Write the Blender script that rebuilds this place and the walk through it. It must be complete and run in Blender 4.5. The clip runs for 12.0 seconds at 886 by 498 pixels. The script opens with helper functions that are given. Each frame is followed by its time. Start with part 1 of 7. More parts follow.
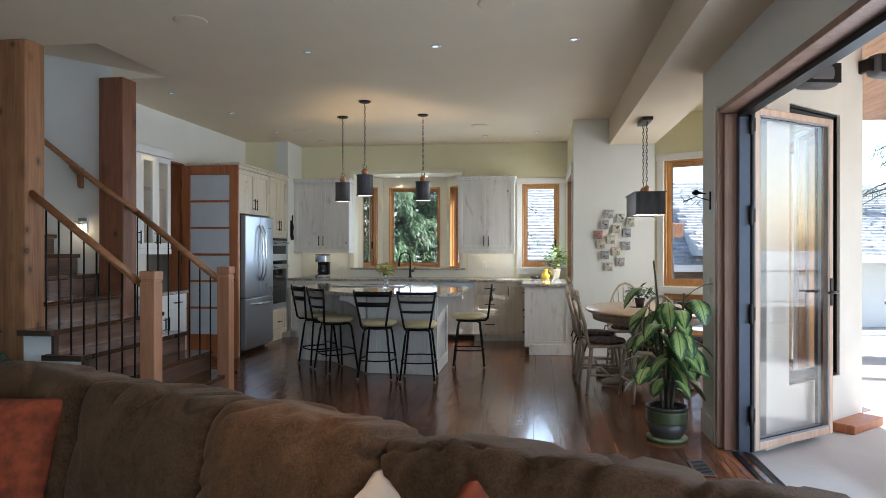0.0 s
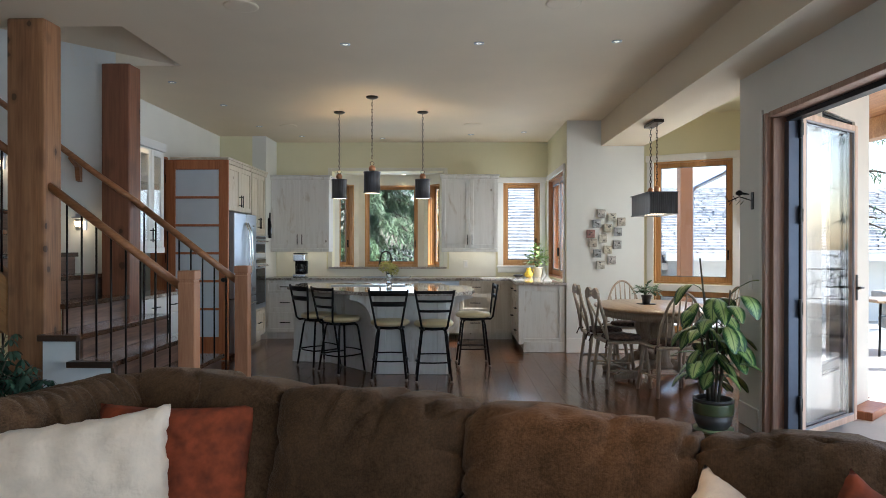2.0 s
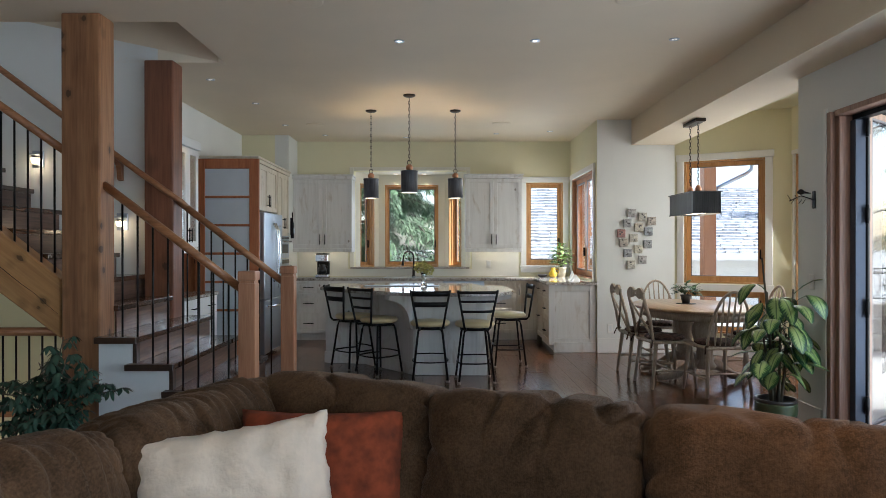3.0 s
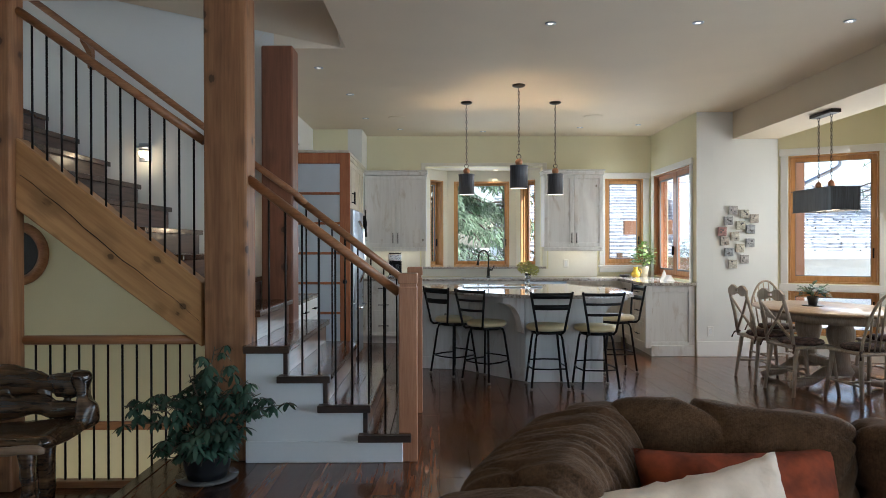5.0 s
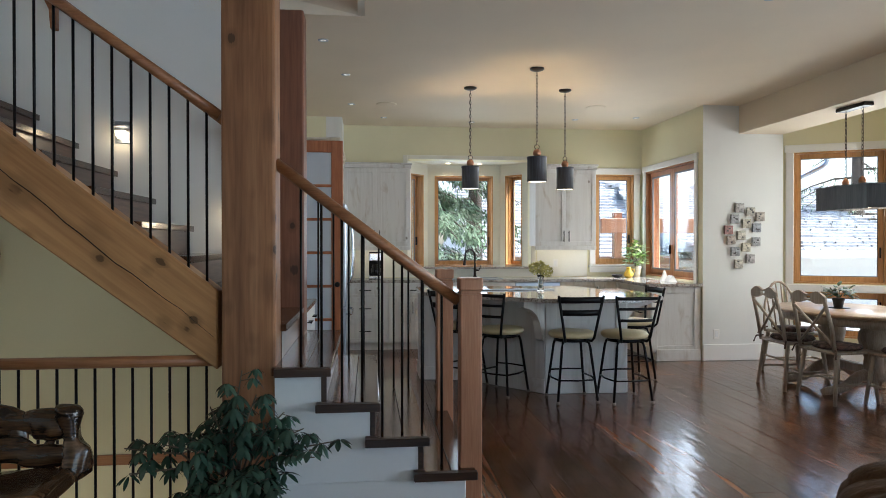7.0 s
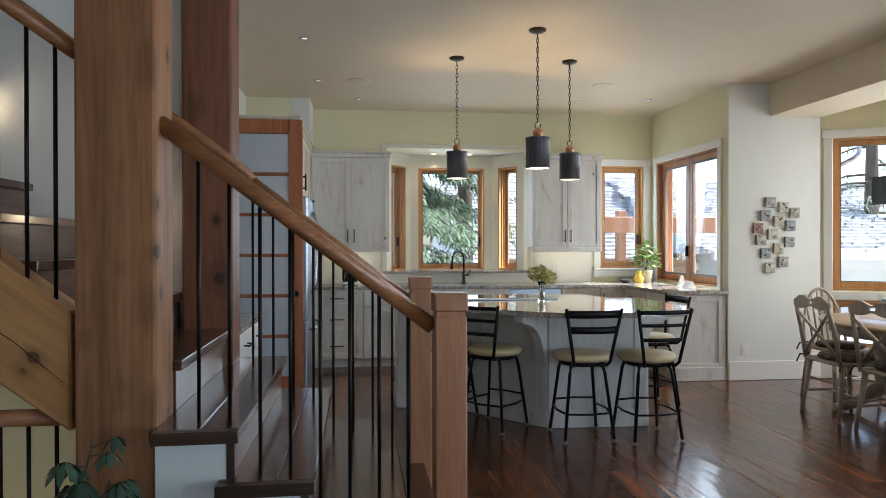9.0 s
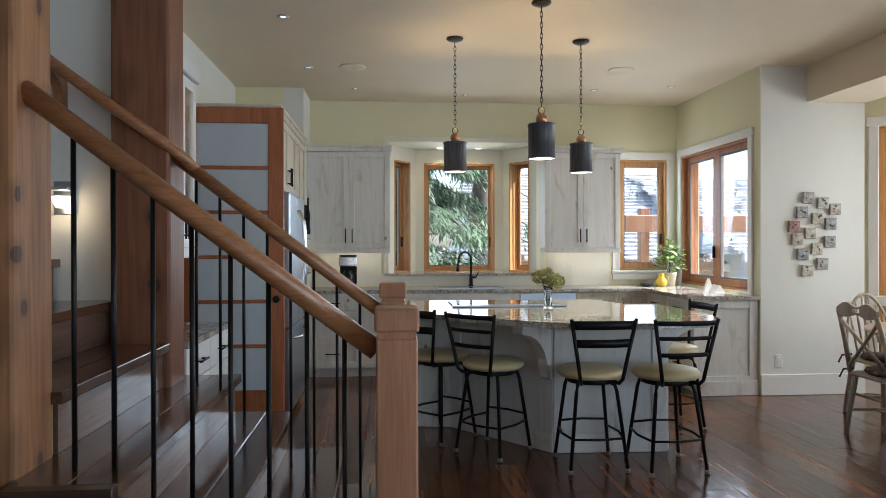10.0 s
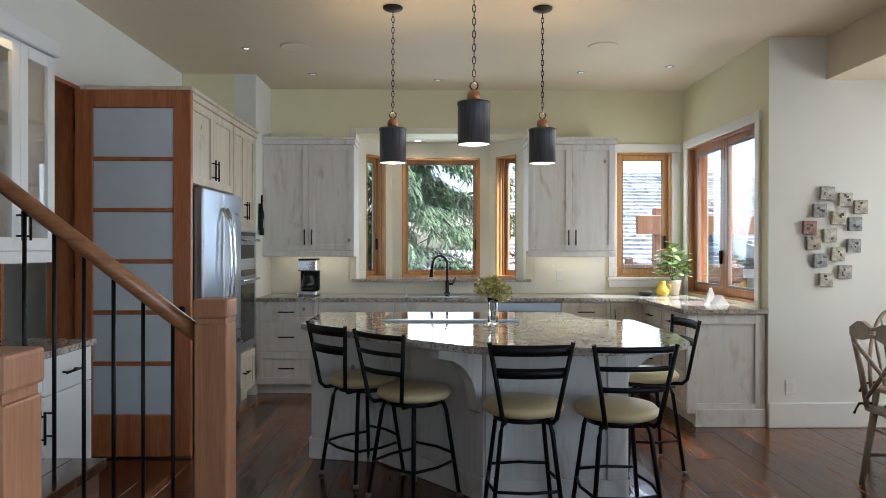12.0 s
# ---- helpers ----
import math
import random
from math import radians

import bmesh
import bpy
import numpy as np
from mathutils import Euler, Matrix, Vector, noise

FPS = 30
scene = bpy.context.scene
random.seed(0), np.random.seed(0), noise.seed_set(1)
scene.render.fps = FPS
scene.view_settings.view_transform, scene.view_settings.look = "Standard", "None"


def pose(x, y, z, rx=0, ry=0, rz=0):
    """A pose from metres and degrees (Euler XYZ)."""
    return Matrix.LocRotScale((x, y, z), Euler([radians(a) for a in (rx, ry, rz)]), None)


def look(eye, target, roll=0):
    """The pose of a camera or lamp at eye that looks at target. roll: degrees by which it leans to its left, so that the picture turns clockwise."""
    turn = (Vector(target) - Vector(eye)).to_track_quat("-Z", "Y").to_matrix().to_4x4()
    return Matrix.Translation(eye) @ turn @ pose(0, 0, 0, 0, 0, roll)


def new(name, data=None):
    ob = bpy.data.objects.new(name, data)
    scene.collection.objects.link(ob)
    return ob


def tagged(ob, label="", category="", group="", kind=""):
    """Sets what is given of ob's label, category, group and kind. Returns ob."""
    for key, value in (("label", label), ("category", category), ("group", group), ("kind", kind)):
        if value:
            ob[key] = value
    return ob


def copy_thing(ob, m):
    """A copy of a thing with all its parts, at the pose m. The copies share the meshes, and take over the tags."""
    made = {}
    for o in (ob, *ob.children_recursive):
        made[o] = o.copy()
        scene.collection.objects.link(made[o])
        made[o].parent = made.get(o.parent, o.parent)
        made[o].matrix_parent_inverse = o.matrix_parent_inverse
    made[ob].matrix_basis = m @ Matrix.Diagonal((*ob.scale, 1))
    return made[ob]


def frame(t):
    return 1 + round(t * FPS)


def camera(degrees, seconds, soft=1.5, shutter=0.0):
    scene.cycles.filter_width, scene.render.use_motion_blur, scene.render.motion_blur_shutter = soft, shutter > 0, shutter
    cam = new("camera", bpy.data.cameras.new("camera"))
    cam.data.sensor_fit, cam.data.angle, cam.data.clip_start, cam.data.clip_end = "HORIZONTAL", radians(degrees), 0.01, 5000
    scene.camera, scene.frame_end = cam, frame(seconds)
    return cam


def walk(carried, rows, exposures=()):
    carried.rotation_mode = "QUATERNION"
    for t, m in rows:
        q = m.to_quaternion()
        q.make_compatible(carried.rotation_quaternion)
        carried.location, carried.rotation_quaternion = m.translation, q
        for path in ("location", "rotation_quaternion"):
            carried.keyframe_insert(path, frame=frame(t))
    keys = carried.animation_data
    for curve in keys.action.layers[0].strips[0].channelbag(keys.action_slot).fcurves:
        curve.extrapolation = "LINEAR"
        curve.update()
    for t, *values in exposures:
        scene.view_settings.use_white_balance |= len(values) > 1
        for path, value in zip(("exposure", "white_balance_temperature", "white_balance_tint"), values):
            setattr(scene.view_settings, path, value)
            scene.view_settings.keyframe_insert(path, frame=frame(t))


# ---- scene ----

cam = camera(66.06, 12.0, soft=0.8)
ROWS = [
    (0.0, 0.023, 0.143, 1.363, 89.89, -0.02, 7.96),
    (0.5, -0.227, 0.083, 1.374, 89.85, -0.03, 6.02),
    (1.0, -0.474, 0.070, 1.352, 89.87, -0.09, 4.01),
    (1.5, -0.711, 0.092, 1.352, 89.85, -0.04, 2.67),
    (2.0, -0.987, 0.111, 1.354, 89.83, -0.05, 0.90),
    (2.5, -1.254, 0.135, 1.351, 89.86, 0.08, -0.06),
    (3.0, -1.523, 0.176, 1.351, 89.84, 0.04, -0.11),
    (5.0, -2.667, 0.591, 1.361, 89.70, 0.12, -0.28),
    (5.5, -2.923, 0.752, 1.353, 89.67, 0.20, -0.37),
    (6.0, -3.135, 0.942, 1.350, 89.61, 0.17, -0.54),
    (6.5, -3.316, 1.121, 1.356, 89.58, 0.06, -2.86),
    (7.0, -3.407, 1.317, 1.369, 89.53, 0.03, -6.24),
    (9.0, -3.191, 2.455, 1.358, 89.68, 0.07, -6.92),
    (9.5, -3.046, 2.727, 1.345, 89.82, 0.10, -5.82),
    (10.0, -2.896, 2.989, 1.359, 89.71, 0.12, -4.73),
    (10.5, -2.698, 3.201, 1.357, 89.70, 0.13, -3.71),
    (11.0, -2.500, 3.398, 1.372, 89.77, 0.12, -1.61),
    (11.5, -2.297, 3.557, 1.363, 89.84, 0.01, -0.64),
    (12.0, -2.087, 3.716, 1.369, 89.87, -0.07, -0.77),
]
walk(cam, [(t, pose(x, y, z, rx, ry, rz)) for t, x, y, z, rx, ry, rz in ROWS], exposures=[(0.0, 1.40, 5600, 9), (3.0, 1.42, 5600, 9), (6.0, 1.66, 5600, 9), (9.0, 1.60, 5600, 9), (12.0, 1.47, 5600, 9)])

# ---------------------------------------------------------------- world and large lights
SUN_AZ, SUN_EL = -5.0, 50.0        # degrees; the sun stands beyond the patio
world = bpy.data.worlds.new("daylight")
scene.world = world
world.use_nodes = True
wn = world.node_tree
wn.nodes.clear()
sky = wn.nodes.new("ShaderNodeTexSky")
sky.sky_type, sky.sun_disc = "NISHITA", False
sky.sun_elevation, sky.sun_rotation = radians(SUN_EL), radians(90 - SUN_AZ)
sky.air_density, sky.dust_density = 1.2, 2.0
bg = wn.nodes.new("ShaderNodeBackground")
bg.inputs["Strength"].default_value = 0.15
wo = wn.nodes.new("ShaderNodeOutputWorld")
wn.links.new(sky.outputs[0], bg.inputs[0])
wn.links.new(bg.outputs[0], wo.inputs[0])

sun_data = bpy.data.lights.new("sun", "SUN")
sun_data.energy, sun_data.angle, sun_data.color = 5.0, radians(0.5), (1.0, 0.95, 0.86)
sun = new("sun", sun_data)
sd = Vector((math.cos(radians(SUN_AZ)) * math.cos(radians(SUN_EL)), math.sin(radians(SUN_AZ)) * math.cos(radians(SUN_EL)), math.sin(radians(SUN_EL))))
sun.matrix_world = look(sd * 40, (0, 0, 0))


def window_or_fill_light(name, centre, toward, width, height, watts, colour=(0.86, 0.93, 1.0)):
    """Daylight that enters by an opening, or an unseen fill lamp."""
    data = bpy.data.lights.new(name, "AREA")
    data.shape, data.size, data.size_y, data.energy, data.color = "RECTANGLE", width, height, watts, colour
    data.spread = radians(160)
    ob = new(name, data)
    ob.matrix_world = look(centre, toward)
    return ob


window_or_fill_light("daylight_patio_opening", (1.95, 1.6, 1.2), (0, 1.6, 1.1), 6.2, 2.2, 28, (0.67, 0.845, 1.0))
# added fill lamp behind the camera; any windows there are assumed
window_or_fill_light("fill_living_room", (-1.2, -3.7, 1.7), (-1.4, 3, 1.0), 4.6, 2.2, 0.8, (0.74, 0.87, 1.0))
window_or_fill_light("daylight_kitchen_corner", (0.70, 9.75, 1.62), (-1, 9.6, 1.2), 1.3, 1.35, 8, (1.0, 0.96, 0.84))
window_or_fill_light("daylight_sink_bay", (-2.01, 11.55, 1.7), (-2.01, 9, 1.2), 0.85, 1.25, 4.6, (0.86, 0.96, 1.0))
window_or_fill_light("daylight_side_window", (0.06, 10.84, 1.70), (0.0, 9, 1.2), 0.5, 1.2, 3.0, (0.80, 0.91, 1.0))
window_or_fill_light("daylight_dining_bay", (2.55, 7.6, 1.6), (0.8, 7.3, 1.0), 2.6, 1.9, 20, (1.0, 0.955, 0.84))
# unseen lamp added above the stairs to fill the stair wall
window_or_fill_light("fill_stairwell", (-4.9, 5.6, 5.1), (-4.9, 5.6, 0), 1.6, 0.8, 1.35, (0.64, 0.81, 1.0))

data = bpy.data.lights.new("basement_light", "AREA")
data.shape, data.size, data.size_y, data.energy, data.color = "RECTANGLE", 1.2, 0.3, 1.5, (1.0, 0.80, 0.52)
basement = new("basement_light", data)
basement.matrix_world = look((-5.4, 5.15, -0.9), (-5.3, 6.2, 0.3))


# ---------------------------------------------------------------- materials
def shader(name):
    m = bpy.data.materials.new(name)
    m.use_nodes = True
    nt = m.node_tree
    return m, nt, nt.nodes["Principled BSDF"]


def node(nt, kind, **values):
    n = nt.nodes.new(kind)
    for k, v in values.items():
        n.inputs[k].default_value = v
    return n


def coords(nt, scale=(1, 1, 1), where="Object"):
    tc = nt.nodes.new("ShaderNodeTexCoord")
    mp = nt.nodes.new("ShaderNodeMapping")
    mp.inputs["Scale"].default_value = scale
    nt.links.new(tc.outputs[where], mp.inputs["Vector"])
    return mp.outputs[0]


def ramp(nt, fac, stops):
    r = nt.nodes.new("ShaderNodeValToRGB")
    el = r.color_ramp.elements
    while len(el) < len(stops):
        el.new(0.5)
    for e, (p, c) in zip(el, stops):
        e.position, e.color = p, (*c, 1)
    nt.links.new(fac, r.inputs[0])
    return r.outputs[0]


def bump(nt, p, height, strength, distance=0.01):
    b = nt.nodes.new("ShaderNodeBump")
    b.inputs["Strength"].default_value, b.inputs["Distance"].default_value = strength, distance
    nt.links.new(height, b.inputs["Height"])
    nt.links.new(b.outputs[0], p.inputs["Normal"])


def mix(nt, fac, a, b, kind="MIX"):
    m = nt.nodes.new("ShaderNodeMix")
    m.data_type, m.blend_type = "RGBA", kind
    for sock, v in ((m.inputs[0], fac), (m.inputs[6], a), (m.inputs[7], b)):
        if isinstance(v, (int, float)):
            sock.default_value = v
        elif isinstance(v, tuple):
            sock.default_value = (*v, 1)
        else:
            nt.links.new(v, sock)
    return m.outputs[2]


def scaled(c, k):
    return tuple(min(1.0, v * k) for v in c)


def plain(name, colour, rough=0.5, metal=0.0, vary=0.12, grain=40.0, relief=0.08, big=2.0, coat=0.0):
    """A surface with a fine grain and slow stains."""
    m, nt, p = shader(name)
    v = coords(nt)
    fine = node(nt, "ShaderNodeTexNoise", Scale=grain, Detail=4.0)
    slow = node(nt, "ShaderNodeTexNoise", Scale=big, Detail=3.0)
    nt.links.new(v, fine.inputs["Vector"])
    nt.links.new(v, slow.inputs["Vector"])
    a = ramp(nt, slow.outputs[0], [(0.3, scaled(colour, 1 - vary)), (0.7, scaled(colour, 1 + vary * 0.6))])
    b = ramp(nt, fine.outputs[0], [(0.3, (1 - vary * 0.5,) * 3), (0.7, (1, 1, 1))])
    nt.links.new(mix(nt, 1.0, a, b, "MULTIPLY"), p.inputs["Base Color"])
    r = nt.nodes.new("ShaderNodeMapRange")
    r.inputs[3].default_value, r.inputs[4].default_value = max(0.03, rough - 0.08), min(1, rough + 0.08)
    nt.links.new(slow.outputs[0], r.inputs[0])
    nt.links.new(r.outputs[0], p.inputs["Roughness"])
    p.inputs["Metallic"].default_value = metal
    p.inputs["Coat Weight"].default_value = coat
    if relief:
        bump(nt, p, fine.outputs[0], relief, 0.004)
    return m


def timber(name, dark, mid, light, axis="z", rough=0.5, knots=0.0, grain=1.0, relief=0.15, coat=0.0, spread=0.15, island=False, scrape=0.0, soft=0.22):
    """Sawn wood with grain along an axis, knots, and a tone of its own for each object or loose piece."""
    m, nt, p = shader(name)
    stretch = {"x": (0.35, 6, 6), "y": (6, 0.35, 6), "z": (6, 6, 0.35)}[axis]
    v = coords(nt, tuple(s * grain for s in stretch))
    if island:
        own = nt.nodes.new("ShaderNodeNewGeometry").outputs["Random Per Island"]
    else:
        own = nt.nodes.new("ShaderNodeObjectInfo").outputs["Random"]
    add = nt.nodes.new("ShaderNodeVectorMath")
    add.operation = "MULTIPLY_ADD"
    nt.links.new(own, add.inputs[0])
    add.inputs[1].default_value = (37, 17, 53)
    nt.links.new(v, add.inputs[2])
    rings = node(nt, "ShaderNodeTexNoise", Scale=1.6, Detail=5.0, Distortion=1.2)
    fine = node(nt, "ShaderNodeTexNoise", Scale=14.0, Detail=4.0)
    nt.links.new(add.outputs[0], rings.inputs["Vector"])
    nt.links.new(add.outputs[0], fine.inputs["Vector"])
    c = ramp(nt, rings.outputs[0], [(0.5 - soft, dark), (0.5, mid), (0.5 + soft, light)])
    c = mix(nt, 0.35, c, ramp(nt, fine.outputs[0], [(0.35, scaled(dark, 0.8)), (0.65, light)]))
    tone = ramp(nt, own, [(0.0, (1 - spread,) * 3), (1.0, (1.0, 1.0, 1.0))])
    c = mix(nt, 1.0, c, tone, "MULTIPLY")
    if knots:
        # slow darker and paler streaks
        st = node(nt, "ShaderNodeTexNoise", Scale=0.55, Detail=3.0, Distortion=0.8)
        nt.links.new(add.outputs[0], st.inputs["Vector"])
        c = mix(nt, 0.55, c, mix(nt, 1.0, c, ramp(nt, st.outputs[0], [(0.32, (0.55, 0.50, 0.45)), (0.52, (1, 1, 1)), (0.72, (1.25, 1.25, 1.2))]), "MULTIPLY"))
        # knots of many sizes: a dark core in a brown halo, only in some cells
        kv = coords(nt, {"x": (0.75, 1, 1), "y": (1, 0.75, 1), "z": (1, 1, 0.75)}[axis])
        ka = nt.nodes.new("ShaderNodeVectorMath")
        ka.operation = "MULTIPLY_ADD"
        nt.links.new(own, ka.inputs[0])
        ka.inputs[1].default_value = (11, 5, 7)
        nt.links.new(kv, ka.inputs[2])
        for size, core, halo, keep in ((3.2 + knots, 0.10, 0.24, 0.30), (7.0 + knots, 0.15, 0.22, 0.45)):
            vo = node(nt, "ShaderNodeTexVoronoi", Scale=size)
            nt.links.new(ka.outputs[0], vo.inputs["Vector"])
            pick = nt.nodes.new("ShaderNodeSeparateColor")
            nt.links.new(vo.outputs["Color"], pick.inputs[0])
            gate = nt.nodes.new("ShaderNodeMath")
            gate.operation, gate.inputs[1].default_value = "GREATER_THAN", keep
            nt.links.new(pick.outputs[0], gate.inputs[0])
            wob = nt.nodes.new("ShaderNodeMath")
            wob.operation, wob.inputs[1].default_value = "MULTIPLY_ADD", 0.22
            nt.links.new(fine.outputs[0], wob.inputs[0])
            nt.links.new(vo.outputs["Distance"], wob.inputs[2])
            for r0, r1, tint, power in ((halo + 0.08, halo + 0.24, scaled(mid, 0.55), 0.65), (core + 0.08, core + 0.115, scaled(dark, 0.26), 0.85)):
                k = ramp(nt, wob.outputs[0], [(r0, (power,) * 3), (r1, (0, 0, 0))])
                c = mix(nt, mix(nt, 1.0, k, gate.outputs[0], "MULTIPLY"), c, tint)
    nt.links.new(c, p.inputs["Base Color"])
    p.inputs["Roughness"].default_value = rough
    p.inputs["Coat Weight"].default_value = coat
    p.inputs["Coat Roughness"].default_value = 0.15
    if scrape:
        # hand-scraped hollows along the grain
        hv = coords(nt, {"x": (2.2, 9, 9), "y": (9, 2.2, 9), "z": (9, 9, 2.2)}[axis], "Object")
        ha = nt.nodes.new("ShaderNodeVectorMath")
        ha.operation = "MULTIPLY_ADD"
        nt.links.new(own, ha.inputs[0])
        ha.inputs[1].default_value = (23, 41, 9)
        nt.links.new(hv, ha.inputs[2])
        hn = node(nt, "ShaderNodeTexNoise", Scale=1.0, Detail=2.0)
        nt.links.new(ha.outputs[0], hn.inputs["Vector"])
        b0 = nt.nodes.new("ShaderNodeBump")
        b0.inputs["Strength"].default_value, b0.inputs["Distance"].default_value = scrape, 0.006
        nt.links.new(hn.outputs[0], b0.inputs["Height"])
        b1 = nt.nodes.new("ShaderNodeBump")
        b1.inputs["Strength"].default_value, b1.inputs["Distance"].default_value = relief, 0.004
        nt.links.new(fine.outputs[0], b1.inputs["Height"])
        nt.links.new(b0.outputs[0], b1.inputs["Normal"])
        nt.links.new(b1.outputs[0], p.inputs["Normal"])
        nt.links.new(b0.outputs[0], p.inputs["Coat Normal"])
        return m
    bump(nt, p, fine.outputs[0], relief, 0.004)
    return m


def glow(name, colour, strength):
    m, nt, p = shader(name)
    p.inputs["Base Color"].default_value = (*colour, 1)
    p.inputs["Emission Color"].default_value = (*colour, 1)
    p.inputs["Emission Strength"].default_value = strength
    return m


def glass(name, tint=(1, 1, 1), rough=0.0):
    """Thin window glass: clear, with a real mirror gloss."""
    m, nt, p = shader(name)
    out = nt.nodes["Material Output"]
    tr = nt.nodes.new("ShaderNodeBsdfTransparent")
    tr.inputs[0].default_value = (*tint, 1)
    gl = nt.nodes.new("ShaderNodeBsdfGlossy")
    gl.inputs["Roughness"].default_value = rough
    lw = node(nt, "ShaderNodeLayerWeight", Blend=0.5)
    pw_ = nt.nodes.new("ShaderNodeMath")
    pw_.operation, pw_.inputs[1].default_value = "POWER", 5.0
    nt.links.new(lw.outputs["Facing"], pw_.inputs[0])
    fr = nt.nodes.new("ShaderNodeMath")
    fr.operation, fr.inputs[1].default_value, fr.inputs[2].default_value = "MULTIPLY_ADD", 0.9, 0.04
    nt.links.new(pw_.outputs[0], fr.inputs[0])
    ms = nt.nodes.new("ShaderNodeMixShader")
    nt.links.new(fr.outputs[0], ms.inputs[0])
    nt.links.new(tr.outputs[0], ms.inputs[1])
    nt.links.new(gl.outputs[0], ms.inputs[2])
    nt.links.new(ms.outputs[0], out.inputs[0])
    return m


M_WALL = plain("wall_paint", (0.76, 0.765, 0.73), 0.6, vary=0.03, grain=90, relief=0.05)
# the same house paint with warm bounced light put in its colour
M_WALLWARM = plain("warm_lit_wall_paint", (0.78, 0.74, 0.51), 0.6, vary=0.03, grain=90, relief=0.05)
M_CEIL = plain("ceiling_paint", (0.775, 0.675, 0.515), 0.7, vary=0.03, grain=120, relief=0.06)
M_TRIM = plain("white_trim_paint", (0.82, 0.81, 0.77), 0.4, vary=0.03, relief=0.0)
M_STAIRWHITE = plain("white_skirt_paint", (0.78, 0.80, 0.80), 0.45, vary=0.03, relief=0.0)
M_STUCCO = plain("exterior_stucco", (0.72, 0.68, 0.60), 0.9, vary=0.08, grain=160, relief=0.4)
M_CONCRETE = plain("patio_concrete", (0.52, 0.50, 0.46), 0.85, vary=0.12, grain=60, relief=0.2, big=1.2)
M_FLOOR = timber("walnut_floor", (0.032, 0.012, 0.0055), (0.165, 0.058, 0.023), (0.36, 0.135, 0.053), "y", 0.24, grain=0.75, relief=0.2, spread=0.65, coat=0.5, scrape=0.8, soft=0.14)
M_FLOOR.node_tree.nodes["Principled BSDF"].inputs["Specular IOR Level"].default_value = 0.22
M_FLOOR.node_tree.nodes["Principled BSDF"].inputs["Coat Roughness"].default_value = 0.13
M_FLOOR.node_tree.nodes["Principled BSDF"].inputs["Coat IOR"].default_value = 1.5
M_TREAD = timber("walnut_tread", (0.042, 0.016, 0.008), (0.135, 0.055, 0.026), (0.25, 0.110, 0.052), "y", 0.20, grain=0.9, relief=0.08, coat=0.5, spread=0.45, island=True)
M_NOSING = timber("walnut_nosing", (0.020, 0.010, 0.006), (0.050, 0.024, 0.013), (0.085, 0.042, 0.023), "x", 0.35, grain=0.9, relief=0.08, spread=0.3)
M_RISER = timber("walnut_riser", (0.060, 0.032, 0.022), (0.15, 0.085, 0.060), (0.27, 0.16, 0.11), "y", 0.30, grain=0.9, relief=0.015, spread=0.6, coat=0.5)
M_FIR = timber("fir_post", (0.19, 0.080, 0.032), (0.31, 0.143, 0.060), (0.41, 0.205, 0.095), "z", 0.5, knots=0.5, grain=0.7, spread=0.1)
M_FIRDARK = timber("fir_post_red", (0.13, 0.046, 0.022), (0.215, 0.083, 0.042), (0.28, 0.118, 0.062), "z", 0.45, knots=0.8, grain=0.7, spread=0.1)
M_BEAM = timber("fir_beam", (0.32, 0.150, 0.052), (0.46, 0.235, 0.086), (0.56, 0.315, 0.130), "x", 0.5, knots=0.2, grain=0.55, spread=0.1)
M_NEWEL = timber("fir_newel", (0.33, 0.145, 0.072), (0.40, 0.19, 0.10), (0.46, 0.235, 0.130), "z", 0.42, grain=1.6, spread=0.08, relief=0.06)
M_RAIL = timber("fir_handrail", (0.22, 0.085, 0.030), (0.34, 0.145, 0.060), (0.43, 0.21, 0.095), "x", 0.35, grain=1.4, spread=0.08, relief=0.05, coat=0.2)
M_DOORWOOD = timber("fir_door", (0.27, 0.080, 0.028), (0.40, 0.130, 0.046), (0.46, 0.175, 0.070), "z", 0.42, grain=1.5, spread=0.06, relief=0.06)
M_JAMB = timber("patio_jamb_wood", (0.22, 0.115, 0.075), (0.33, 0.19, 0.13), (0.42, 0.26, 0.19), "z", 0.45, grain=1.3, spread=0.1, relief=0.06)
M_WINWOOD = timber("fir_window", (0.42, 0.20, 0.06), (0.58, 0.31, 0.11), (0.68, 0.40, 0.17), "z", 0.4, grain=1.5, spread=0.08, relief=0.05)
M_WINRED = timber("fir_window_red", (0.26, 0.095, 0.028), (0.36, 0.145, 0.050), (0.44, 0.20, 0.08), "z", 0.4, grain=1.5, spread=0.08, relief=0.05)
M_PALEWOOD = timber("pale_door_wood", (0.50, 0.33, 0.22), (0.62, 0.43, 0.31), (0.70, 0.51, 0.39), "z", 0.45, grain=1.2, spread=0.06, relief=0.05)


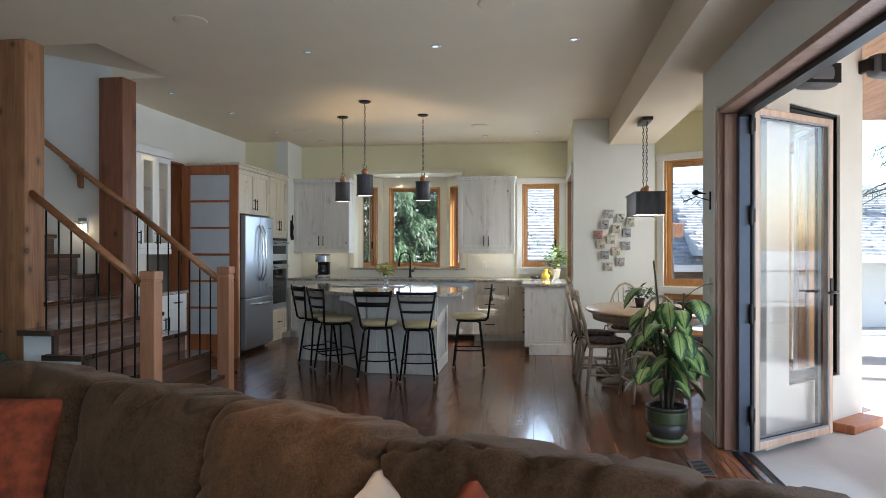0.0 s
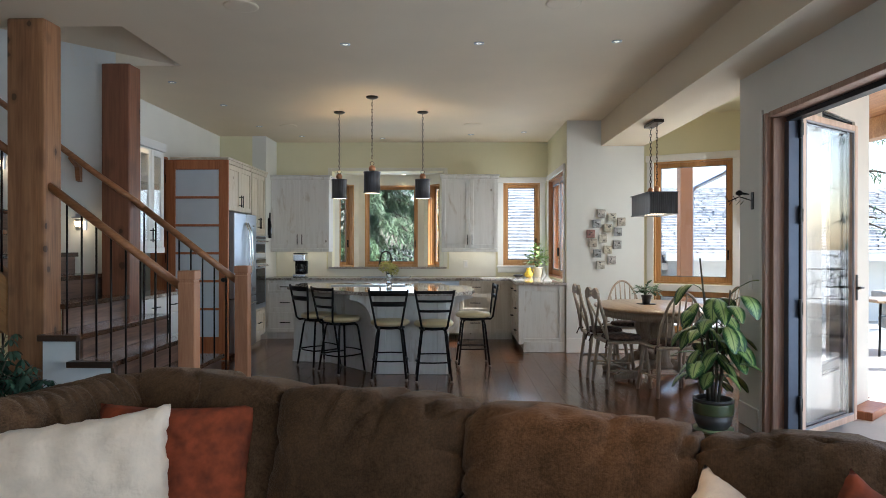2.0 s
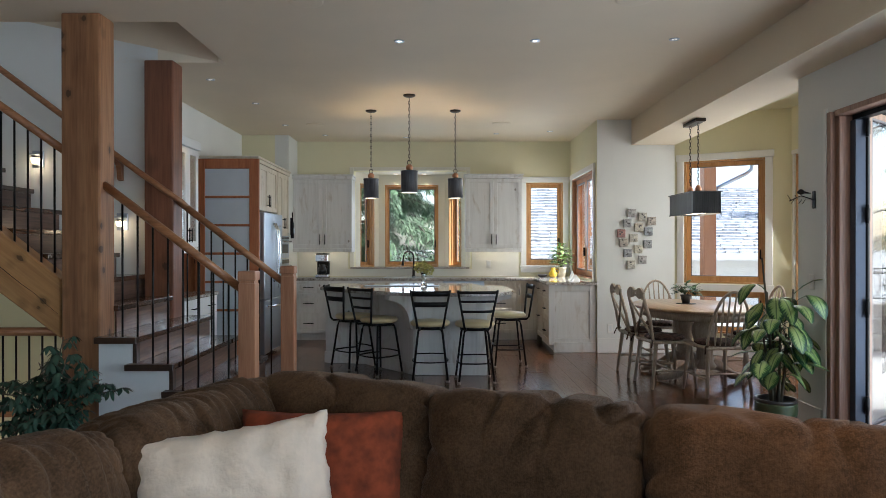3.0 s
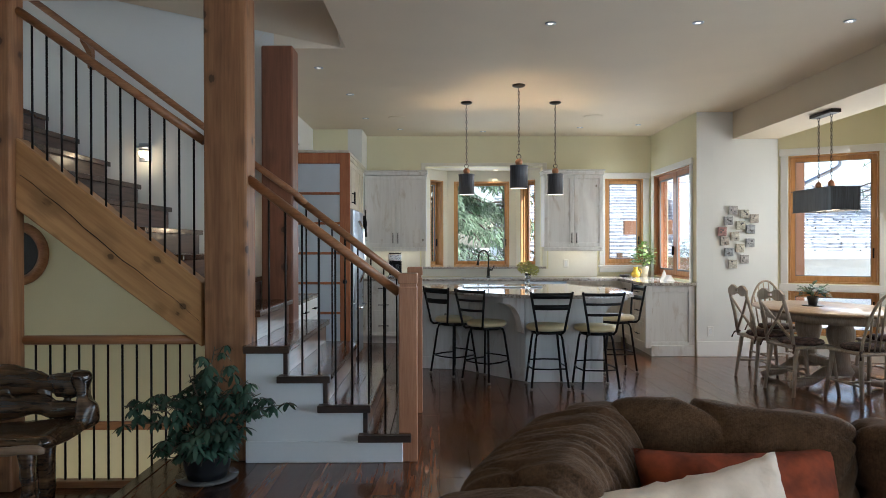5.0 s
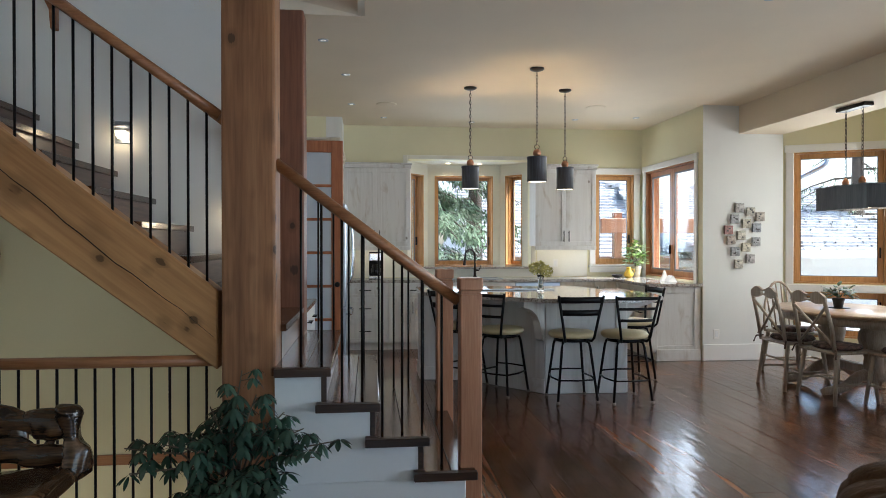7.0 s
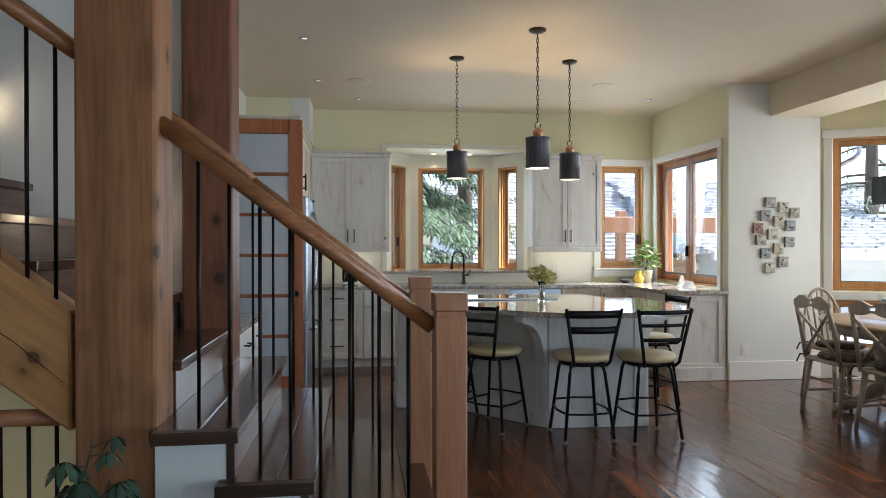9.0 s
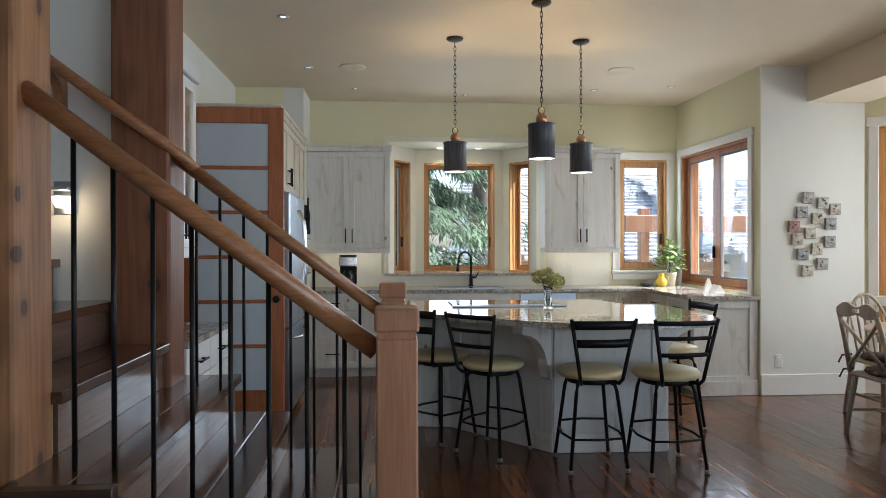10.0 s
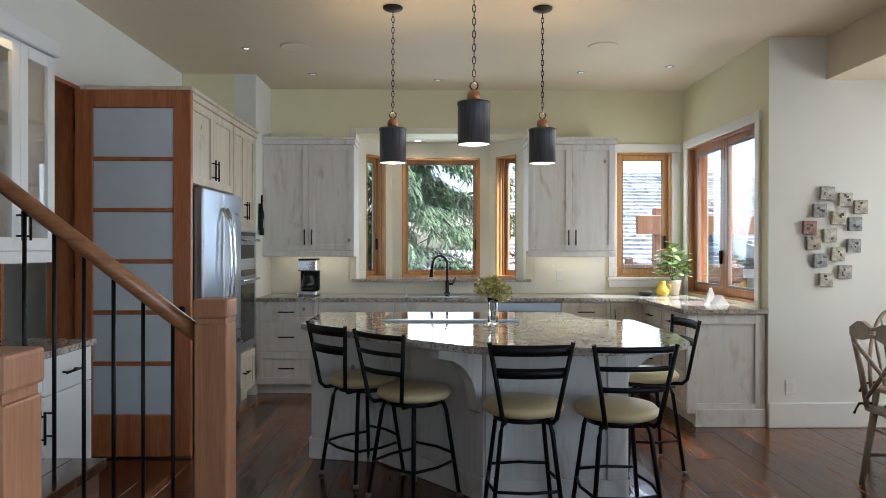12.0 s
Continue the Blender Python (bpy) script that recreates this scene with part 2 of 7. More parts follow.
def whitewash(name, pale, mid, brown):
    """Painted-over knotty alder: pale, with faint grain, brown smudges and small knots showing through."""
    m, nt, p = shader(name)
    own = nt.nodes.new("ShaderNodeObjectInfo").outputs["Random"]

    def shifted(scale):
        add = nt.nodes.new("ShaderNodeVectorMath")
        add.operation = "MULTIPLY_ADD"
        nt.links.new(own, add.inputs[0])
        add.inputs[1].default_value = (31, 17, 43)
        nt.links.new(coords(nt, scale), add.inputs[2])
        return add.outputs[0]

    grain = node(nt, "ShaderNodeTexNoise", Scale=1.0, Detail=5.0, Distortion=0.5)
    nt.links.new(shifted((22, 22, 1.6)), grain.inputs["Vector"])
    smudge = node(nt, "ShaderNodeTexNoise", Scale=1.0, Detail=4.0, Roughness=0.6, Distortion=0.7)
    nt.links.new(shifted((7.5, 7.5, 2.6)), smudge.inputs["Vector"])
    c = ramp(nt, grain.outputs[0], [(0.3, mid), (0.55, pale)])
    c = mix(nt, ramp(nt, smudge.outputs[0], [(0.58, (0, 0, 0)), (0.74, (0.75, 0.75, 0.75))]), c, brown)
    vo = node(nt, "ShaderNodeTexVoronoi", Scale=4.2)
    nt.links.new(shifted((1, 1, 0.7)), vo.inputs["Vector"])
    pick = nt.nodes.new("ShaderNodeSeparateColor")
    nt.links.new(vo.outputs["Color"], pick.inputs[0])
    gate = nt.nodes.new("ShaderNodeMath")
    gate.operation, gate.inputs[1].default_value = "GREATER_THAN", 0.45
    nt.links.new(pick.outputs[0], gate.inputs[0])
    k = ramp(nt, vo.outputs["Distance"], [(0.035, (0.9, 0.9, 0.9)), (0.075, (0, 0, 0))])
    c = mix(nt, mix(nt, 1.0, k, gate.outputs[0], "MULTIPLY"), c, scaled(brown, 0.45))
    nt.links.new(c, p.inputs["Base Color"])
    p.inputs["Roughness"].default_value = 0.45
    bump(nt, p, grain.outputs[0], 0.08, 0.003)
    return m


M_CAB = whitewash("whitewashed_alder", (0.70, 0.69, 0.67), (0.63, 0.615, 0.59), (0.45, 0.385, 0.32))
M_CABWARM = whitewash("natural_alder", (0.66, 0.60, 0.50), (0.57, 0.50, 0.39), (0.42, 0.33, 0.23))
M_CABWHITE = plain("white_cabinet_paint", (0.78, 0.79, 0.79), 0.4, vary=0.03, relief=0.0)
M_BLACK = plain("black_iron", (0.006, 0.0055, 0.006), 0.42, 0.0, vary=0.2, grain=120, relief=0.05)
M_BLACK.node_tree.nodes["Principled BSDF"].inputs["Specular IOR Level"].default_value = 0.22
M_BRONZE = plain("dark_bronze", (0.035, 0.028, 0.022), 0.35, 0.6, vary=0.25, grain=80, relief=0.05)
M_STEEL = plain("brushed_steel", (0.46, 0.51, 0.59), 0.30, 1.0, vary=0.06, grain=200, relief=0.0)
M_CHROME = plain("polished_steel", (0.75, 0.76, 0.78), 0.12, 1.0, vary=0.03, relief=0.0)
M_DARKGLASS = plain("black_glass", (0.012, 0.012, 0.014), 0.06, vary=0.1, relief=0.0)
M_GLASS = glass("clear_glass")
M_FROST = plain("frosted_glass", (0.58, 0.63, 0.69), 0.35, vary=0.05, grain=8, relief=0.0)
M_CUSHION = plain("cream_vinyl", (0.66, 0.55, 0.31), 0.38, vary=0.10, grain=60, relief=0.1)
def clear_solid():
    m, nt, p = shader("vase_glass")
    p.inputs["Base Color"].default_value = (0.96, 0.98, 0.98, 1)
    p.inputs["Roughness"].default_value = 0.0
    p.inputs["Transmission Weight"].default_value = 1.0
    p.inputs["IOR"].default_value = 1.45
    return m


M_VASE = clear_solid()
M_BLACKFOOT = plain("pale_foot", (0.22, 0.20, 0.17), 0.4, relief=0.0)


def granite():
    m, nt, p = shader("polished_granite")
    v = coords(nt)
    a = node(nt, "ShaderNodeTexNoise", Scale=7.0, Detail=8.0, Distortion=1.6)
    b = node(nt, "ShaderNodeTexNoise", Scale=55.0, Detail=4.0)
    nt.links.new(v, a.inputs["Vector"])
    nt.links.new(v, b.inputs["Vector"])
    c = ramp(nt, a.outputs[0], [(0.26, (0.12, 0.09, 0.075)), (0.37, (0.36, 0.32, 0.28)), (0.50, (0.46, 0.43, 0.39)), (0.72, (0.56, 0.53, 0.49))])
    d = ramp(nt, b.outputs[0], [(0.36, (0.35, 0.31, 0.28)), (0.52, (1, 1, 1))])
    nt.links.new(mix(nt, 0.8, c, d, "MULTIPLY"), p.inputs["Base Color"])
    p.inputs["Roughness"].default_value = 0.07
    return m


M_GRANITE = granite()


def velvet():
    m, nt, p = shader("brown_chenille")
    v = coords(nt)
    fine = node(nt, "ShaderNodeTexNoise", Scale=130.0, Detail=5.0, Roughness=0.7)
    cord = node(nt, "ShaderNodeTexWave", Scale=55.0, Distortion=2.5, Detail=2.0)
    slow = node(nt, "ShaderNodeTexNoise", Scale=9.0, Detail=5.0, Roughness=0.65, Distortion=0.6)
    for n in (fine, cord, slow):
        nt.links.new(v, n.inputs["Vector"])
    c = ramp(nt, slow.outputs[0], [(0.34, (0.050, 0.026, 0.013)), (0.66, (0.135, 0.074, 0.038))])
    c = mix(nt, 0.35, c, ramp(nt, fine.outputs[0], [(0.38, (0.016, 0.008, 0.004)), (0.62, (0.155, 0.086, 0.044))]))
    c = mix(nt, 0.07, c, ramp(nt, cord.outputs[0], [(0.2, (0.05, 0.028, 0.015)), (0.8, (0.15, 0.09, 0.05))]))
    nt.links.new(c, p.inputs["Base Color"])
    p.inputs["Roughness"].default_value = 0.8
    p.inputs["Specular IOR Level"].default_value = 0.12
    p.inputs["Sheen Weight"].default_value = 0.18
    p.inputs["Sheen Roughness"].default_value = 0.35
    p.inputs["Sheen Tint"].default_value = (0.85, 0.70, 0.56, 1)
    bump(nt, p, fine.outputs[0], 0.7, 0.006)
    return m


M_SOFA = velvet()
M_RUST = plain("rust_fabric", (0.29, 0.056, 0.017), 0.9, vary=0.45, grain=34, relief=0.5, big=22)
M_IVORY = plain("ivory_plush", (0.82, 0.66, 0.51), 0.95, vary=0.10, grain=55, relief=1.0, big=12)
M_IVORY.node_tree.nodes["Principled BSDF"].inputs["Sheen Weight"].default_value = 0.3


# ---------------------------------------------------------------- mesh helpers
def box(bm, x0, y0, z0, x1, y1, z1, bev=0.0, seg=1):
    r = bmesh.ops.create_cube(bm, size=1.0, matrix=Matrix.Translation(((x0 + x1) / 2, (y0 + y1) / 2, (z0 + z1) / 2)) @ Matrix.Diagonal((abs(x1 - x0), abs(y1 - y0), abs(z1 - z0), 1)))
    if bev:
        edges = {e for v in r["verts"] for e in v.link_edges}
        bmesh.ops.bevel(bm, geom=list(edges), offset=bev, segments=seg, affect="EDGES", profile=0.5)
    return bm


def tube(bm, pts, r, n=8, cap=True):
    """A round bar along points; r is a number or one for each point."""
    pts = [Vector(p) for p in pts]
    rs = r if isinstance(r, (list, tuple)) else [r] * len(pts)
    rings = []
    up = Vector((0.31, 0.17, 0.93))
    for i, p in enumerate(pts):
        d = (pts[min(i + 1, len(pts) - 1)] - pts[max(i - 1, 0)]).normalized()
        side = d.cross(up)
        if side.length < 0.05:
            side = d.cross(Vector((1, 0, 0)))
        side.normalize()
        other = side.cross(d)
        rings.append([bm.verts.new(p + (side * math.cos(k * math.tau / n) + other * math.sin(k * math.tau / n)) * rs[i]) for k in range(n)])
    for a, b in zip(rings, rings[1:]):
        for k in range(n):
            f = bm.faces.new((a[k], a[(k + 1) % n], b[(k + 1) % n], b[k]))
            f.smooth = True
    if cap:
        bm.faces.new(rings[0][::-1])
        bm.faces.new(rings[-1])
    return bm


def lathe(bm, profile, at=(0, 0, 0), n=24, sx=1.0, sy=1.0):
    """Turns a list of (radius, height) round the vertical."""
    rings = []
    for r, z in profile:
        rings.append([bm.verts.new((at[0] + sx * r * math.cos(k * math.tau / n), at[1] + sy * r * math.sin(k * math.tau / n), at[2] + z)) for k in range(n)])
    for a, b in zip(rings, rings[1:]):
        for k in range(n):
            f = bm.faces.new((a[k], a[(k + 1) % n], b[(k + 1) % n], b[k]))
            f.smooth = True
    if profile[0] == profile[-1]:
        return bm
    if profile[0][0] > 1e-4:
        bm.faces.new(rings[0][::-1])
    if profile[-1][0] > 1e-4:
        bm.faces.new(rings[-1])
    return bm


def prism(bm, poly, along):
    """A polygon of 3D points pushed along a vector."""
    a = [bm.verts.new(p) for p in poly]
    b = [bm.verts.new(Vector(p) + Vector(along)) for p in poly]
    bm.faces.new(a)
    bm.faces.new(b[::-1])
    for i in range(len(a)):
        j = (i + 1) % len(a)
        bm.faces.new((a[i], b[i], b[j], a[j]))
    return bm


def done(bm, name, material):
    bmesh.ops.recalc_face_normals(bm, faces=bm.faces[:])
    me = bpy.data.meshes.new(name)
    bm.to_mesh(me)
    bm.free()
    me.materials.append(material)
    return me


def part(name, bm, material, parent, label=""):
    ob = new(name, done(bm, name, material))
    ob.parent = parent
    return tagged(ob, label)


def solid(name, bm, material, label="", category="", group="", kind=""):
    return tagged(new(name, done(bm, name, material)), label, category, group, kind)


def thing(name, label, category, at=(0, 0, 0), rz=0.0, group="", kind=""):
    ob = new(name)
    ob.empty_display_size = 0.1
    ob.matrix_basis = pose(*at, 0, 0, rz)
    return tagged(ob, label, category, group, kind)


def B():
    return bmesh.new()


# ---------------------------------------------------------------- walls, floor, ceiling
CEIL = 2.975
YB = 10.66      # back wall of the kitchen
XL = -4.42      # wall behind the fridge and the buffet
XK = 0.46       # short wall by the corner windows
YA = 8.87       # wall with the small tiles
XO = 1.24       # wall with the wide patio opening


def along(p0, p1):
    d = Vector((p1[0] - p0[0], p1[1] - p0[1]))
    return Matrix.Translation((p0[0], p0[1], 0)) @ Matrix.Rotation(math.atan2(d.y, d.x), 4, "Z"), d.length


def wall(name, p0, p1, z0, z1, thick, holes=(), material=None, label=""):
    """A wall whose inner face runs from p0 to p1 with the outside on its left; holes are (s0, s1, z0, z1)."""
    m, length = along(p0, p1)
    bm = B()
    ss = sorted({0.0, length, *[h[0] for h in holes], *[h[1] for h in holes]})
    zs = sorted({z0, z1, *[h[2] for h in holes], *[h[3] for h in holes]})
    for a, b in zip(ss, ss[1:]):
        for c, d in zip(zs, zs[1:]):
            if not any(h[0] - 1e-6 <= a and b <= h[1] + 1e-6 and h[2] - 1e-6 <= c and d <= h[3] + 1e-6 for h in holes):
                box(bm, a, 0, c, b, thick, d)
    bmesh.ops.remove_doubles(bm, verts=bm.verts[:], dist=1e-5)
    inner = [f for f in bm.faces if len([g for g in bm.faces if g is not f and set(g.verts) == set(f.verts)])] if len(bm.faces) < 200 else []
    if inner:
        bmesh.ops.delete(bm, geom=inner, context="FACES_ONLY")
    ob = solid(name, bm, material or M_WALL, label, "wall", kind="structure")
    ob.matrix_basis = m
    return ob


M_GASKET = plain("grey_gasket", (0.16, 0.16, 0.17), 0.6, relief=0.0)


def window(name, p0, p1, s0, s1, z0, z1, depth, wood, sashes=1, label="", casing=0.09, frame_w=0.055, thick=0.2, sill=True, bead=0.007):
    """A wooden window in a wall's hole: jamb lining, casing, sashes with panes."""
    m, _ = along(p0, p1)
    top = new(name)
    top.matrix_basis = m
    tagged(top, label, "window", kind="structure")
    bm = B()
    t = 0.018
    box(bm, s0, -0.004, z0, s0 + t, thick - 0.02, z1)
    box(bm, s1 - t, -0.004, z0, s1, thick - 0.02, z1)
    box(bm, s0 + t, -0.004, z1 - t, s1 - t, thick - 0.02, z1)
    box(bm, s0 + t, -0.004, z0, s1 - t, thick - 0.02, z0 + t)
    if depth >= 0.1:
        for d0, e0 in ((0.045, 0.010), (0.075, 0.020)):
            box(bm, s0 + t, d0, z0 + t, s0 + t + e0, depth - 0.002, z1 - t)
            box(bm, s1 - t - e0, d0, z0 + t, s1 - t, depth - 0.002, z1 - t)
    part("jamb", bm, wood, top)
    if casing:
        bm = B()
        c = casing
        box(bm, s0 - c, -0.022, z0 - (0 if sill else c), s0 - 0.003, -0.001, z1 + 0.003, 0.004)
        box(bm, s1 + 0.003, -0.022, z0 - (0 if sill else c), s1 + c, -0.001, z1 + 0.003, 0.004)
        box(bm, s0 - c - 0.015, -0.028, z1 + 0.004, s1 + c + 0.015, -0.001, z1 + 0.004 + c, 0.004)
        part("casing", bm, M_TRIM, top, "painted flat casing")
        if sill:
            bm = B()
            box(bm, s0 - c - 0.02, -0.05, z0 - 0.034, s1 + c + 0.02, -0.001, z0 - 0.001, 0.006)
            box(bm, s0 - c, -0.022, z0 - 0.11, s1 + c, -0.001, z0 - 0.036, 0.004)
            part("window_sill", bm, M_TRIM, top)
    w = (s1 - s0 - 2 * t) / sashes
    for k in range(sashes):
        a, b = s0 + t + k * w + 0.002, s0 + t + (k + 1) * w - 0.002
        y = depth
        bm = B()
        f = frame_w
        box(bm, a, y, z0 + t, a + f, y + 0.045, z1 - t, 0.004)
        box(bm, b - f, y, z0 + t, b, y + 0.045, z1 - t, 0.004)
        box(bm, a + f, y, z1 - t - f, b - f, y + 0.045, z1 - t, 0.004)
        box(bm, a + f, y, z0 + t, b - f, y + 0.045, z0 + t + f * 1.2, 0.004)
        sash = part("window_frame", bm, wood, top)
        bm = B()
        box(bm, a + f - 0.004, y + 0.018, z0 + t + f * 1.2 - 0.004, b - f + 0.004, y + 0.024, z1 - t - f + 0.004)
        pane = part("pane", bm, M_GLASS, sash, "clear window pane")
        pane.visible_shadow = False
        bm = B()
        g0, g1, g = z0 + t + f * 1.2, z1 - t - f, bead
        box(bm, a + f, y + 0.002, g0, a + f + g, y + 0.017, g1)
        box(bm, b - f - g, y + 0.002, g0, b - f, y + 0.017, g1)
        box(bm, a + f + g, y + 0.002, g1 - g, b - f - g, y + 0.017, g1)
        box(bm, a + f + g, y + 0.002, g0, b - f - g, y + 0.017, g0 + g)
        part("gasket", bm, M_GASKET, sash, "dark grey gasket")
        bm = B()
        box(bm, b - f * 0.75, y - 0.028, z0 + 0.30, b - f * 0.45, y - 0.001, z0 + 0.42, 0.003)
        part("latch", bm, M_BLACK, sash)
    return top


# kitchen
W_BACK = ((-3.74, YB), (XK, YB))
BAY_L, BAY_R, BAY_T, SILL = 0.868, 2.592, 2.525, 1.045
wall("wall_north", *W_BACK, -0.3, CEIL, 0.2, [(BAY_L, BAY_R, SILL - 0.03, BAY_T), (3.52, 4.08, 1.07, 2.34)], M_WALLWARM, "cream painted kitchen wall with a window bay over the sink")
W_CORNER = ((XK, YB), (XK, YA + 0.0))
wall("wall_east_kitchen", *W_CORNER, -0.3, CEIL, 0.2, [(0.16, 1.60, 0.925, 2.36)], M_WALLWARM, "cream painted short wall with a corner window")
wall("wall_tiles", (XK + 0.2, YA), (1.45, YA), -0.3, CEIL, 0.2, (), M_WALL, "white painted wall beside the dining bay")
# thin skin on the wall's end; cool patio daylight is in its tint
bm = B()
box(bm, XK - 0.001, YA - 0.004, -0.3, XK + 0.2, YA - 0.0005, CEIL)
solid("wall_corner", bm, M_WALL, "wall corner skin tinted for cool daylight", "wall", kind="structure")
wall("wall_nook", (-3.74, 10.06), (-3.74, YB), -0.3, CEIL, 0.2, (), M_WALL, "white painted return wall beside the wall ovens")
wall("wall_over_ovens", (XL, 10.06), (-3.94, 10.06), -0.3, CEIL, 0.2, (), M_WALLWARM, "warm-tinted wall above the tall cabinets")
wall("wall_west", (XL, 6.34), (XL, 10.06), -0.3, CEIL, 0.2, [(1.08, 1.86, -0.01, 2.42)], M_WALL, "white painted wall with a pantry doorway")
# window bay over the sink: three walls set back
M_BAY = plain("bay_paint", (0.80, 0.775, 0.66), 0.5, vary=0.03, grain=90, relief=0.04)
BX0, BX1 = -3.74 + BAY_L, -3.74 + BAY_R
YW = 11.265
CB0, CB1 = -2.547, -1.473
wall("wall_bay_west", (BX0, YB + 0.2), (CB0, YW), 0.4, CEIL, 0.2, [(0.105, 0.415, SILL, 2.36)], M_BAY, "cream painted angled bay wall")
wall("wall_bay_middle", (CB0, YW), (CB1, YW), 0.4, CEIL, 0.2, [(0.104, 0.970, SILL, 2.36)], M_BAY, "cream painted bay wall behind the sink")
wall("wall_bay_east", (CB1, YW), (BX1, YB + 0.2), 0.4, CEIL, 0.2, [(0.105, 0.415, SILL, 2.36)], M_BAY, "cream painted angled bay wall")
bm = B()
prism(bm, [(BX0, YB + 0.2, BAY_T), (BX1, YB + 0.2, BAY_T), (CB1, YW, BAY_T), (CB0, YW, BAY_T)], (0, 0, 0.1))
solid("ceiling_bay", bm, M_BAY, "cream painted ceiling of the window bay", "ceiling", kind="structure")
bm = B()
prism(bm, [(BX0 - 0.05, YB - 0.045, SILL - 0.028), (BX1 + 0.05, YB - 0.045, SILL - 0.028), (BX1 + 0.05, YB - 0.002, SILL - 0.028), (BX1 - 0.004, YB - 0.002, SILL - 0.028), (BX1 - 0.004, YB + 0.2, SILL - 0.028),
           (CB1, YW - 0.001, SILL - 0.028), (CB0, YW - 0.001, SILL - 0.028), (BX0 + 0.004, YB + 0.2, SILL - 0.028), (BX0 + 0.004, YB - 0.002, SILL - 0.028), (BX0 - 0.05, YB - 0.002, SILL - 0.028)], (0, 0, 0.028))
solid("bay_sill", bm, M_GRANITE, "granite sill of the window bay", "sill", kind="structure")
bm = B()
box(bm, BX0 - 0.065, YB - 0.016, SILL + 0.002, BX0 - 0.001, YB - 0.001, BAY_T + 0.055, 0.004)
box(bm, BX1 + 0.001, YB - 0.016, SILL + 0.002, BX1 + 0.065, YB - 0.001, BAY_T + 0.055, 0.004)
box(bm, BX0, YB - 0.016, BAY_T + 0.001, BX1, YB - 0.001, BAY_T + 0.055, 0.004)
solid("trim_bay", bm, M_BAY, "white casing round the window bay", "trim", kind="structure")
window("window_1", (CB0, YW), (CB1, YW), 0.104, 0.970, SILL, 2.36, 0.10, M_WINWOOD, 1, "wood-framed window over the kitchen sink", 0.0, 0.042, 0.2)
window("window_2", (BX0, YB + 0.2), (CB0, YW), 0.105, 0.415, SILL, 2.36, 0.11, M_WINWOOD, 1, "narrow angled wood-framed bay window", 0.0, 0.042, 0.2)
window("window_3", (CB1, YW), (BX1, YB + 0.2), 0.105, 0.415, SILL, 2.36, 0.11, M_WINWOOD, 1, "narrow angled wood-framed bay window", 0.0, 0.042, 0.2)
window("window_4", *W_BACK, 3.52, 4.08, 1.07, 2.34, 0.05, M_WINWOOD, 1, "wood-framed window beside the upper cabinet", 0.085)
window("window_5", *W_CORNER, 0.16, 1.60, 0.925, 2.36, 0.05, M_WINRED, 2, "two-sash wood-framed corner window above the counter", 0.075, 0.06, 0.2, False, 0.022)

# paler skin on the same wall: whiter light under the cabinets put in its tint
M_WALLPALE = plain("pale_lit_wall_paint", (0.80, 0.785, 0.70), 0.45, vary=0.04, grain=60, relief=0.05)
bm = B()
box(bm, -3.735, YB - 0.003, 0.905, BX0 - 0.088, YB - 0.0005, 1.30)
box(bm, BX0 - 0.087, YB - 0.003, 0.905, BX1 + 0.087, YB - 0.0005, SILL - 0.03)
box(bm, BX1 + 0.088, YB - 0.003, 0.905, -3.74 + 3.40, YB - 0.0005, 1.30)
solid("wall_pale_skin", bm, M_WALLPALE, "thin skin tinted for the whiter light above the counter", "wall panel", kind="structure")

# dining bay
P1, P2, P3, P4 = (1.45, YA + 0.03), (2.62, 8.24), (2.511, 6.245), (1.46, 5.24)
wall("wall_bay_north", P1, P2, -0.3, 3.2, 0.18, [(0.13, 1.06, 0.28, 0.80), (0.13, 1.06, 0.90, 2.43)], M_WALLWARM, "warm-tinted dining bay wall with a window")
wall("wall_bay_side", P2, P3, -0.3, 3.2, 0.18, [(0.12, 0.86, 0.10, 2.43), (0.96, 1.68, 0.10, 2.43)], M_WALLWARM, "warm-tinted dining bay wall with tall windows")
wall("wall_bay_south", P3, P4, -0.3, 3.2, 0.18, [(0.385, 1.15, 0.37, 2.40)], M_STUCCO, "stucco bay wall by the folding door")
window("window_6", P1, P2, 0.13, 1.06, 0.90, 2.43, 0.05, M_WINWOOD, 1, "wood-framed picture window in the dining bay", 0.085, 0.055, 0.18, False)
window("window_10", P1, P2, 0.13, 1.06, 0.28, 0.80, 0.05, M_WINWOOD, 1, "low wood-framed window under the picture window", 0.085, 0.05, 0.18, False)
window("window_7", P2, P3, 0.12, 0.86, 0.10, 2.43, 0.05, M_WINWOOD, 1, "tall wood-framed window in the dining bay", 0.05, 0.055, 0.18, False)
window("window_8", P2, P3, 0.96, 1.68, 0.10, 2.43, 0.05, M_WINWOOD, 1, "tall wood-framed window in the dining bay", 0.05, 0.055, 0.18, False)
window("window_9", P3, P4, 0.385, 1.15, 0.37, 2.40, 0.10, M_BLACK, 1, "dark-clad window in the stucco bay wall", 0.0, 0.05, 0.18, False)
bm = B()
prism(bm, [(1.45, 5.2, 3.0), (2.62, 6.2, 3.0), (2.75, 8.4, 3.0), (1.45, 9.1, 3.0)], (0, 0, 0.12))
solid("ceiling_dining_bay", bm, M_WALLWARM, "warm-tinted dining bay ceiling", "ceiling", kind="structure")

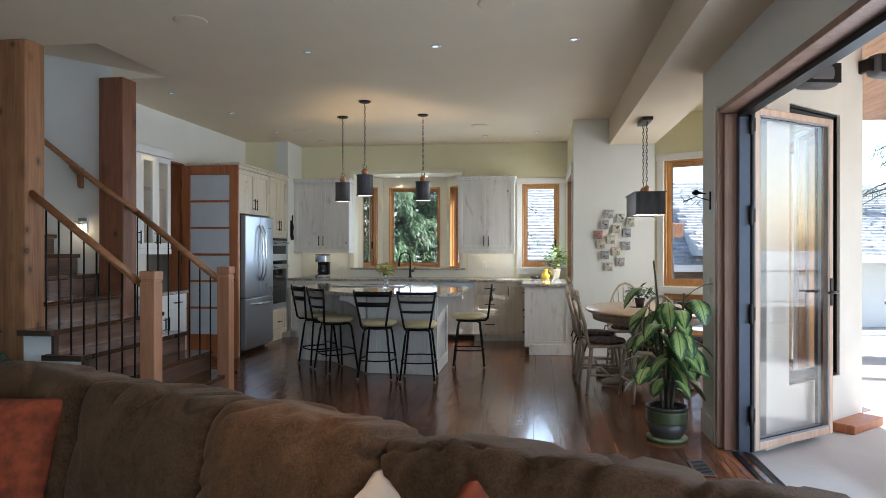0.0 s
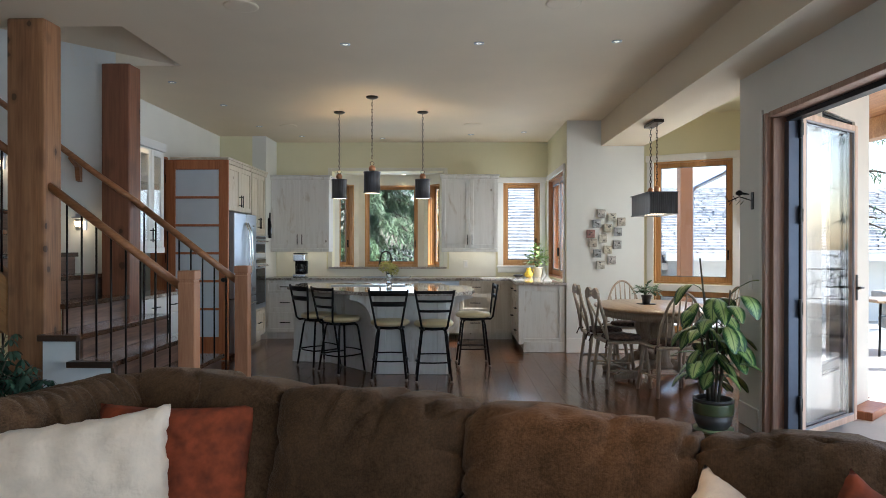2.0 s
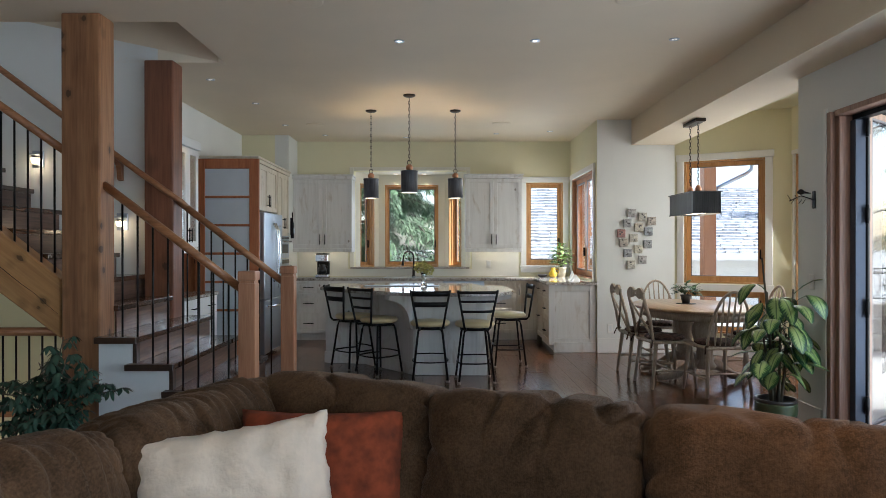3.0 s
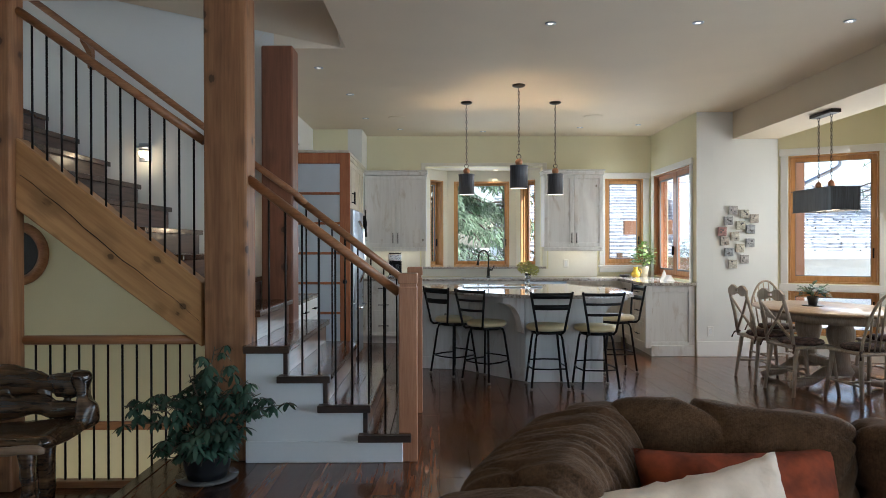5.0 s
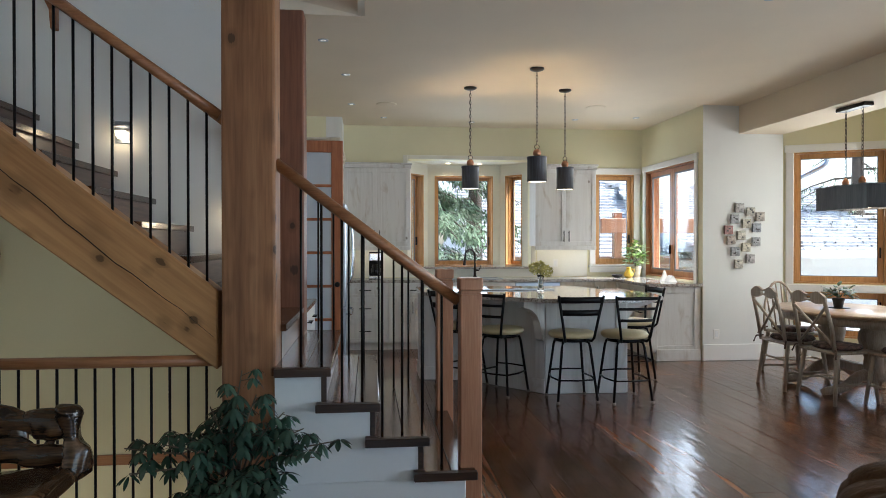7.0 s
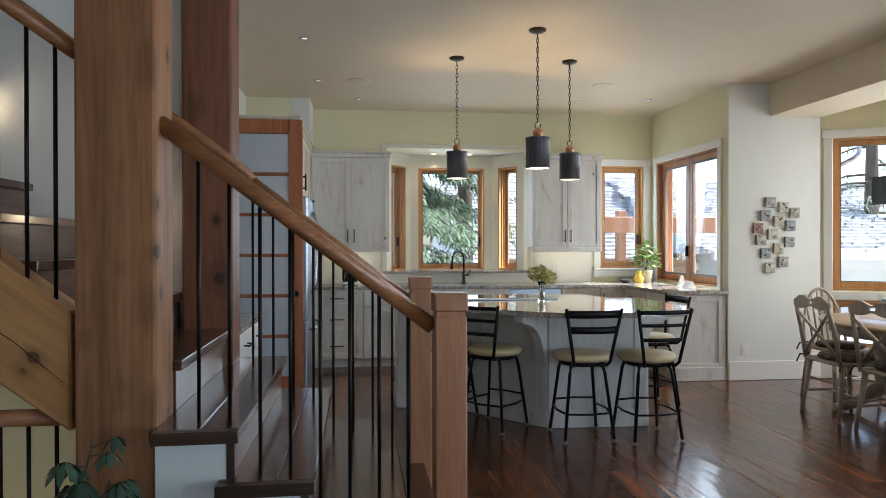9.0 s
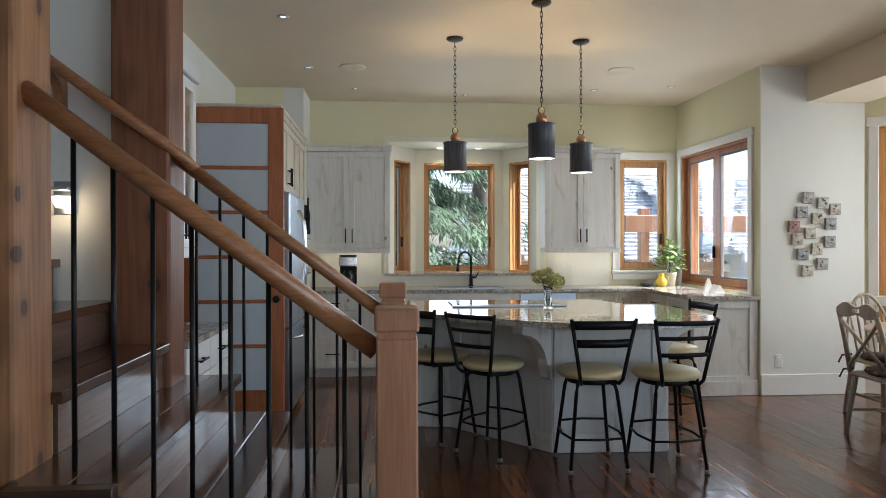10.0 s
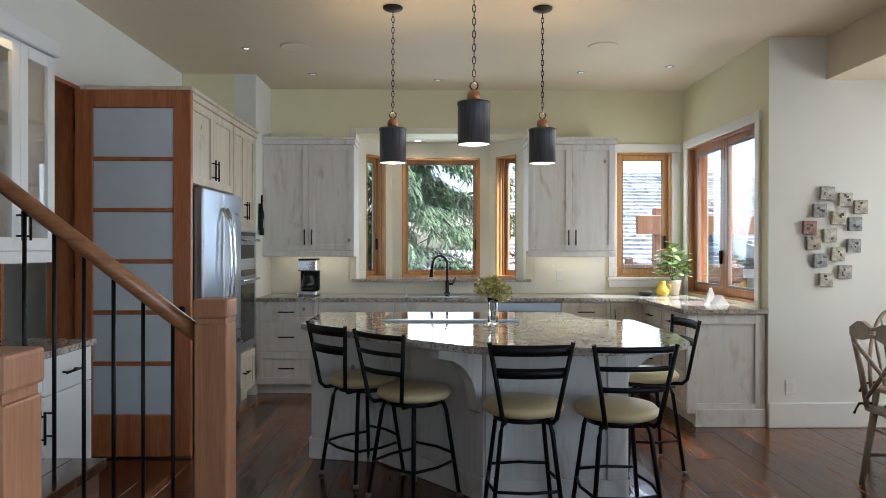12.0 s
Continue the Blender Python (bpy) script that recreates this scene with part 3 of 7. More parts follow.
# wall with the patio opening; its room face is XO
bm = B()
box(bm, XO, 5.04, -0.3, XO + 0.21, 5.45, 2.65)
box(bm, XO, -3.9, 2.308, XO + 0.21, 5.04, 2.65)
solid("wall_east_opening", bm, M_WALL, "white painted wall with a wide folding-door opening", "wall", kind="structure")
bm = B()
box(bm, 0.90, -3.9, 2.65, XO + 0.21, YA, CEIL)
solid("beam_soffit", bm, M_CEIL, "painted dropped beam between kitchen and dining bay", "beam", kind="structure")
bm = B()
box(bm, XO - 0.012, 4.995, 0.0, XO + 0.23, 5.04, 2.307, 0.004)
box(bm, XO + 0.025, 4.95, 0.0, XO + 0.23, 4.994, 2.269, 0.004)
box(bm, XO - 0.012, -3.9, 2.27, XO + 0.23, 4.95, 2.307, 0.004)
solid("door_jamb_patio", bm, M_JAMB, "brown fir jamb and header of the folding door", "door frame", kind="structure")
bm = B()
box(bm, XO + 0.10, -3.9, 2.235, XO + 0.17, 4.92, 2.268)
box(bm, XO + 0.06, -3.9, 0.001, XO + 0.09, 4.9, 0.008)
box(bm, XO + 0.13, -3.9, 0.001, XO + 0.16, 4.9, 0.008)
solid("door_track", bm, M_BLACK, "black metal folding-door track", "door track", kind="structure")

bm = B()
box(bm, XO + 0.10, 4.885, 0.009, XO + 0.20, 4.948, 2.234, 0.003)
solid("trim_door_channel", bm, plain("blue_grey_metal", (0.085, 0.10, 0.135), 0.4, 0.3, relief=0.0), "blue-grey metal channel of the folding door", "trim", kind="structure")

# stair wall, living room shell
wall("wall_stair", (-8.2, 6.18), (-4.02, 6.18), -2.8, 5.4, 0.16, (), M_WALL, "white painted wall behind the stairs")
# thin skin over the white wall; warm lamplight from below is in its colour
bm = B()
prism(bm, [(-8.19, 6.1795, -2.6), (-4.1, 6.1795, -2.6), (-4.1, 6.1795, 0.62), (-6.2, 6.1795, 2.25), (-8.19, 6.1795, 3.7)], (0, -0.006, 0))
solid("wall_warm_light_skin", bm, M_WALLWARM, "thin warm-tinted skin for lamplight on the wall under the stairs", "wall", kind="structure")
wall("wall_hall_west", (-8.2, -4.0), (-8.2, 6.18), -2.8, 5.4, 0.2, (), M_WALL, "white painted far hall wall")
wall("wall_south", (XO + 0.2, -3.9), (-8.2, -3.9), -0.3, CEIL, 0.2, [(0.6, 5.4, 0.5, 2.7)], M_WALL, "white painted unseen living room wall with an assumed wide opening")

# floors: the subfloor; its planks follow at the end of the file
bm = B()
prism(bm, [(-4.42, -4.0, -0.03), (XO + 0.2, -4.0, -0.03), (XO + 0.2, 5.2, -0.03), (2.86, 6.46, -0.03), (2.62, 8.24, -0.03), (1.45, 8.9, -0.03), (XK, YA, -0.03), (XK, YB, -0.03), (-3.74, YB, -0.03), (-3.74, 10.06, -0.03), (XL, 10.06, -0.03), (XL, 6.3, -0.03), (-4.42, 6.3, -0.03)], (0, 0, -0.25))
floor = solid("floor", bm, M_TREAD, "dark walnut plank floor", "floor", kind="structure")
bm = B()
box(bm, -8.2, -4.0, -0.45, -4.43, 5.02, -0.19)
solid("floor_lower", bm, M_FLOOR, "dark plank floor one step down", "floor", kind="structure")
bm = B()
box(bm, -4.46, -3.9, -0.03, -4.38, 4.94, 0.004, 0.006)
box(bm, -4.45, -3.9, -0.19, -4.425, 4.94, -0.031)
solid("floor_step_nosing", bm, M_TREAD, "dark wooden nosing at the step down", "nosing", kind="structure")
bm = B()
box(bm, -8.2, 5.02, -2.8, -4.3, 6.18, -2.6)
solid("floor_basement", bm, M_FLOOR, "dark basement stair floor", "floor", kind="structure")

# ceilings with the stairwell opening
bm = B()
box(bm, -3.43, -4.0, CEIL, 0.90, 10.86, CEIL + 0.25)
box(bm, -8.2, -4.0, CEIL, -3.43, 5.09, CEIL + 0.25)
box(bm, -4.62, 6.18, CEIL, -3.43, 10.86, CEIL + 0.25)
box(bm, 0.90, -4.0, CEIL, 1.45, 9.1, CEIL + 0.25)
solid("ceiling", bm, M_CEIL, "off-white painted ceiling with a stairwell opening", "ceiling", kind="structure")
bm = B()
prism(bm, [(-3.48, 6.17, CEIL + 0.005), (-8.1, 6.17, 3.95), (-8.1, 5.3, 4.7), (-3.48, 5.3, 3.68)], (0, 0.02, 0.05))
solid("ceiling_stairwell", bm, M_CEIL, "painted sloped ceiling of the stairwell", "ceiling", kind="structure")
bm = B()
box(bm, -8.2, 4.93, CEIL + 0.25, -3.43, 5.09, 5.4)
box(bm, -4.02, 6.18, CEIL + 0.25, -3.3, 6.34, 5.4)
box(bm, -3.43, 5.09, CEIL + 0.25, -3.3, 6.18, 5.4)
solid("wall_upper", bm, M_WALL, "white painted upper stairwell wall", "wall", kind="structure")


def baseboard(name, p0, p1, height=0.16):
    m, length = along(p0, p1)
    bm = B()
    box(bm, 0, -0.018, 0.001, length, -0.001, height, 0.004)
    ob = solid(name, bm, M_TRIM, "white painted baseboard", "baseboard", kind="structure")
    ob.matrix_basis = m


baseboard("baseboard_tiles", (XK, YA), (1.45, YA), 0.19)
baseboard("baseboard_opening", (XO, 5.43), (XO, 5.107), 0.17)
bm = B()
box(bm, XO - 0.018, 5.042, 0.001, XO - 0.001, 5.075, 2.34, 0.004)
solid("trim_opening", bm, M_TRIM, "white casing beside the folding door jamb", "trim", kind="structure")
baseboard("baseboard_bay_north", P1, P2)
baseboard("baseboard_west", (XL, 6.36), (XL, 7.36))
bm = B()
box(bm, XO + 0.001, 5.451, 0.001, XO + 0.2, 5.468, 0.17, 0.004)
solid("baseboard_end", bm, M_TRIM, "white painted baseboard", "baseboard", kind="structure")


# ---------------------------------------------------------------- stairs, posts and rails
RUN, RISE, NOSE = 0.25, 0.186, -2.85
YS = 4.87       # outer face of the stairs


def step_z(k):
    """Height of a tread; the wide lower steps are a little lower."""
    return (0.184 if k <= 4 else RISE) * max(0, k)


def nose_x(k):
    return NOSE - RUN * (k - 1)


stairs = thing("staircase", "wooden staircase with dark walnut treads and white painted side", "staircase")
for k in range(1, 14):
    y1 = 6.37 if k <= 4 else 6.17
    x = nose_x(k)
    y0 = YS - 0.035 if k <= 4 else 5.08
    bm = B()
    box(bm, x - RUN - 0.046, y0, step_z(k) - 0.038, x - 0.131, y1, step_z(k), 0.002)
    box(bm, x - 0.130, y0, step_z(k) - 0.038, x - 0.0005, y1, step_z(k) + 0.0006, 0.004, 2)
    part("tread", bm, M_TREAD, stairs, "two-board walnut tread")
    bm = B()
    box(bm, x - 0.045, y0 + 0.04, step_z(k - 1) + 0.001, x - 0.03, y1 - 0.005, step_z(k) - 0.039)
    part("riser", bm, M_RISER, stairs)
side = [(-3.885, YS, 0.001), (nose_x(1) - 0.05, YS, 0.001)]
for k in range(1, 5):
    side += [(nose_x(k) - 0.05, YS, step_z(k) - 0.039), (nose_x(k + 1) - 0.05 if k < 4 else -3.885, YS, step_z(k) - 0.039)]
bm = B()
prism(bm, side, (0, 0.035, 0))
part("skirt_panel", bm, M_STAIRWHITE, stairs, "white painted stepped side panel")
bm = B()
box(bm, -3.885, YS - 0.016, 0.001, nose_x(1) - 0.05, YS - 0.001, 0.135, 0.004)
part("skirting", bm, M_STAIRWHITE, stairs, "white painted skirting board")
for k in range(1, 4):
    bm = B()
    box(bm, nose_x(k + 1) - 0.05, YS - 0.004, step_z(k) + 0.001, nose_x(k + 1) - 0.022, YS + 0.05, step_z(k + 1) - 0.039, 0.002)
    part("riser_end", bm, M_NOSING, stairs, "dark riser end")
for k in range(1, 5):
    bm = B()
    box(bm, nose_x(k) - RUN - 0.075 if k < 4 else -3.88, YS - 0.080, step_z(k) - 0.040, nose_x(k) + 0.004, YS - 0.036, step_z(k) + 0.002, 0.003)
    box(bm, nose_x(k) - RUN - 0.075 if k < 4 else -3.88, YS - 0.0355, step_z(k) - 0.042, nose_x(k) - RUN - 0.014, YS - 0.001, step_z(k) + 0.002, 0.003)
    part("nosing_return", bm, M_NOSING, stairs, "dark walnut tread end")
# far side of the wide lower steps
bm = B()
for k in range(1, 5):
    box(bm, -4.0, 6.33, step_z(k - 1) + 0.002, nose_x(k) - 0.05, 6.36, step_z(k) - 0.04)
part("side_wall", bm, M_STAIRWHITE, stairs)
# the big sloped stringer beam, built along its own length
beam_m = pose(-5.36, 4.93, 2.055, 0, math.degrees(math.atan2(0.927, 1.18)), 0)
beam_i = beam_m.inverted()
bm = B()
prism(bm, [(-5.36, 4.93, 2.055), (-4.18, 4.93, 1.128), (-4.18, 4.93, 0.715), (-5.36, 4.93, 1.60)], (0, 0.14, 0))
bmesh.ops.recalc_face_normals(bm, faces=bm.faces[:])
bmesh.ops.bevel(bm, geom=bm.edges[:], offset=0.008, segments=1, affect="EDGES")
bmesh.ops.transform(bm, matrix=beam_i, verts=bm.verts[:])
sb = part("stringer", bm, M_BEAM, stairs, "heavy sloped fir beam with a drying crack")
sb.matrix_basis = beam_m
bm = B()
up_, dn_ = [], []
for i in range(15):
    u = i / 14
    cx, cz = -5.33 + 1.13 * u, 1.815 - 0.93 * u + 0.009 * math.sin(u * 9) + 0.005 * math.sin(u * 31)
    w_ = 0.0028 * math.sin(math.pi * min(1, u + 0.08)) + 0.001
    up_.append((cx, 4.9285, cz + w_))
    dn_.append((cx, 4.9285, cz - w_))
for k in range(14):
    prism(bm, [up_[k], up_[k + 1], dn_[k + 1], dn_[k]], (0, 0.01, 0))
part("crack", bm, M_BLACK, stairs)
bm = B()
prism(bm, [(-6.2, 5.08, 2.45), (-4.2, 5.08, 0.95), (-4.2, 5.08, 0.80), (-6.2, 5.08, 2.30)], (0, 1.08, 0))
part("soffit", bm, M_WALL, stairs, "painted underside of the stairs")


def post(name, x0, y0, x1, y1, z0, z1, material, label):
    bm = B()
    box(bm, x0, y0, z0, x1, y1, z1, 0.014, 2)
    return solid(name, bm, material, label, "post", "timber posts")


post("timber_post", -4.153, 4.888, -3.882, 5.10, 0.001, CEIL - 0.001, M_FIR, "tall knotty fir post beside the stairs")
post("timber_post", -4.10, 6.08, -3.847, 6.30, 0.001, CEIL - 0.001, M_FIRDARK, "tall reddish fir post on the far side of the stairs")
cpost = post("timber_post", -5.64, 4.88, -5.360, 5.03, -0.189, CEIL - 0.001, M_FIR, "cracked fir post at the head of the guard rail")
bm = B()
prism(bm, [(-5.555, 4.8785, 0.1), (-5.548, 4.8785, 1.2), (-5.556, 4.8785, 2.2), (-5.549, 4.8785, 2.9), (-5.543, 4.8785, 2.9), (-5.549, 4.8785, 2.2), (-5.54, 4.8785, 1.2), (-5.55, 4.8785, 0.1)], (0, 0.006, 0))
part("crack", bm, M_BLACK, cpost)


def newel(cx, cy, label):
    t = thing("newel_post", label, "newel post", (cx, cy, 0.001), group="newel posts")
    h = 0.058
    bm = B()
    box(bm, -h, -h, 0, h, h, 1.10, 0.006, 2)
    part("shaft", bm, M_NEWEL, t)
    bm = B()
    box(bm, -h + 0.006, -h + 0.006, 1.10, h - 0.006, h - 0.006, 1.118)
    part("neck", bm, M_NEWEL, t)
    bm = B()
    box(bm, -h - 0.004, -h - 0.004, 1.118, h + 0.004, h + 0.004, 1.185, 0.008, 2)
    part("cap", bm, M_NEWEL, t)


newel(-2.868, 4.928, "square fir newel post with a block cap at the stair foot")
newel(-2.868, 6.165, "square fir newel post with a block cap on the far side")


def tread_z(x):
    k = int((NOSE - x) // RUN) + 1
    return step_z(k)


def railing(name, label, y, rail, xs, foot, group="", r=0.030):
    """A handrail along points with thin iron balusters at xs; foot gives the height they stand on."""
    t = thing(name, label, "railing", group=group)
    bm = B()
    tube(bm, [(x, y, z) for x, z in rail], r, 12)
    part("handrail", bm, M_RAIL, t, "round fir handrail")
    for x in xs:
        for (xa, za), (xb, zb) in zip(rail, rail[1:]):
            if min(xa, xb) <= x <= max(xa, xb):
                top = za + (zb - za) * (x - xa) / (xb - xa)
        z0 = foot(x) + 0.001
        bm = B()
        tube(bm, [(x, y, z0), (x, y, top - 0.015)], 0.0072, 8)
        part("baluster", bm, M_BLACK, t)
    return t


def steps(a, b, n):
    return [a + (b - a) * i / (n - 1) for i in range(n)]


railing("stair_railing", "round fir handrail on black iron balusters between post and newel", 4.955, [(-3.89, 1.790), (-2.925, 1.058)], steps(-3.76, -3.017, 8), tread_z, "stair railings")
railing("stair_railing", "round fir handrail on black iron balusters beside the buffet", 6.165, [(-3.86, 1.775), (-2.925, 1.053)], steps(-3.757, -3.02, 8), tread_z, "stair railings")
railing("upper_railing", "fir handrail with black iron balusters above the sloped beam", 4.965, [(-5.36, 2.868), (-4.17, 2.030)], steps(-5.27, -4.24, 12), lambda x: 2.055 + (x + 5.36) / 1.18 * -0.927 - 0.02, "stair railings", 0.028)
g = railing("guard_railing", "low guard rail with black iron balusters over the basement stairs", 4.99, [(-5.34, 0.757), (-4.19, 0.757)], steps(-5.27, -4.25, 12), lambda x: -0.145, "stair railings")
bm = B()
box(bm, -5.34, 4.955, -0.189, -4.19, 5.02, -0.145, 0.004)
part("bottom_rail", bm, M_RAIL, g, "fir bottom rail")
wr = thing("wall_handrail", "round fir handrail on wooden wall brackets", "handrail")
bm = B()
tube(bm, [(-6.6, 6.02, 3.83), (-5.72, 6.02, 3.19), (-4.12, 6.03, 1.995), (-3.90, 6.06, 1.835), (-3.80, 6.12, 1.755), (-3.76, 6.163, 1.705)], 0.026, 12)
part("rail", bm, M_RAIL, wr)
for bx in (-5.52, -4.36):
    bm = B()
    zb = 3.19 - (bx + 5.72) * 0.747
    prism(bm, [(bx, 6.177, zb - 0.24), (bx, 6.177, zb - 0.05), (bx, 6.03, zb - 0.012), (bx, 6.02, zb - 0.05), (bx, 6.12, zb - 0.11), (bx, 6.14, zb - 0.23)], (0.04, 0, 0))
    part("bracket", bm, M_RAIL, wr)
bm = B()
box(bm, -8.0, 6.155, -0.14, -4.2, 6.179, -0.07, 0.004)
solid("trim_basement", bm, M_RAIL, "fir trim board on the basement stair wall", "trim", kind="structure")


def sconce(x, z):
    t = thing("wall_sconce", "small steel step light with a frosted glass on the stair wall", "wall light", (x, 6.179, z), group="stair wall lights")
    bm = B()
    box(bm, -0.05, -0.012, -0.075, 0.05, 0, 0.075, 0.004)
    part("plate", bm, M_STEEL, t, "square steel back plate")
    bm = B()
    lathe(bm, [(0.02, 0.0), (0.032, 0.02), (0.036, 0.05)], (0, -0.045, -0.045), 14)
    part("lamp_glass", bm, glow("sconce_glow", (1.0, 0.72, 0.40), 2.6), t, "lit frosted glass")
    bm = B()
    box(bm, -0.045, -0.085, 0.03, 0.045, -0.013, 0.045, 0.003)
    part("hood", bm, M_STEEL, t)
    data = bpy.data.lights.new("sconce_light", "POINT")
    data.energy, data.color, data.shadow_soft_size = 0.16, (1.0, 0.72, 0.42), 0.03
    lo = new("sconce_light", data)
    lo.location = (x, 6.179 - 0.10, z - 0.07)


sconce(-5.07, 2.125)
sconce(-4.33, 1.575)

# round wooden frame on the wall under the stairs
rw = thing("round_wall_frame", "round dark mirror in a broad wooden ring on the stair wall", "mirror", (-6.12, 6.172, 1.30))
bm = B()
n = 36
for r0, r1, d, mt in ((0.19, 0.265, 0.05, 0),):
    rings = []
    for a in range(n):
        c, s_ = math.cos(a * math.tau / n), math.sin(a * math.tau / n)
        rings.append([bm.verts.new((c * r, -y, s_ * r)) for r, y in ((r1, 0), (r1, 0.03), ((r0 + r1) / 2, d), (r0, 0.03), (r0, 0))])
    for a in range(n):
        p, q = rings[a], rings[(a + 1) % n]
        for i in range(4):
            f = bm.faces.new((p[i], p[i + 1], q[i + 1], q[i]))
            f.smooth = True
part("ring", bm, M_RAIL, rw, "turned wooden ring")
bm = B()
tube(bm, [(0, -0.012, 0), (0, 0, 0)], 0.19, 36)
part("mirror_glass", bm, M_DARKGLASS, rw)


# ---------------------------------------------------------------- kitchen cabinets
def shaker(bm, x0, z0, x1, z1, y, rail=0.06, t=0.02):
    """A framed flat-panel front that faces -y, its back at y."""
    box(bm, x0, y - t, z0, x0 + rail, y, z1, 0.002)
    box(bm, x1 - rail, y - t, z0, x1, y, z1, 0.002)
    box(bm, x0 + rail, y - t, z1 - rail, x1 - rail, y, z1, 0.002)
    box(bm, x0 + rail, y - t, z0, x1 - rail, y, z0 + rail, 0.002)
    box(bm, x0 + rail, y - t * 0.45, z0 + rail, x1 - rail, y, z1 - rail)


def pull(bm, x, y, z, length, upright):
    """A black bar pull that stands off a front facing -y."""
    h = length / 2
    a, b = ((x, y - 0.03, z - h), (x, y - 0.03, z + h)) if upright else ((x - h, y - 0.03, z), (x + h, y - 0.03, z))
    tube(bm, [a, b], 0.006, 8)
    for q in (0.15, 0.85):
        p = Vector(a).lerp(Vector(b), q)
        tube(bm, [p, (p.x, y + 0.001, p.z)], 0.005, 6)


def cabinet(name, label, at, rz, w, d, z0, z1, fronts, material=M_CAB, toe=0.0, group="", crown=0.0, light_rail=0.0):
    """A cabinet whose front faces its own -y at y=0; fronts are (kind, x0, z0, x1, z1, pull side)."""
    t = thing(name, label, "cabinet", at, rz, group)
    bm = B()
    box(bm, 0, 0.0, z0 + toe, w, d, z1)
    if toe:
        box(bm, 0.0, 0.055, z0 + 0.001, w, d, z0 + toe)
    part("body", bm, material, t)
    for kind, a, b, c, e, side in fronts:
        bm = B()
        g = 0.002
        if kind == "slab":
            box(bm, a + g, -0.021, b + g, c - g, -0.001, e - g, 0.003)
        else:
            shaker(bm, a + g, b + g, c - g, e - g, -0.001, 0.058 if e - b > 0.22 else 0.036)
        f = part({"door": "door", "panel": "panel"}.get(kind, "drawer"), bm, material, t)
        if side:
            bm = B()
            if side == "h":
                pull(bm, (a + c) / 2, -0.021, (b + e) / 2, 0.15, False)
            else:
                px = a + 0.035 if side[0] == "l" else c - 0.035
                pz = b + 0.13 if side[1] == "b" else e - 0.13
                pull(bm, px, -0.021, pz, 0.15, True)
            part("handle", bm, M_BLACK, f, "black bar handle")
    if crown:
        bm = B()
        box(bm, -0.012 if crown > 0 else 0, -0.035, z1 + 0.001, w + 0.012, d, z1 + 0.045, 0.004)
        box(bm, -0.024, -0.05, z1 + 0.046, w + 0.024, d, z1 + abs(crown), 0.006)
        part("crown", bm, material, t)
    if light_rail:
        bm = B()
        box(bm, 0, -0.03, z0 - light_rail, w, -0.004, z0 - 0.001, 0.004)
        box(bm, w - 0.02, -0.004, z0 - light_rail, w, d, z0 - 0.001, 0.004)
        part("light_rail", bm, material, t)
    return t


CT, CB = 0.90, 0.862
YF = 10.06
UL0, UL1, UR0, UR1 = -3.735, -2.857, -1.17, -0.327
cabinet("upper_cabinet", "whitewashed wood upper cabinet with two doors and black pulls", (UL0, 10.33, 0), 0, UL1 - UL0, 0.325, 1.335, 2.36,
        [("door", 0.0, 1.335, 0.439, 2.36, "rb"), ("door", 0.439, 1.335, 0.878, 2.36, "lb")], group="upper cabinets", crown=0.07, light_rail=0.055)
cabinet("upper_cabinet", "whitewashed wood upper cabinet beside the corner window", (UR0, 10.33, 0), 0, UR1 - UR0, 0.325, 1.335, 2.37,
        [("door", 0.0, 1.335, 0.421, 2.37, "rb"), ("door", 0.421, 1.335, 0.843, 2.37, "lb")], group="upper cabinets", crown=0.07, light_rail=0.055)
cabinet("base_cabinet", "whitewashed wood three-drawer base cabinet", (-3.735, YF, 0), 0, 0.575, 0.59, 0.0, CB,
        [("drawer", 0, 0.68, 0.575, CB, "h"), ("drawer", 0, 0.40, 0.575, 0.68, "h"), ("drawer", 0, 0.10, 0.575, 0.40, "h")], toe=0.10, group="base cabinets")
cabinet("base_cabinet", "whitewashed wood base cabinet with two doors", (-3.158, YF, 0), 0, 0.70, 0.59, 0.0, CB,
        [("drawer", 0, 0.68, 0.70, CB, "h"), ("door", 0, 0.10, 0.35, 0.68, "rt"), ("door", 0.35, 0.10, 0.70, 0.68, "lt")], toe=0.10, group="base cabinets")
cabinet("base_cabinet", "whitewashed wood sink cabinet", (-2.456, YF, 0), 0, 0.95, 0.59, 0.0, CB,
        [("slab", 0, 0.70, 0.95, CB, ""), ("door", 0, 0.10, 0.475, 0.70, "rt"), ("door", 0.475, 0.10, 0.95, 0.70, "lt")], toe=0.10, group="base cabinets")
dw = thing("dishwasher", "panel-front dishwasher with a steel control strip under the counter", "dishwasher", (-1.504, YF, 0))
bm = B()
box(bm, 0, 0, 0.10, 0.60, 0.58, CB - 0.002)
part("body", bm, M_CAB, dw)
bm = B()
shaker(bm, 0.003, 0.10, 0.597, 0.77, -0.001)
part("front_panel", bm, M_CAB, dw)
bm = B()
box(bm, 0.003, -0.025, 0.775, 0.597, -0.001, CB - 0.004, 0.004)
part("control_strip", bm, M_STEEL, dw, "brushed steel control strip")
cabinet("base_cabinet", "whitewashed wood drawer base cabinet", (-0.902, YF, 0), 0, 0.46, 0.59, 0.0, CB,
        [("drawer", 0, 0.68, 0.46, CB, "h"), ("drawer", 0, 0.40, 0.46, 0.68, "h"), ("drawer", 0, 0.10, 0.46, 0.40, "h")], M_CABWARM, toe=0.10, group="base cabinets")
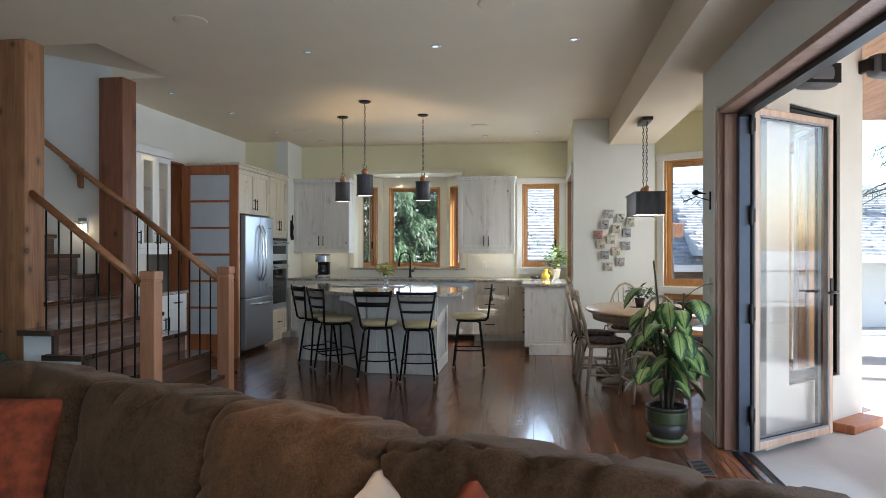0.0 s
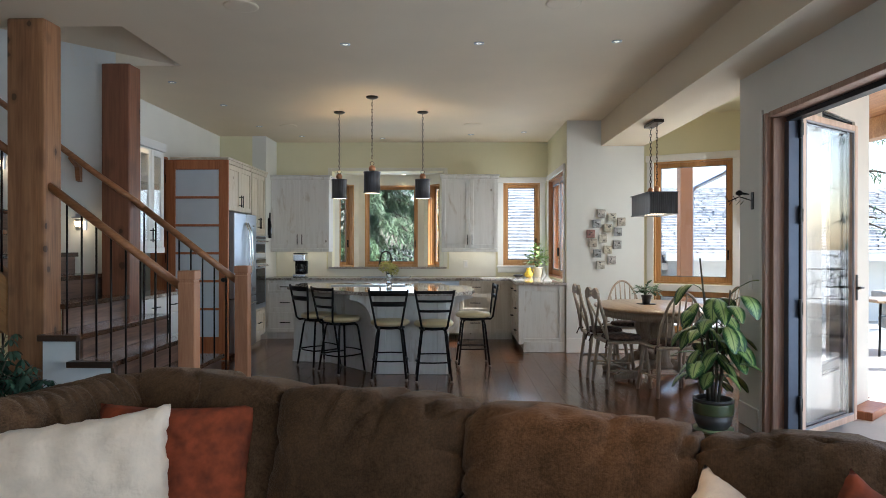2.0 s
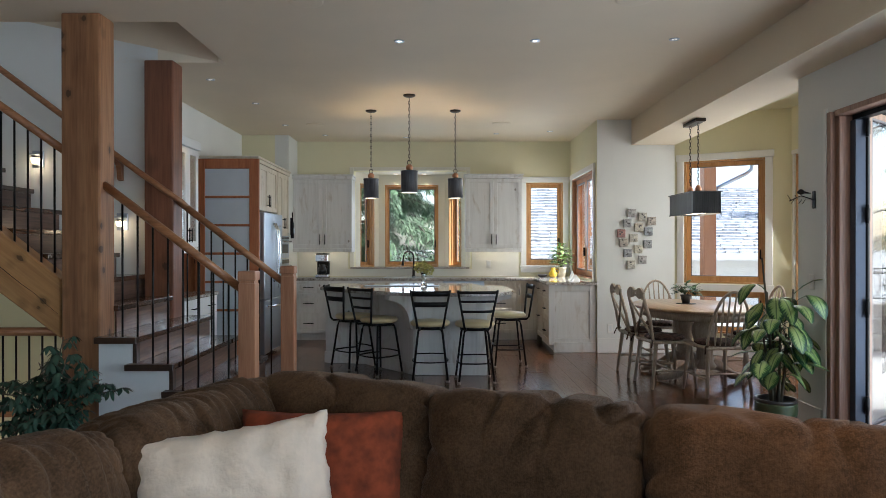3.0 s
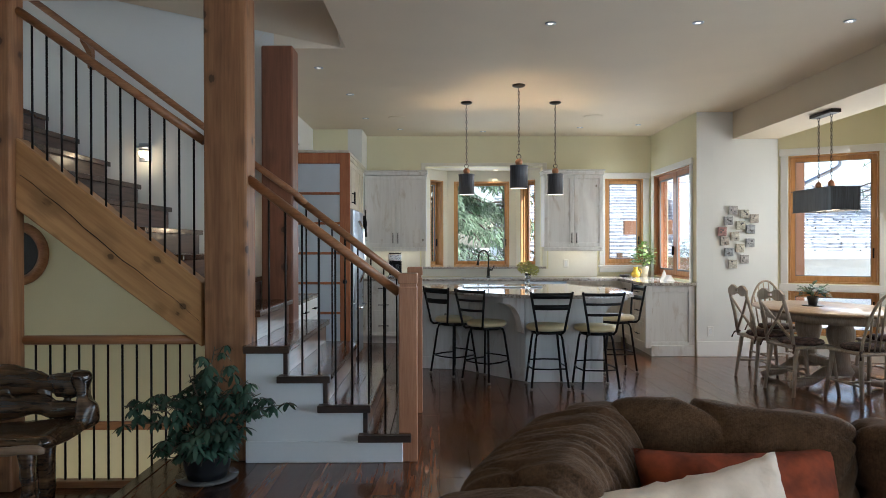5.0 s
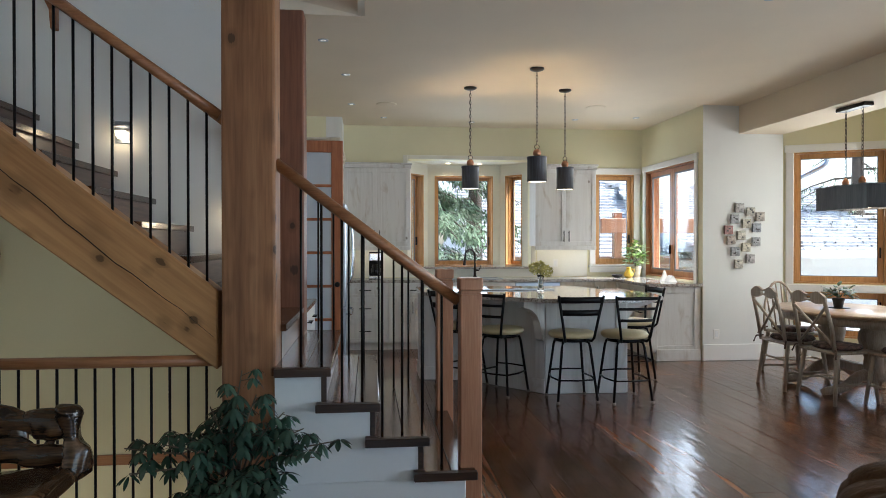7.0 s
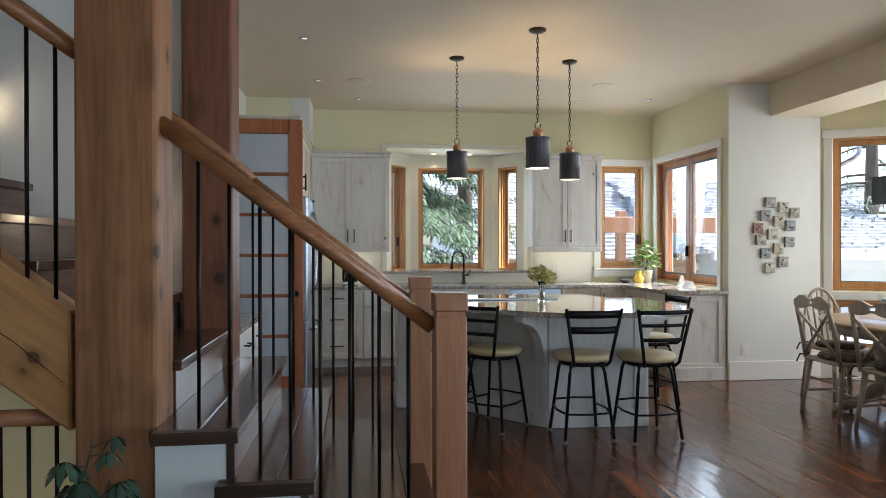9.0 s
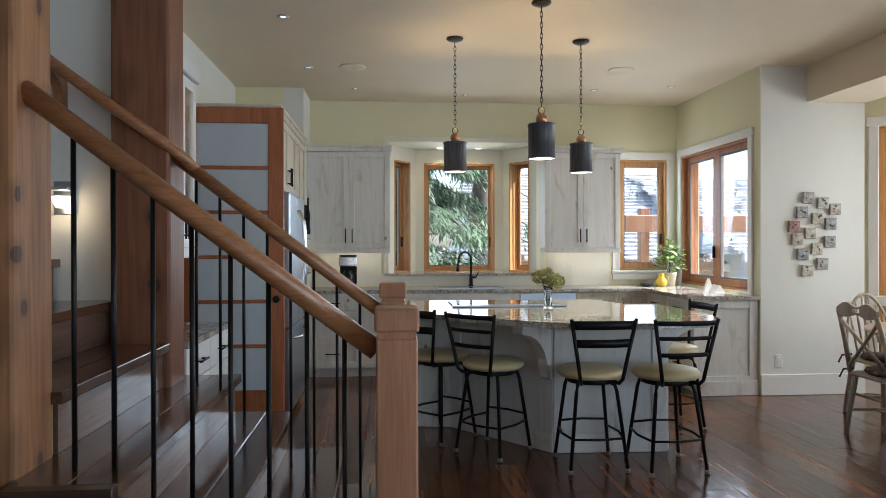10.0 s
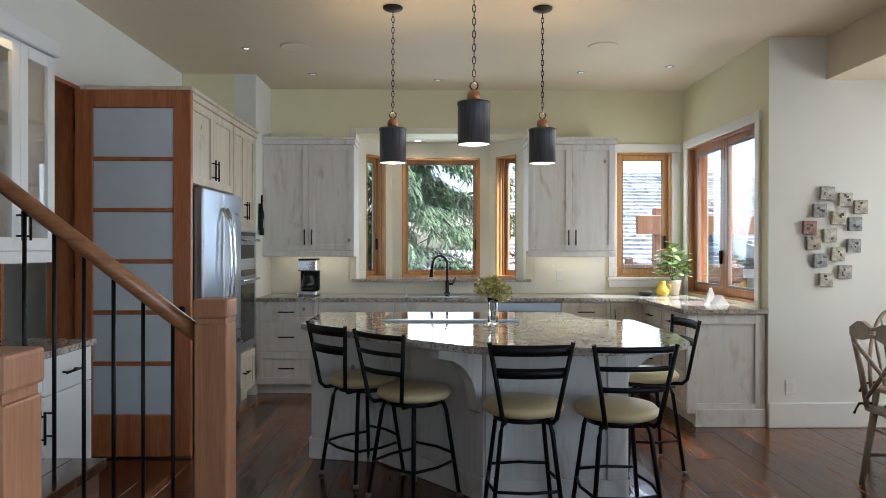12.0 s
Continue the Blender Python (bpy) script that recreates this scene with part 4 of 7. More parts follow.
cabinet("base_cabinet", "narrow wooden corner base cabinet", (-0.440, YF, 0), 0, 0.31, 0.59, 0.0, CB,
        [("door", 0, 0.10, 0.31, CB, "lt")], M_CABWARM, toe=0.10, group="base cabinets")
# peninsula along the corner window, its drawers face the island, its panelled end faces the room
cabinet("peninsula_cabinet", "wooden peninsula cabinet with drawers", (-0.125, YF - 0.002, 0), -90, YF - 0.002 - 8.925, 0.58, 0.0, CB,
        [("drawer", 0.02, 0.68, 0.55, CB, "h"), ("drawer", 0.02, 0.10, 0.55, 0.68, "h"), ("drawer", 0.57, 0.68, 1.11, CB, "h"), ("drawer", 0.57, 0.40, 1.11, 0.68, "h"), ("drawer", 0.57, 0.10, 1.11, 0.40, "h")], M_CABWARM, toe=0.10, group="base cabinets")
pe = thing("peninsula_end_panel", "whitewashed framed end panel of the peninsula", "cabinet panel", (-0.15, 8.924, 0))
for nm, a in (("stile", (0.0, -0.03, 0.10, 0.075, 0, CB)), ("stile", (0.523, -0.03, 0.10, 0.598, 0, CB)), ("rail", (0.076, -0.03, CB - 0.075, 0.522, 0, CB)), ("rail", (0.076, -0.03, 0.10, 0.522, 0, 0.175)), ("panel", (0.076, -0.013, 0.176, 0.522, 0, CB - 0.076))):
    bm = B()
    box(bm, *a, 0.002)
    part(nm, bm, M_CAB, pe)
bm = B()
box(bm, 0.06, -0.045, 0.001, 0.598, -0.002, 0.135, 0.004)
part("base_moulding", bm, M_CAB, pe)

# granite worktop in one L
bm = B()
prism(bm, [(-3.738, YB - 0.002, CB + 0.002), (-3.738, YF - 0.035, CB + 0.002), (-0.19, YF - 0.035, CB + 0.002), (-0.19, 8.86, CB + 0.002), (XK - 0.002, 8.86, CB + 0.002), (XK - 0.002, YB - 0.002, CB + 0.002)], (0, 0, CT - CB - 0.002))
bmesh.ops.recalc_face_normals(bm, faces=bm.faces[:])
bmesh.ops.bevel(bm, geom=[e for e in bm.edges if e.calc_length() > 0.1], offset=0.005, segments=2, affect="EDGES")
worktop = solid("worktop", bm, M_GRANITE, "polished mottled granite worktop along the wall and peninsula", "worktop")
sk = thing("kitchen_sink", "steel undermount sink in the granite worktop", "sink", (-2.0, 10.33, CT))
bm = B()
w, d = 0.36, 0.19
for (a, b, c, e) in ((-w, -d, w, -d + 0.012), (-w, d - 0.012, w, d), (-w, -d, -w + 0.012, d), (w - 0.012, -d, w, d)):
    box(bm, a, b, 0.0005, c, e, 0.006, 0.002)
box(bm, -w, -d, 0.0005, w, d, 0.002)
part("rim", bm, M_STEEL, sk)
# no hollow is cut: a flat dark sheet gives the basin's shade
bm = B()
box(bm, -w + 0.014, -d + 0.014, 0.0025, w - 0.014, d - 0.014, 0.0035)
part("basin", bm, M_DARKGLASS, sk, "flat dark sheet for the shaded basin")

fa = thing("kitchen_faucet", "dark bronze gooseneck faucet with a side lever", "faucet", (-1.952, 10.585, CT + 0.001))
bm = B()
lathe(bm, [(0.03, 0), (0.03, 0.012), (0.02, 0.02), (0.018, 0.12), (0.016, 0.14)], n=16)
part("base", bm, M_BRONZE, fa)
bm = B()
tube(bm, [(0, 0, 0.12), (0, 0, 0.30)] + [(-0.075 * (1 - math.cos(a)), -0.045 * (1 - math.cos(a)), 0.30 + 0.085 * math.sin(a)) for a in steps(0.2, 2.8, 10)] + [(-0.155, -0.095, 0.24)], 0.0125, 10)
tube(bm, [(-0.152, -0.093, 0.26), (-0.162, -0.10, 0.17)], [0.015, 0.021], 10)
part("spout", bm, M_BRONZE, fa)
bm = B()
tube(bm, [(0.015, 0, 0.10), (0.06, 0, 0.10)], 0.012, 8)
tube(bm, [(0.055, 0, 0.10), (0.085, -0.01, 0.17)], 0.007, 8)
part("lever", bm, M_BRONZE, fa)

# ---------------------------------------------------------------- tall units with fridge and ovens
XF = -3.735
cabinet("tall_cabinet", "whitewashed wood cabinet above the fridge", (XF, 8.27, 0), 90, 0.985, 0.66, 1.80, 2.36,
        [("door", 0.02, 1.80, 0.50, 2.36, "rb"), ("door", 0.50, 1.80, 0.98, 2.36, "lb")], M_CABWARM, group="tall cabinets", crown=0.075)
bm = B()
box(bm, -4.40, 8.27, 0.001, -3.70, 8.295, 1.799, 0.003)
solid("fridge_side_panel", bm, M_CABWARM, "wooden side panel beside the fridge", "cabinet panel")
oc = cabinet("oven_cabinet", "whitewashed wood tall cabinet housing the wall ovens", (XF, 9.257, 0), 90, 0.70, 0.66, 0.0, 2.36,
             [("door", 0.02, 1.55, 0.35, 2.36, "rb"), ("door", 0.35, 1.55, 0.68, 2.36, "lb"), ("drawer", 0.02, 0.12, 0.68, 0.46, "h")], M_CABWARM, toe=0.10, group="tall cabinets", crown=0.075)
ov = thing("wall_oven", "stainless steel wall oven with microwave above", "oven", (XF, 9.257, 0), 90)
for z0, z1, nm in ((1.20, 1.51, "microwave"), (0.49, 1.19, "oven")):
    bm = B()
    box(bm, 0.03, -0.03, z0, 0.67, -0.0015, z1, 0.004)
    fr = part(nm + "_front", bm, M_STEEL, ov)
    bm = B()
    zz = z1 - 0.09 if nm == "oven" else z1 - 0.07
    box(bm, 0.09, -0.0335, z0 + 0.07, 0.61, -0.0305, zz - 0.05)
    part("door_glass", bm, M_DARKGLASS, fr, "black oven glass")
    bm = B()
    box(bm, 0.05, -0.0335, zz + 0.025, 0.65, -0.0305, z1 - 0.012)
    part("control_panel", bm, M_DARKGLASS, fr)
    bm = B()
    tube(bm, [(0.08, -0.075, zz - 0.01), (0.62, -0.075, zz - 0.01)], 0.011, 10)
    for q in (0.11, 0.59):
        tube(bm, [(q, -0.075, zz - 0.01), (q, -0.031, zz - 0.01)], 0.008, 8)
    part("handle", bm, M_CHROME, fr, "polished bar handle")

fg = thing("refrigerator", "stainless steel french-door refrigerator with a bottom freezer drawer", "refrigerator", (-3.68, 8.315, 0), 90)
bm = B()
box(bm, 0.0, 0.03, 0.03, 0.91, 0.68, 1.77)
box(bm, 0.01, 0.08, 0.001, 0.90, 0.60, 0.03)
part("body", bm, M_BLACK, fg, "dark grey casing")
for nm, a, b, c, e, hx in (("door", 0.003, 0.72, 0.453, 1.775, 0.405), ("door", 0.457, 0.72, 0.907, 1.775, 0.505), ("freezer_drawer", 0.003, 0.06, 0.907, 0.712, None)):
    bm = B()
    box(bm, a, -0.045, b, c, 0.027, e, 0.014, 3)
    dd = part(nm, bm, M_STEEL, fg)
    bm = B()
    if hx:
        tube(bm, [(hx, -0.05, b + 0.20), (hx, -0.095, b + 0.30), (hx, -0.112, (b + e) / 2), (hx, -0.095, e - 0.22), (hx, -0.05, e - 0.12)], 0.013, 10)
    else:
        tube(bm, [(0.10, -0.05, 0.64), (0.18, -0.095, 0.635), (0.455, -0.105, 0.63), (0.73, -0.095, 0.635), (0.81, -0.05, 0.64)], 0.013, 10)
    part("handle", bm, M_CHROME, dd, "curved polished handle")
bm = B()
box(bm, 0.72, -0.0465, 1.62, 0.82, -0.0455, 1.635)
part("badge", bm, M_CHROME, fg)

# wall piece on the nook
wd = thing("wall_ornament", "dark iron bottle-shaped wall ornament", "wall ornament", (-3.738, 10.16, 1.48), 90)
bm = B()
lathe(bm, [(0.022, 0.0), (0.024, 0.02), (0.024, 0.20), (0.010, 0.27), (0.009, 0.38)], (0, -0.03, 0), 12)
box(bm, -0.01, -0.02, 0.05, 0.01, -0.001, 0.30)
part("bottle", bm, M_BLACK, wd)
bm = B()
box(bm, -0.0245, -0.0555, 0.07, 0.0245, -0.0500, 0.15, 0.002)
part("label", bm, M_STEEL, wd)

# ---------------------------------------------------------------- pantry doorway, door, buffet
bm = B()
for y0, y1 in ((7.40, 7.425), (8.195, 8.22)):
    box(bm, XL - 0.19, y0, 0.0, XL + 0.012, y1, 2.42)
box(bm, XL - 0.19, 7.425, 2.395, XL + 0.012, 8.195, 2.42)
solid("door_jamb_pantry", bm, M_DOORWOOD, "fir door jamb of the pantry", "door frame", kind="structure")
bm = B()
for a in ((-5.9, 7.0, -0.02, -4.62, 8.8, 0.0), (-5.95, 7.0, 0, -5.9, 8.8, 2.6), (-5.95, 6.95, 0, -4.62, 7.0, 2.6), (-5.95, 8.8, 0, -4.62, 8.85, 2.6), (-5.95, 6.95, 2.6, -4.62, 8.85, 2.65)):
    box(bm, *a)
solid("pantry_shell", bm, M_WALL, "plain painted pantry walls", "wall", kind="structure")
dr = thing("door_pantry", "open fir french door with six frosted panes", "door", (-4.405, 8.185, 0.012), 0, kind="structure")
W, H, ST = 0.745, 2.375, 0.112
bm = B()
box(bm, 0, -0.04, 0, ST, 0, H, 0.003)
box(bm, W - ST, -0.04, 0, W, 0, H, 0.003)
box(bm, ST, -0.039, H - 0.115, W - ST, -0.001, H, 0.003)
box(bm, ST, -0.039, 0, W - ST, -0.001, 0.27, 0.003)
part("door_frame", bm, M_DOORWOOD, dr)
zs = [0.27 + (H - 0.115 - 0.27) * i / 6 for i in range(7)]
for z in zs[1:-1]:
    bm = B()
    box(bm, ST, -0.038, z - 0.014, W - ST, -0.002, z + 0.014, 0.004)
    part("glazing_bar", bm, M_DOORWOOD, dr)
for a, b in zip(zs, zs[1:]):
    bm = B()
    box(bm, ST + 0.001, -0.024, a + 0.002, W - ST - 0.001, -0.017, b - 0.002)
    part("pane", bm, M_FROST, dr, "pale frosted pane")
bm = B()
lathe(bm, [(0.026, 0.0), (0.027, 0.012), (0.018, 0.03)], (0, 0, 0), 14)
for v in bm.verts:
    v.co = Vector((W - 0.055 + v.co.x, -0.041 - v.co.z, 0.95 + v.co.y))
part("door_knob", bm, M_BLACK, dr, "dark round knob")
for hz in (0.25, 1.15, 2.1):
    bm = B()
    box(bm, -0.012, -0.03, hz, 0.004, 0.004, hz + 0.10, 0.002)
    part("hinge", bm, M_BLACK, dr)

bu = cabinet("buffet_cabinet", "white painted buffet cabinet with black pulls", (-3.89, 6.40, 0), 90, 0.89, 0.515, 0.0, 0.855,
             [("slab", 0, 0.68, 0.445, 0.855, "h"), ("slab", 0.445, 0.68, 0.89, 0.855, "h"), ("slab", 0, 0.10, 0.445, 0.68, "rt"), ("slab", 0.445, 0.10, 0.89, 0.68, "lt")], M_CABWHITE, toe=0.10)
bm = B()
box(bm, -4.415, 6.39, 0.857, -3.855, 7.315, 0.89, 0.004)
solid("granite_slab", bm, M_GRANITE, "polished granite top on the white buffet", "worktop")
bg_ = thing("glass_cabinet", "white upper display cabinet with lit glass doors", "cabinet", (-4.08, 6.40, 0), 90)
bm = B()
box(bm, 0, 0.31, 1.35, 0.89, 0.325, 2.35)
for a in (0.0, 0.872):
    box(bm, a, 0, 1.35, a + 0.018, 0.31, 2.35)
for z in (1.35, 2.332):
    box(bm, 0.018, 0, z, 0.872, 0.31, z + 0.018)
part("carcass", bm, M_CABWHITE, bg_)
for z in (1.68, 2.0):
    bm = B()
    box(bm, 0.019, 0.02, z, 0.871, 0.30, z + 0.008)
    part("shelf", bm, M_GLASS, bg_, "glass shelf")
for k in range(3):
    a = 0.89 * k / 3
    bm = B()
    c, rr = a + 0.89 / 3 - 0.002, 0.062
    a += 0.002
    box(bm, a, -0.021, 1.352, a + rr, -0.001, 2.348, 0.002)
    box(bm, c - rr, -0.021, 1.352, c, -0.001, 2.348, 0.002)
    box(bm, a + rr, -0.021, 2.348 - rr, c - rr, -0.001, 2.348, 0.002)
    box(bm, a + rr, -0.021, 1.352, c - rr, -0.001, 1.352 + rr, 0.002)
    f = part("door", bm, M_CABWHITE, bg_)
    bm = B()
    box(bm, a + rr, -0.012, 1.352 + rr, c - rr, -0.008, 2.348 - rr)
    part("pane", bm, M_GLASS, f, "clear glass")
    bm = B()
    pull(bm, c - 0.03 if k != 2 else a + 0.03, -0.021, 1.47, 0.14, True)
    part("handle", bm, M_BLACK, f)
bm = B()
box(bm, -0.01, -0.045, 2.352, 0.90, 0.33, 2.44, 0.006)
part("crown", bm, M_CABWHITE, bg_)
bm = B()
box(bm, 0.0, -0.03, 1.29, 0.89, -0.004, 1.349, 0.004)
part("light_rail", bm, M_CABWHITE, bg_)
data = bpy.data.lights.new("cabinet_light", "AREA")
data.shape, data.size, data.size_y, data.energy, data.color = "RECTANGLE", 0.7, 0.2, 0.3, (1.0, 0.62, 0.20)
lo = new("cabinet_light", data)
lo.matrix_world = look((-4.24, 6.84, 2.325), (-4.24, 6.84, 1.0))
rg = random.Random(4)
for z in (1.369, 1.689, 2.009):
    for y in (6.52, 6.68, 6.86, 7.02, 7.17):
        gl = thing("wine_glass", "clear stemmed glass on the display shelf", "glass", (-4.26 + rg.uniform(-0.04, 0.04), y, z), group="glasses in the display cabinet")
        bm = B()
        lathe(bm, [(0.03, 0), (0.03, 0.004), (0.004, 0.01), (0.004, 0.08), (0.03, 0.10), (0.036, 0.14), (0.03, 0.18)], n=12)
        part("bowl", bm, M_GLASS, gl)

# ---------------------------------------------------------------- island
isl = thing("kitchen_island", "whitewashed knotty wood island with an angled seating side", "kitchen island")
base = [(-2.88, 8.15), (-2.41, 8.06), (-1.81, 7.37), (-1.06, 7.34), (-1.06, 8.20), (-1.20, 8.60), (-2.88, 8.60)]
bm = B()
prism(bm, [(x, y, 0.001) for x, y in base], (0, 0, CB - 0.002))
part("body", bm, M_CAB, isl)


def face_board(bm, a, b, z0, z1, t=0.016, out=1):
    m, length = along(b, a)
    n0 = len(bm.verts)
    box(bm, 0.0, 0.0005, z0, length, t, z1, 0.003)
    bm.verts.ensure_lookup_table()
    for v in bm.verts[n0:]:
        v.co = m @ v.co


bm = B()
for a, b in zip(base, base[1:] + base[:1]):
    face_board(bm, a, b, 0.002, 0.13)
part("base_moulding", bm, M_CAB, isl)
for (a, b) in ((base[1], base[2]), (base[2], base[3]), (base[3], base[4])):
    d = (Vector(b) - Vector(a)).normalized() * 0.10
    for p, q in ((a, (a[0] + d.x, a[1] + d.y)), ((b[0] - d.x, b[1] - d.y), b)):
        bm = B()
        face_board(bm, p, q, 0.131, CB - 0.01, 0.014)
        part("corner_board", bm, M_CAB, isl)
for cx, cy, ang in ((-1.842, 7.400, -49), (-1.055, 7.405, 90)):
    bm = B()
    pts = [(0, 0, CB - 0.004), (0, -0.30, CB - 0.004), (0, -0.31, CB - 0.05)] + [(0, -0.30 + 0.26 * math.sin(a), CB - 0.06 - 0.26 * (1 - math.cos(a))) for a in steps(0.1, 1.5, 7)] + [(0, -0.03, CB - 0.36), (0, 0.0, CB - 0.38)]
    prism(bm, pts, (0.075, 0, 0))
    m = pose(cx - 0.037, cy - 0.002, 0, 0, 0, ang)
    for v in bm.verts:
        v.co = m @ v.co
    part("corbel", bm, M_CAB, isl, "curved wooden corbel")
top = [(-2.90, 7.90), (-2.42, 7.36), (-1.96, 6.98), (-1.82, 6.90), (-1.30, 6.87), (-0.98, 6.93), (-0.80, 7.12), (-0.76, 7.40), (-0.79, 8.15), (-1.05, 8.17), (-1.14, 8.66), (-2.90, 8.68)]
bm = B()
prism(bm, [(x, y, CB + 0.001) for x, y in top], (0, 0, CT - CB - 0.001))
bmesh.ops.recalc_face_normals(bm, faces=bm.faces[:])
bmesh.ops.bevel(bm, geom=[e for e in bm.edges if abs(e.verts[0].co.z - e.verts[1].co.z) < 0.01], offset=0.006, segments=2, affect="EDGES")
solid("island_worktop", bm, M_GRANITE, "polished granite island top with mottled veins", "worktop")
ck = thing("cooktop", "black glass cooktop with a steel downdraft strip", "cooktop", (-1.98, 8.30, CT + 0.001))
bm = B()
box(bm, -0.42, -0.24, 0.0, 0.42, 0.24, 0.008, 0.003)
part("glass_top", bm, M_DARKGLASS, ck)
bm = B()
box(bm, -0.43, -0.30, 0.0, 0.43, -0.245, 0.014, 0.003)
part("downdraft_strip", bm, M_STEEL, ck)


# ---------------------------------------------------------------- seating and lamps
def bar_stool():
    t = thing("bar_stool", "black iron swivel bar stool with a cream vinyl seat", "bar stool", group="stools round the island")
    bm = B()
    lathe(bm, [(0.0, 0.550), (0.185, 0.553), (0.200, 0.567), (0.203, 0.585), (0.186, 0.603), (0.10, 0.614), (0.0, 0.617)], n=28)
    part("seat", bm, M_CUSHION, t, "round cream vinyl seat")
    bm = B()
    tube(bm, [(0, 0, 0.520), (0, 0, 0.549)], 0.15, 20)
    part("swivel_plate", bm, M_BLACK, t)
    for sx, sy in ((1, 1), (1, -1), (-1, 1), (-1, -1)):
        bm = B()
        tube(bm, [(sx * 0.08, sy * 0.08, 0.530), (sx * 0.115, sy * 0.115, 0.515), (sx * 0.125, sy * 0.125, 0.475), (sx * 0.175, sy * 0.175, 0.02)], 0.0115, 8)
        leg = part("leg", bm, M_BLACK, t)
        bm = B()
        tube(bm, [(sx * 0.1765, sy * 0.1765, 0.001), (sx * 0.175, sy * 0.175, 0.024)], 0.016, 10)
        part("foot_cap", bm, M_BLACKFOOT, leg)
    for a, b, z in (((1, 1), (1, -1), 0.20), ((1, -1), (-1, -1), 0.20), ((-1, -1), (-1, 1), 0.20), ((-1, 1), (1, 1), 0.24)):
        k = 0.125 + 0.05 * (0.5 - z) / 0.48
        bm = B()
        tube(bm, [(a[0] * k, a[1] * k, z), ((a[0] + b[0]) * k * 0.58, (a[1] + b[1]) * k * 0.58, z), (b[0] * k, b[1] * k, z)], 0.008, 6)
        part("footrest", bm, M_BLACK, t)
    for s in (-1, 1):
        bm = B()
        tube(bm, [(s * 0.10, -0.10, 0.538), (s * 0.115, -0.19, 0.538), (s * 0.128, -0.215, 0.565), (s * 0.155, -0.235, 0.72), (s * 0.195, -0.262, 0.930)], 0.0115, 8)
        part("back_post", bm, M_BLACK, t)
    return t


def slats(t, levels):
    for z, h in levels:
        w = 0.155 + 0.04 * (z - 0.72) / 0.21
        bm = B()
        pts = [(x, -0.235 - 0.027 * (z - 0.72) / 0.21 - 0.03 * (1 - (x / w) ** 2), z) for x in steps(-w, w, 11)]
        a = [[bm.verts.new((p[0], p[1] + dy, p[2] + dz)) for p in pts] for dy, dz in ((-0.004, -h), (-0.004, h), (0.004, h), (0.004, -h))]
        for i in range(4):
            for j in range(10):
                bm.faces.new((a[i][j], a[i][j + 1], a[(i + 1) % 4][j + 1], a[(i + 1) % 4][j])).smooth = i % 2 == 0
        bm.faces.new([r[0] for r in a])
        bm.faces.new([r[-1] for r in a][::-1])
        part("back_slat", bm, M_BLACK, t, "curved iron slat")


two = bar_stool()
slats(two, [(0.893, 0.026), (0.785, 0.024)])
three = bar_stool()
slats(three, [(0.908, 0.014), (0.820, 0.011), (0.722, 0.012)])
two.matrix_basis = pose(-1.64, 7.12, 0.001, 0, 0, 1)
three.matrix_basis = pose(-1.19, 7.045, 0.001, 0, 0, 4)
copy_thing(two, pose(-2.515, 7.825, 0.001, 0, 0, -48))
copy_thing(three, pose(-2.195, 7.455, 0.001, 0, 0, -44))
copy_thing(two, pose(-0.765, 7.96, 0.001, 0, 0, 94))

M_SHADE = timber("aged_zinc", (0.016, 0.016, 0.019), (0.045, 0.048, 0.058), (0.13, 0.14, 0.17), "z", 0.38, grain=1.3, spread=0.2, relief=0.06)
M_COPPER = plain("aged_copper", (0.55, 0.27, 0.15), 0.3, 0.9, vary=0.2)
M_BULB = glow("pendant_bulb", (1.0, 0.75, 0.45), 3.0)
M_LINER = glow("lamp_diffuser", (1.0, 0.80, 0.55), 1.1)


def chain(bm, x, y, z0, z1, pitch=0.034, r=0.0028):
    n = max(2, int((z1 - z0) / pitch))
    for i in range(n):
        z = z0 + (z1 - z0) * (i + 0.5) / n
        h = (z1 - z0) / n * 0.66
        w = 0.009
        ax = (1, 0) if i % 2 else (0, 1)
        pts = [(x + ax[0] * w * math.cos(a), y + ax[1] * w * math.cos(a), z + h * math.sin(a)) for a in steps(0, math.tau, 9)]
        tube(bm, pts, r, 5, False)


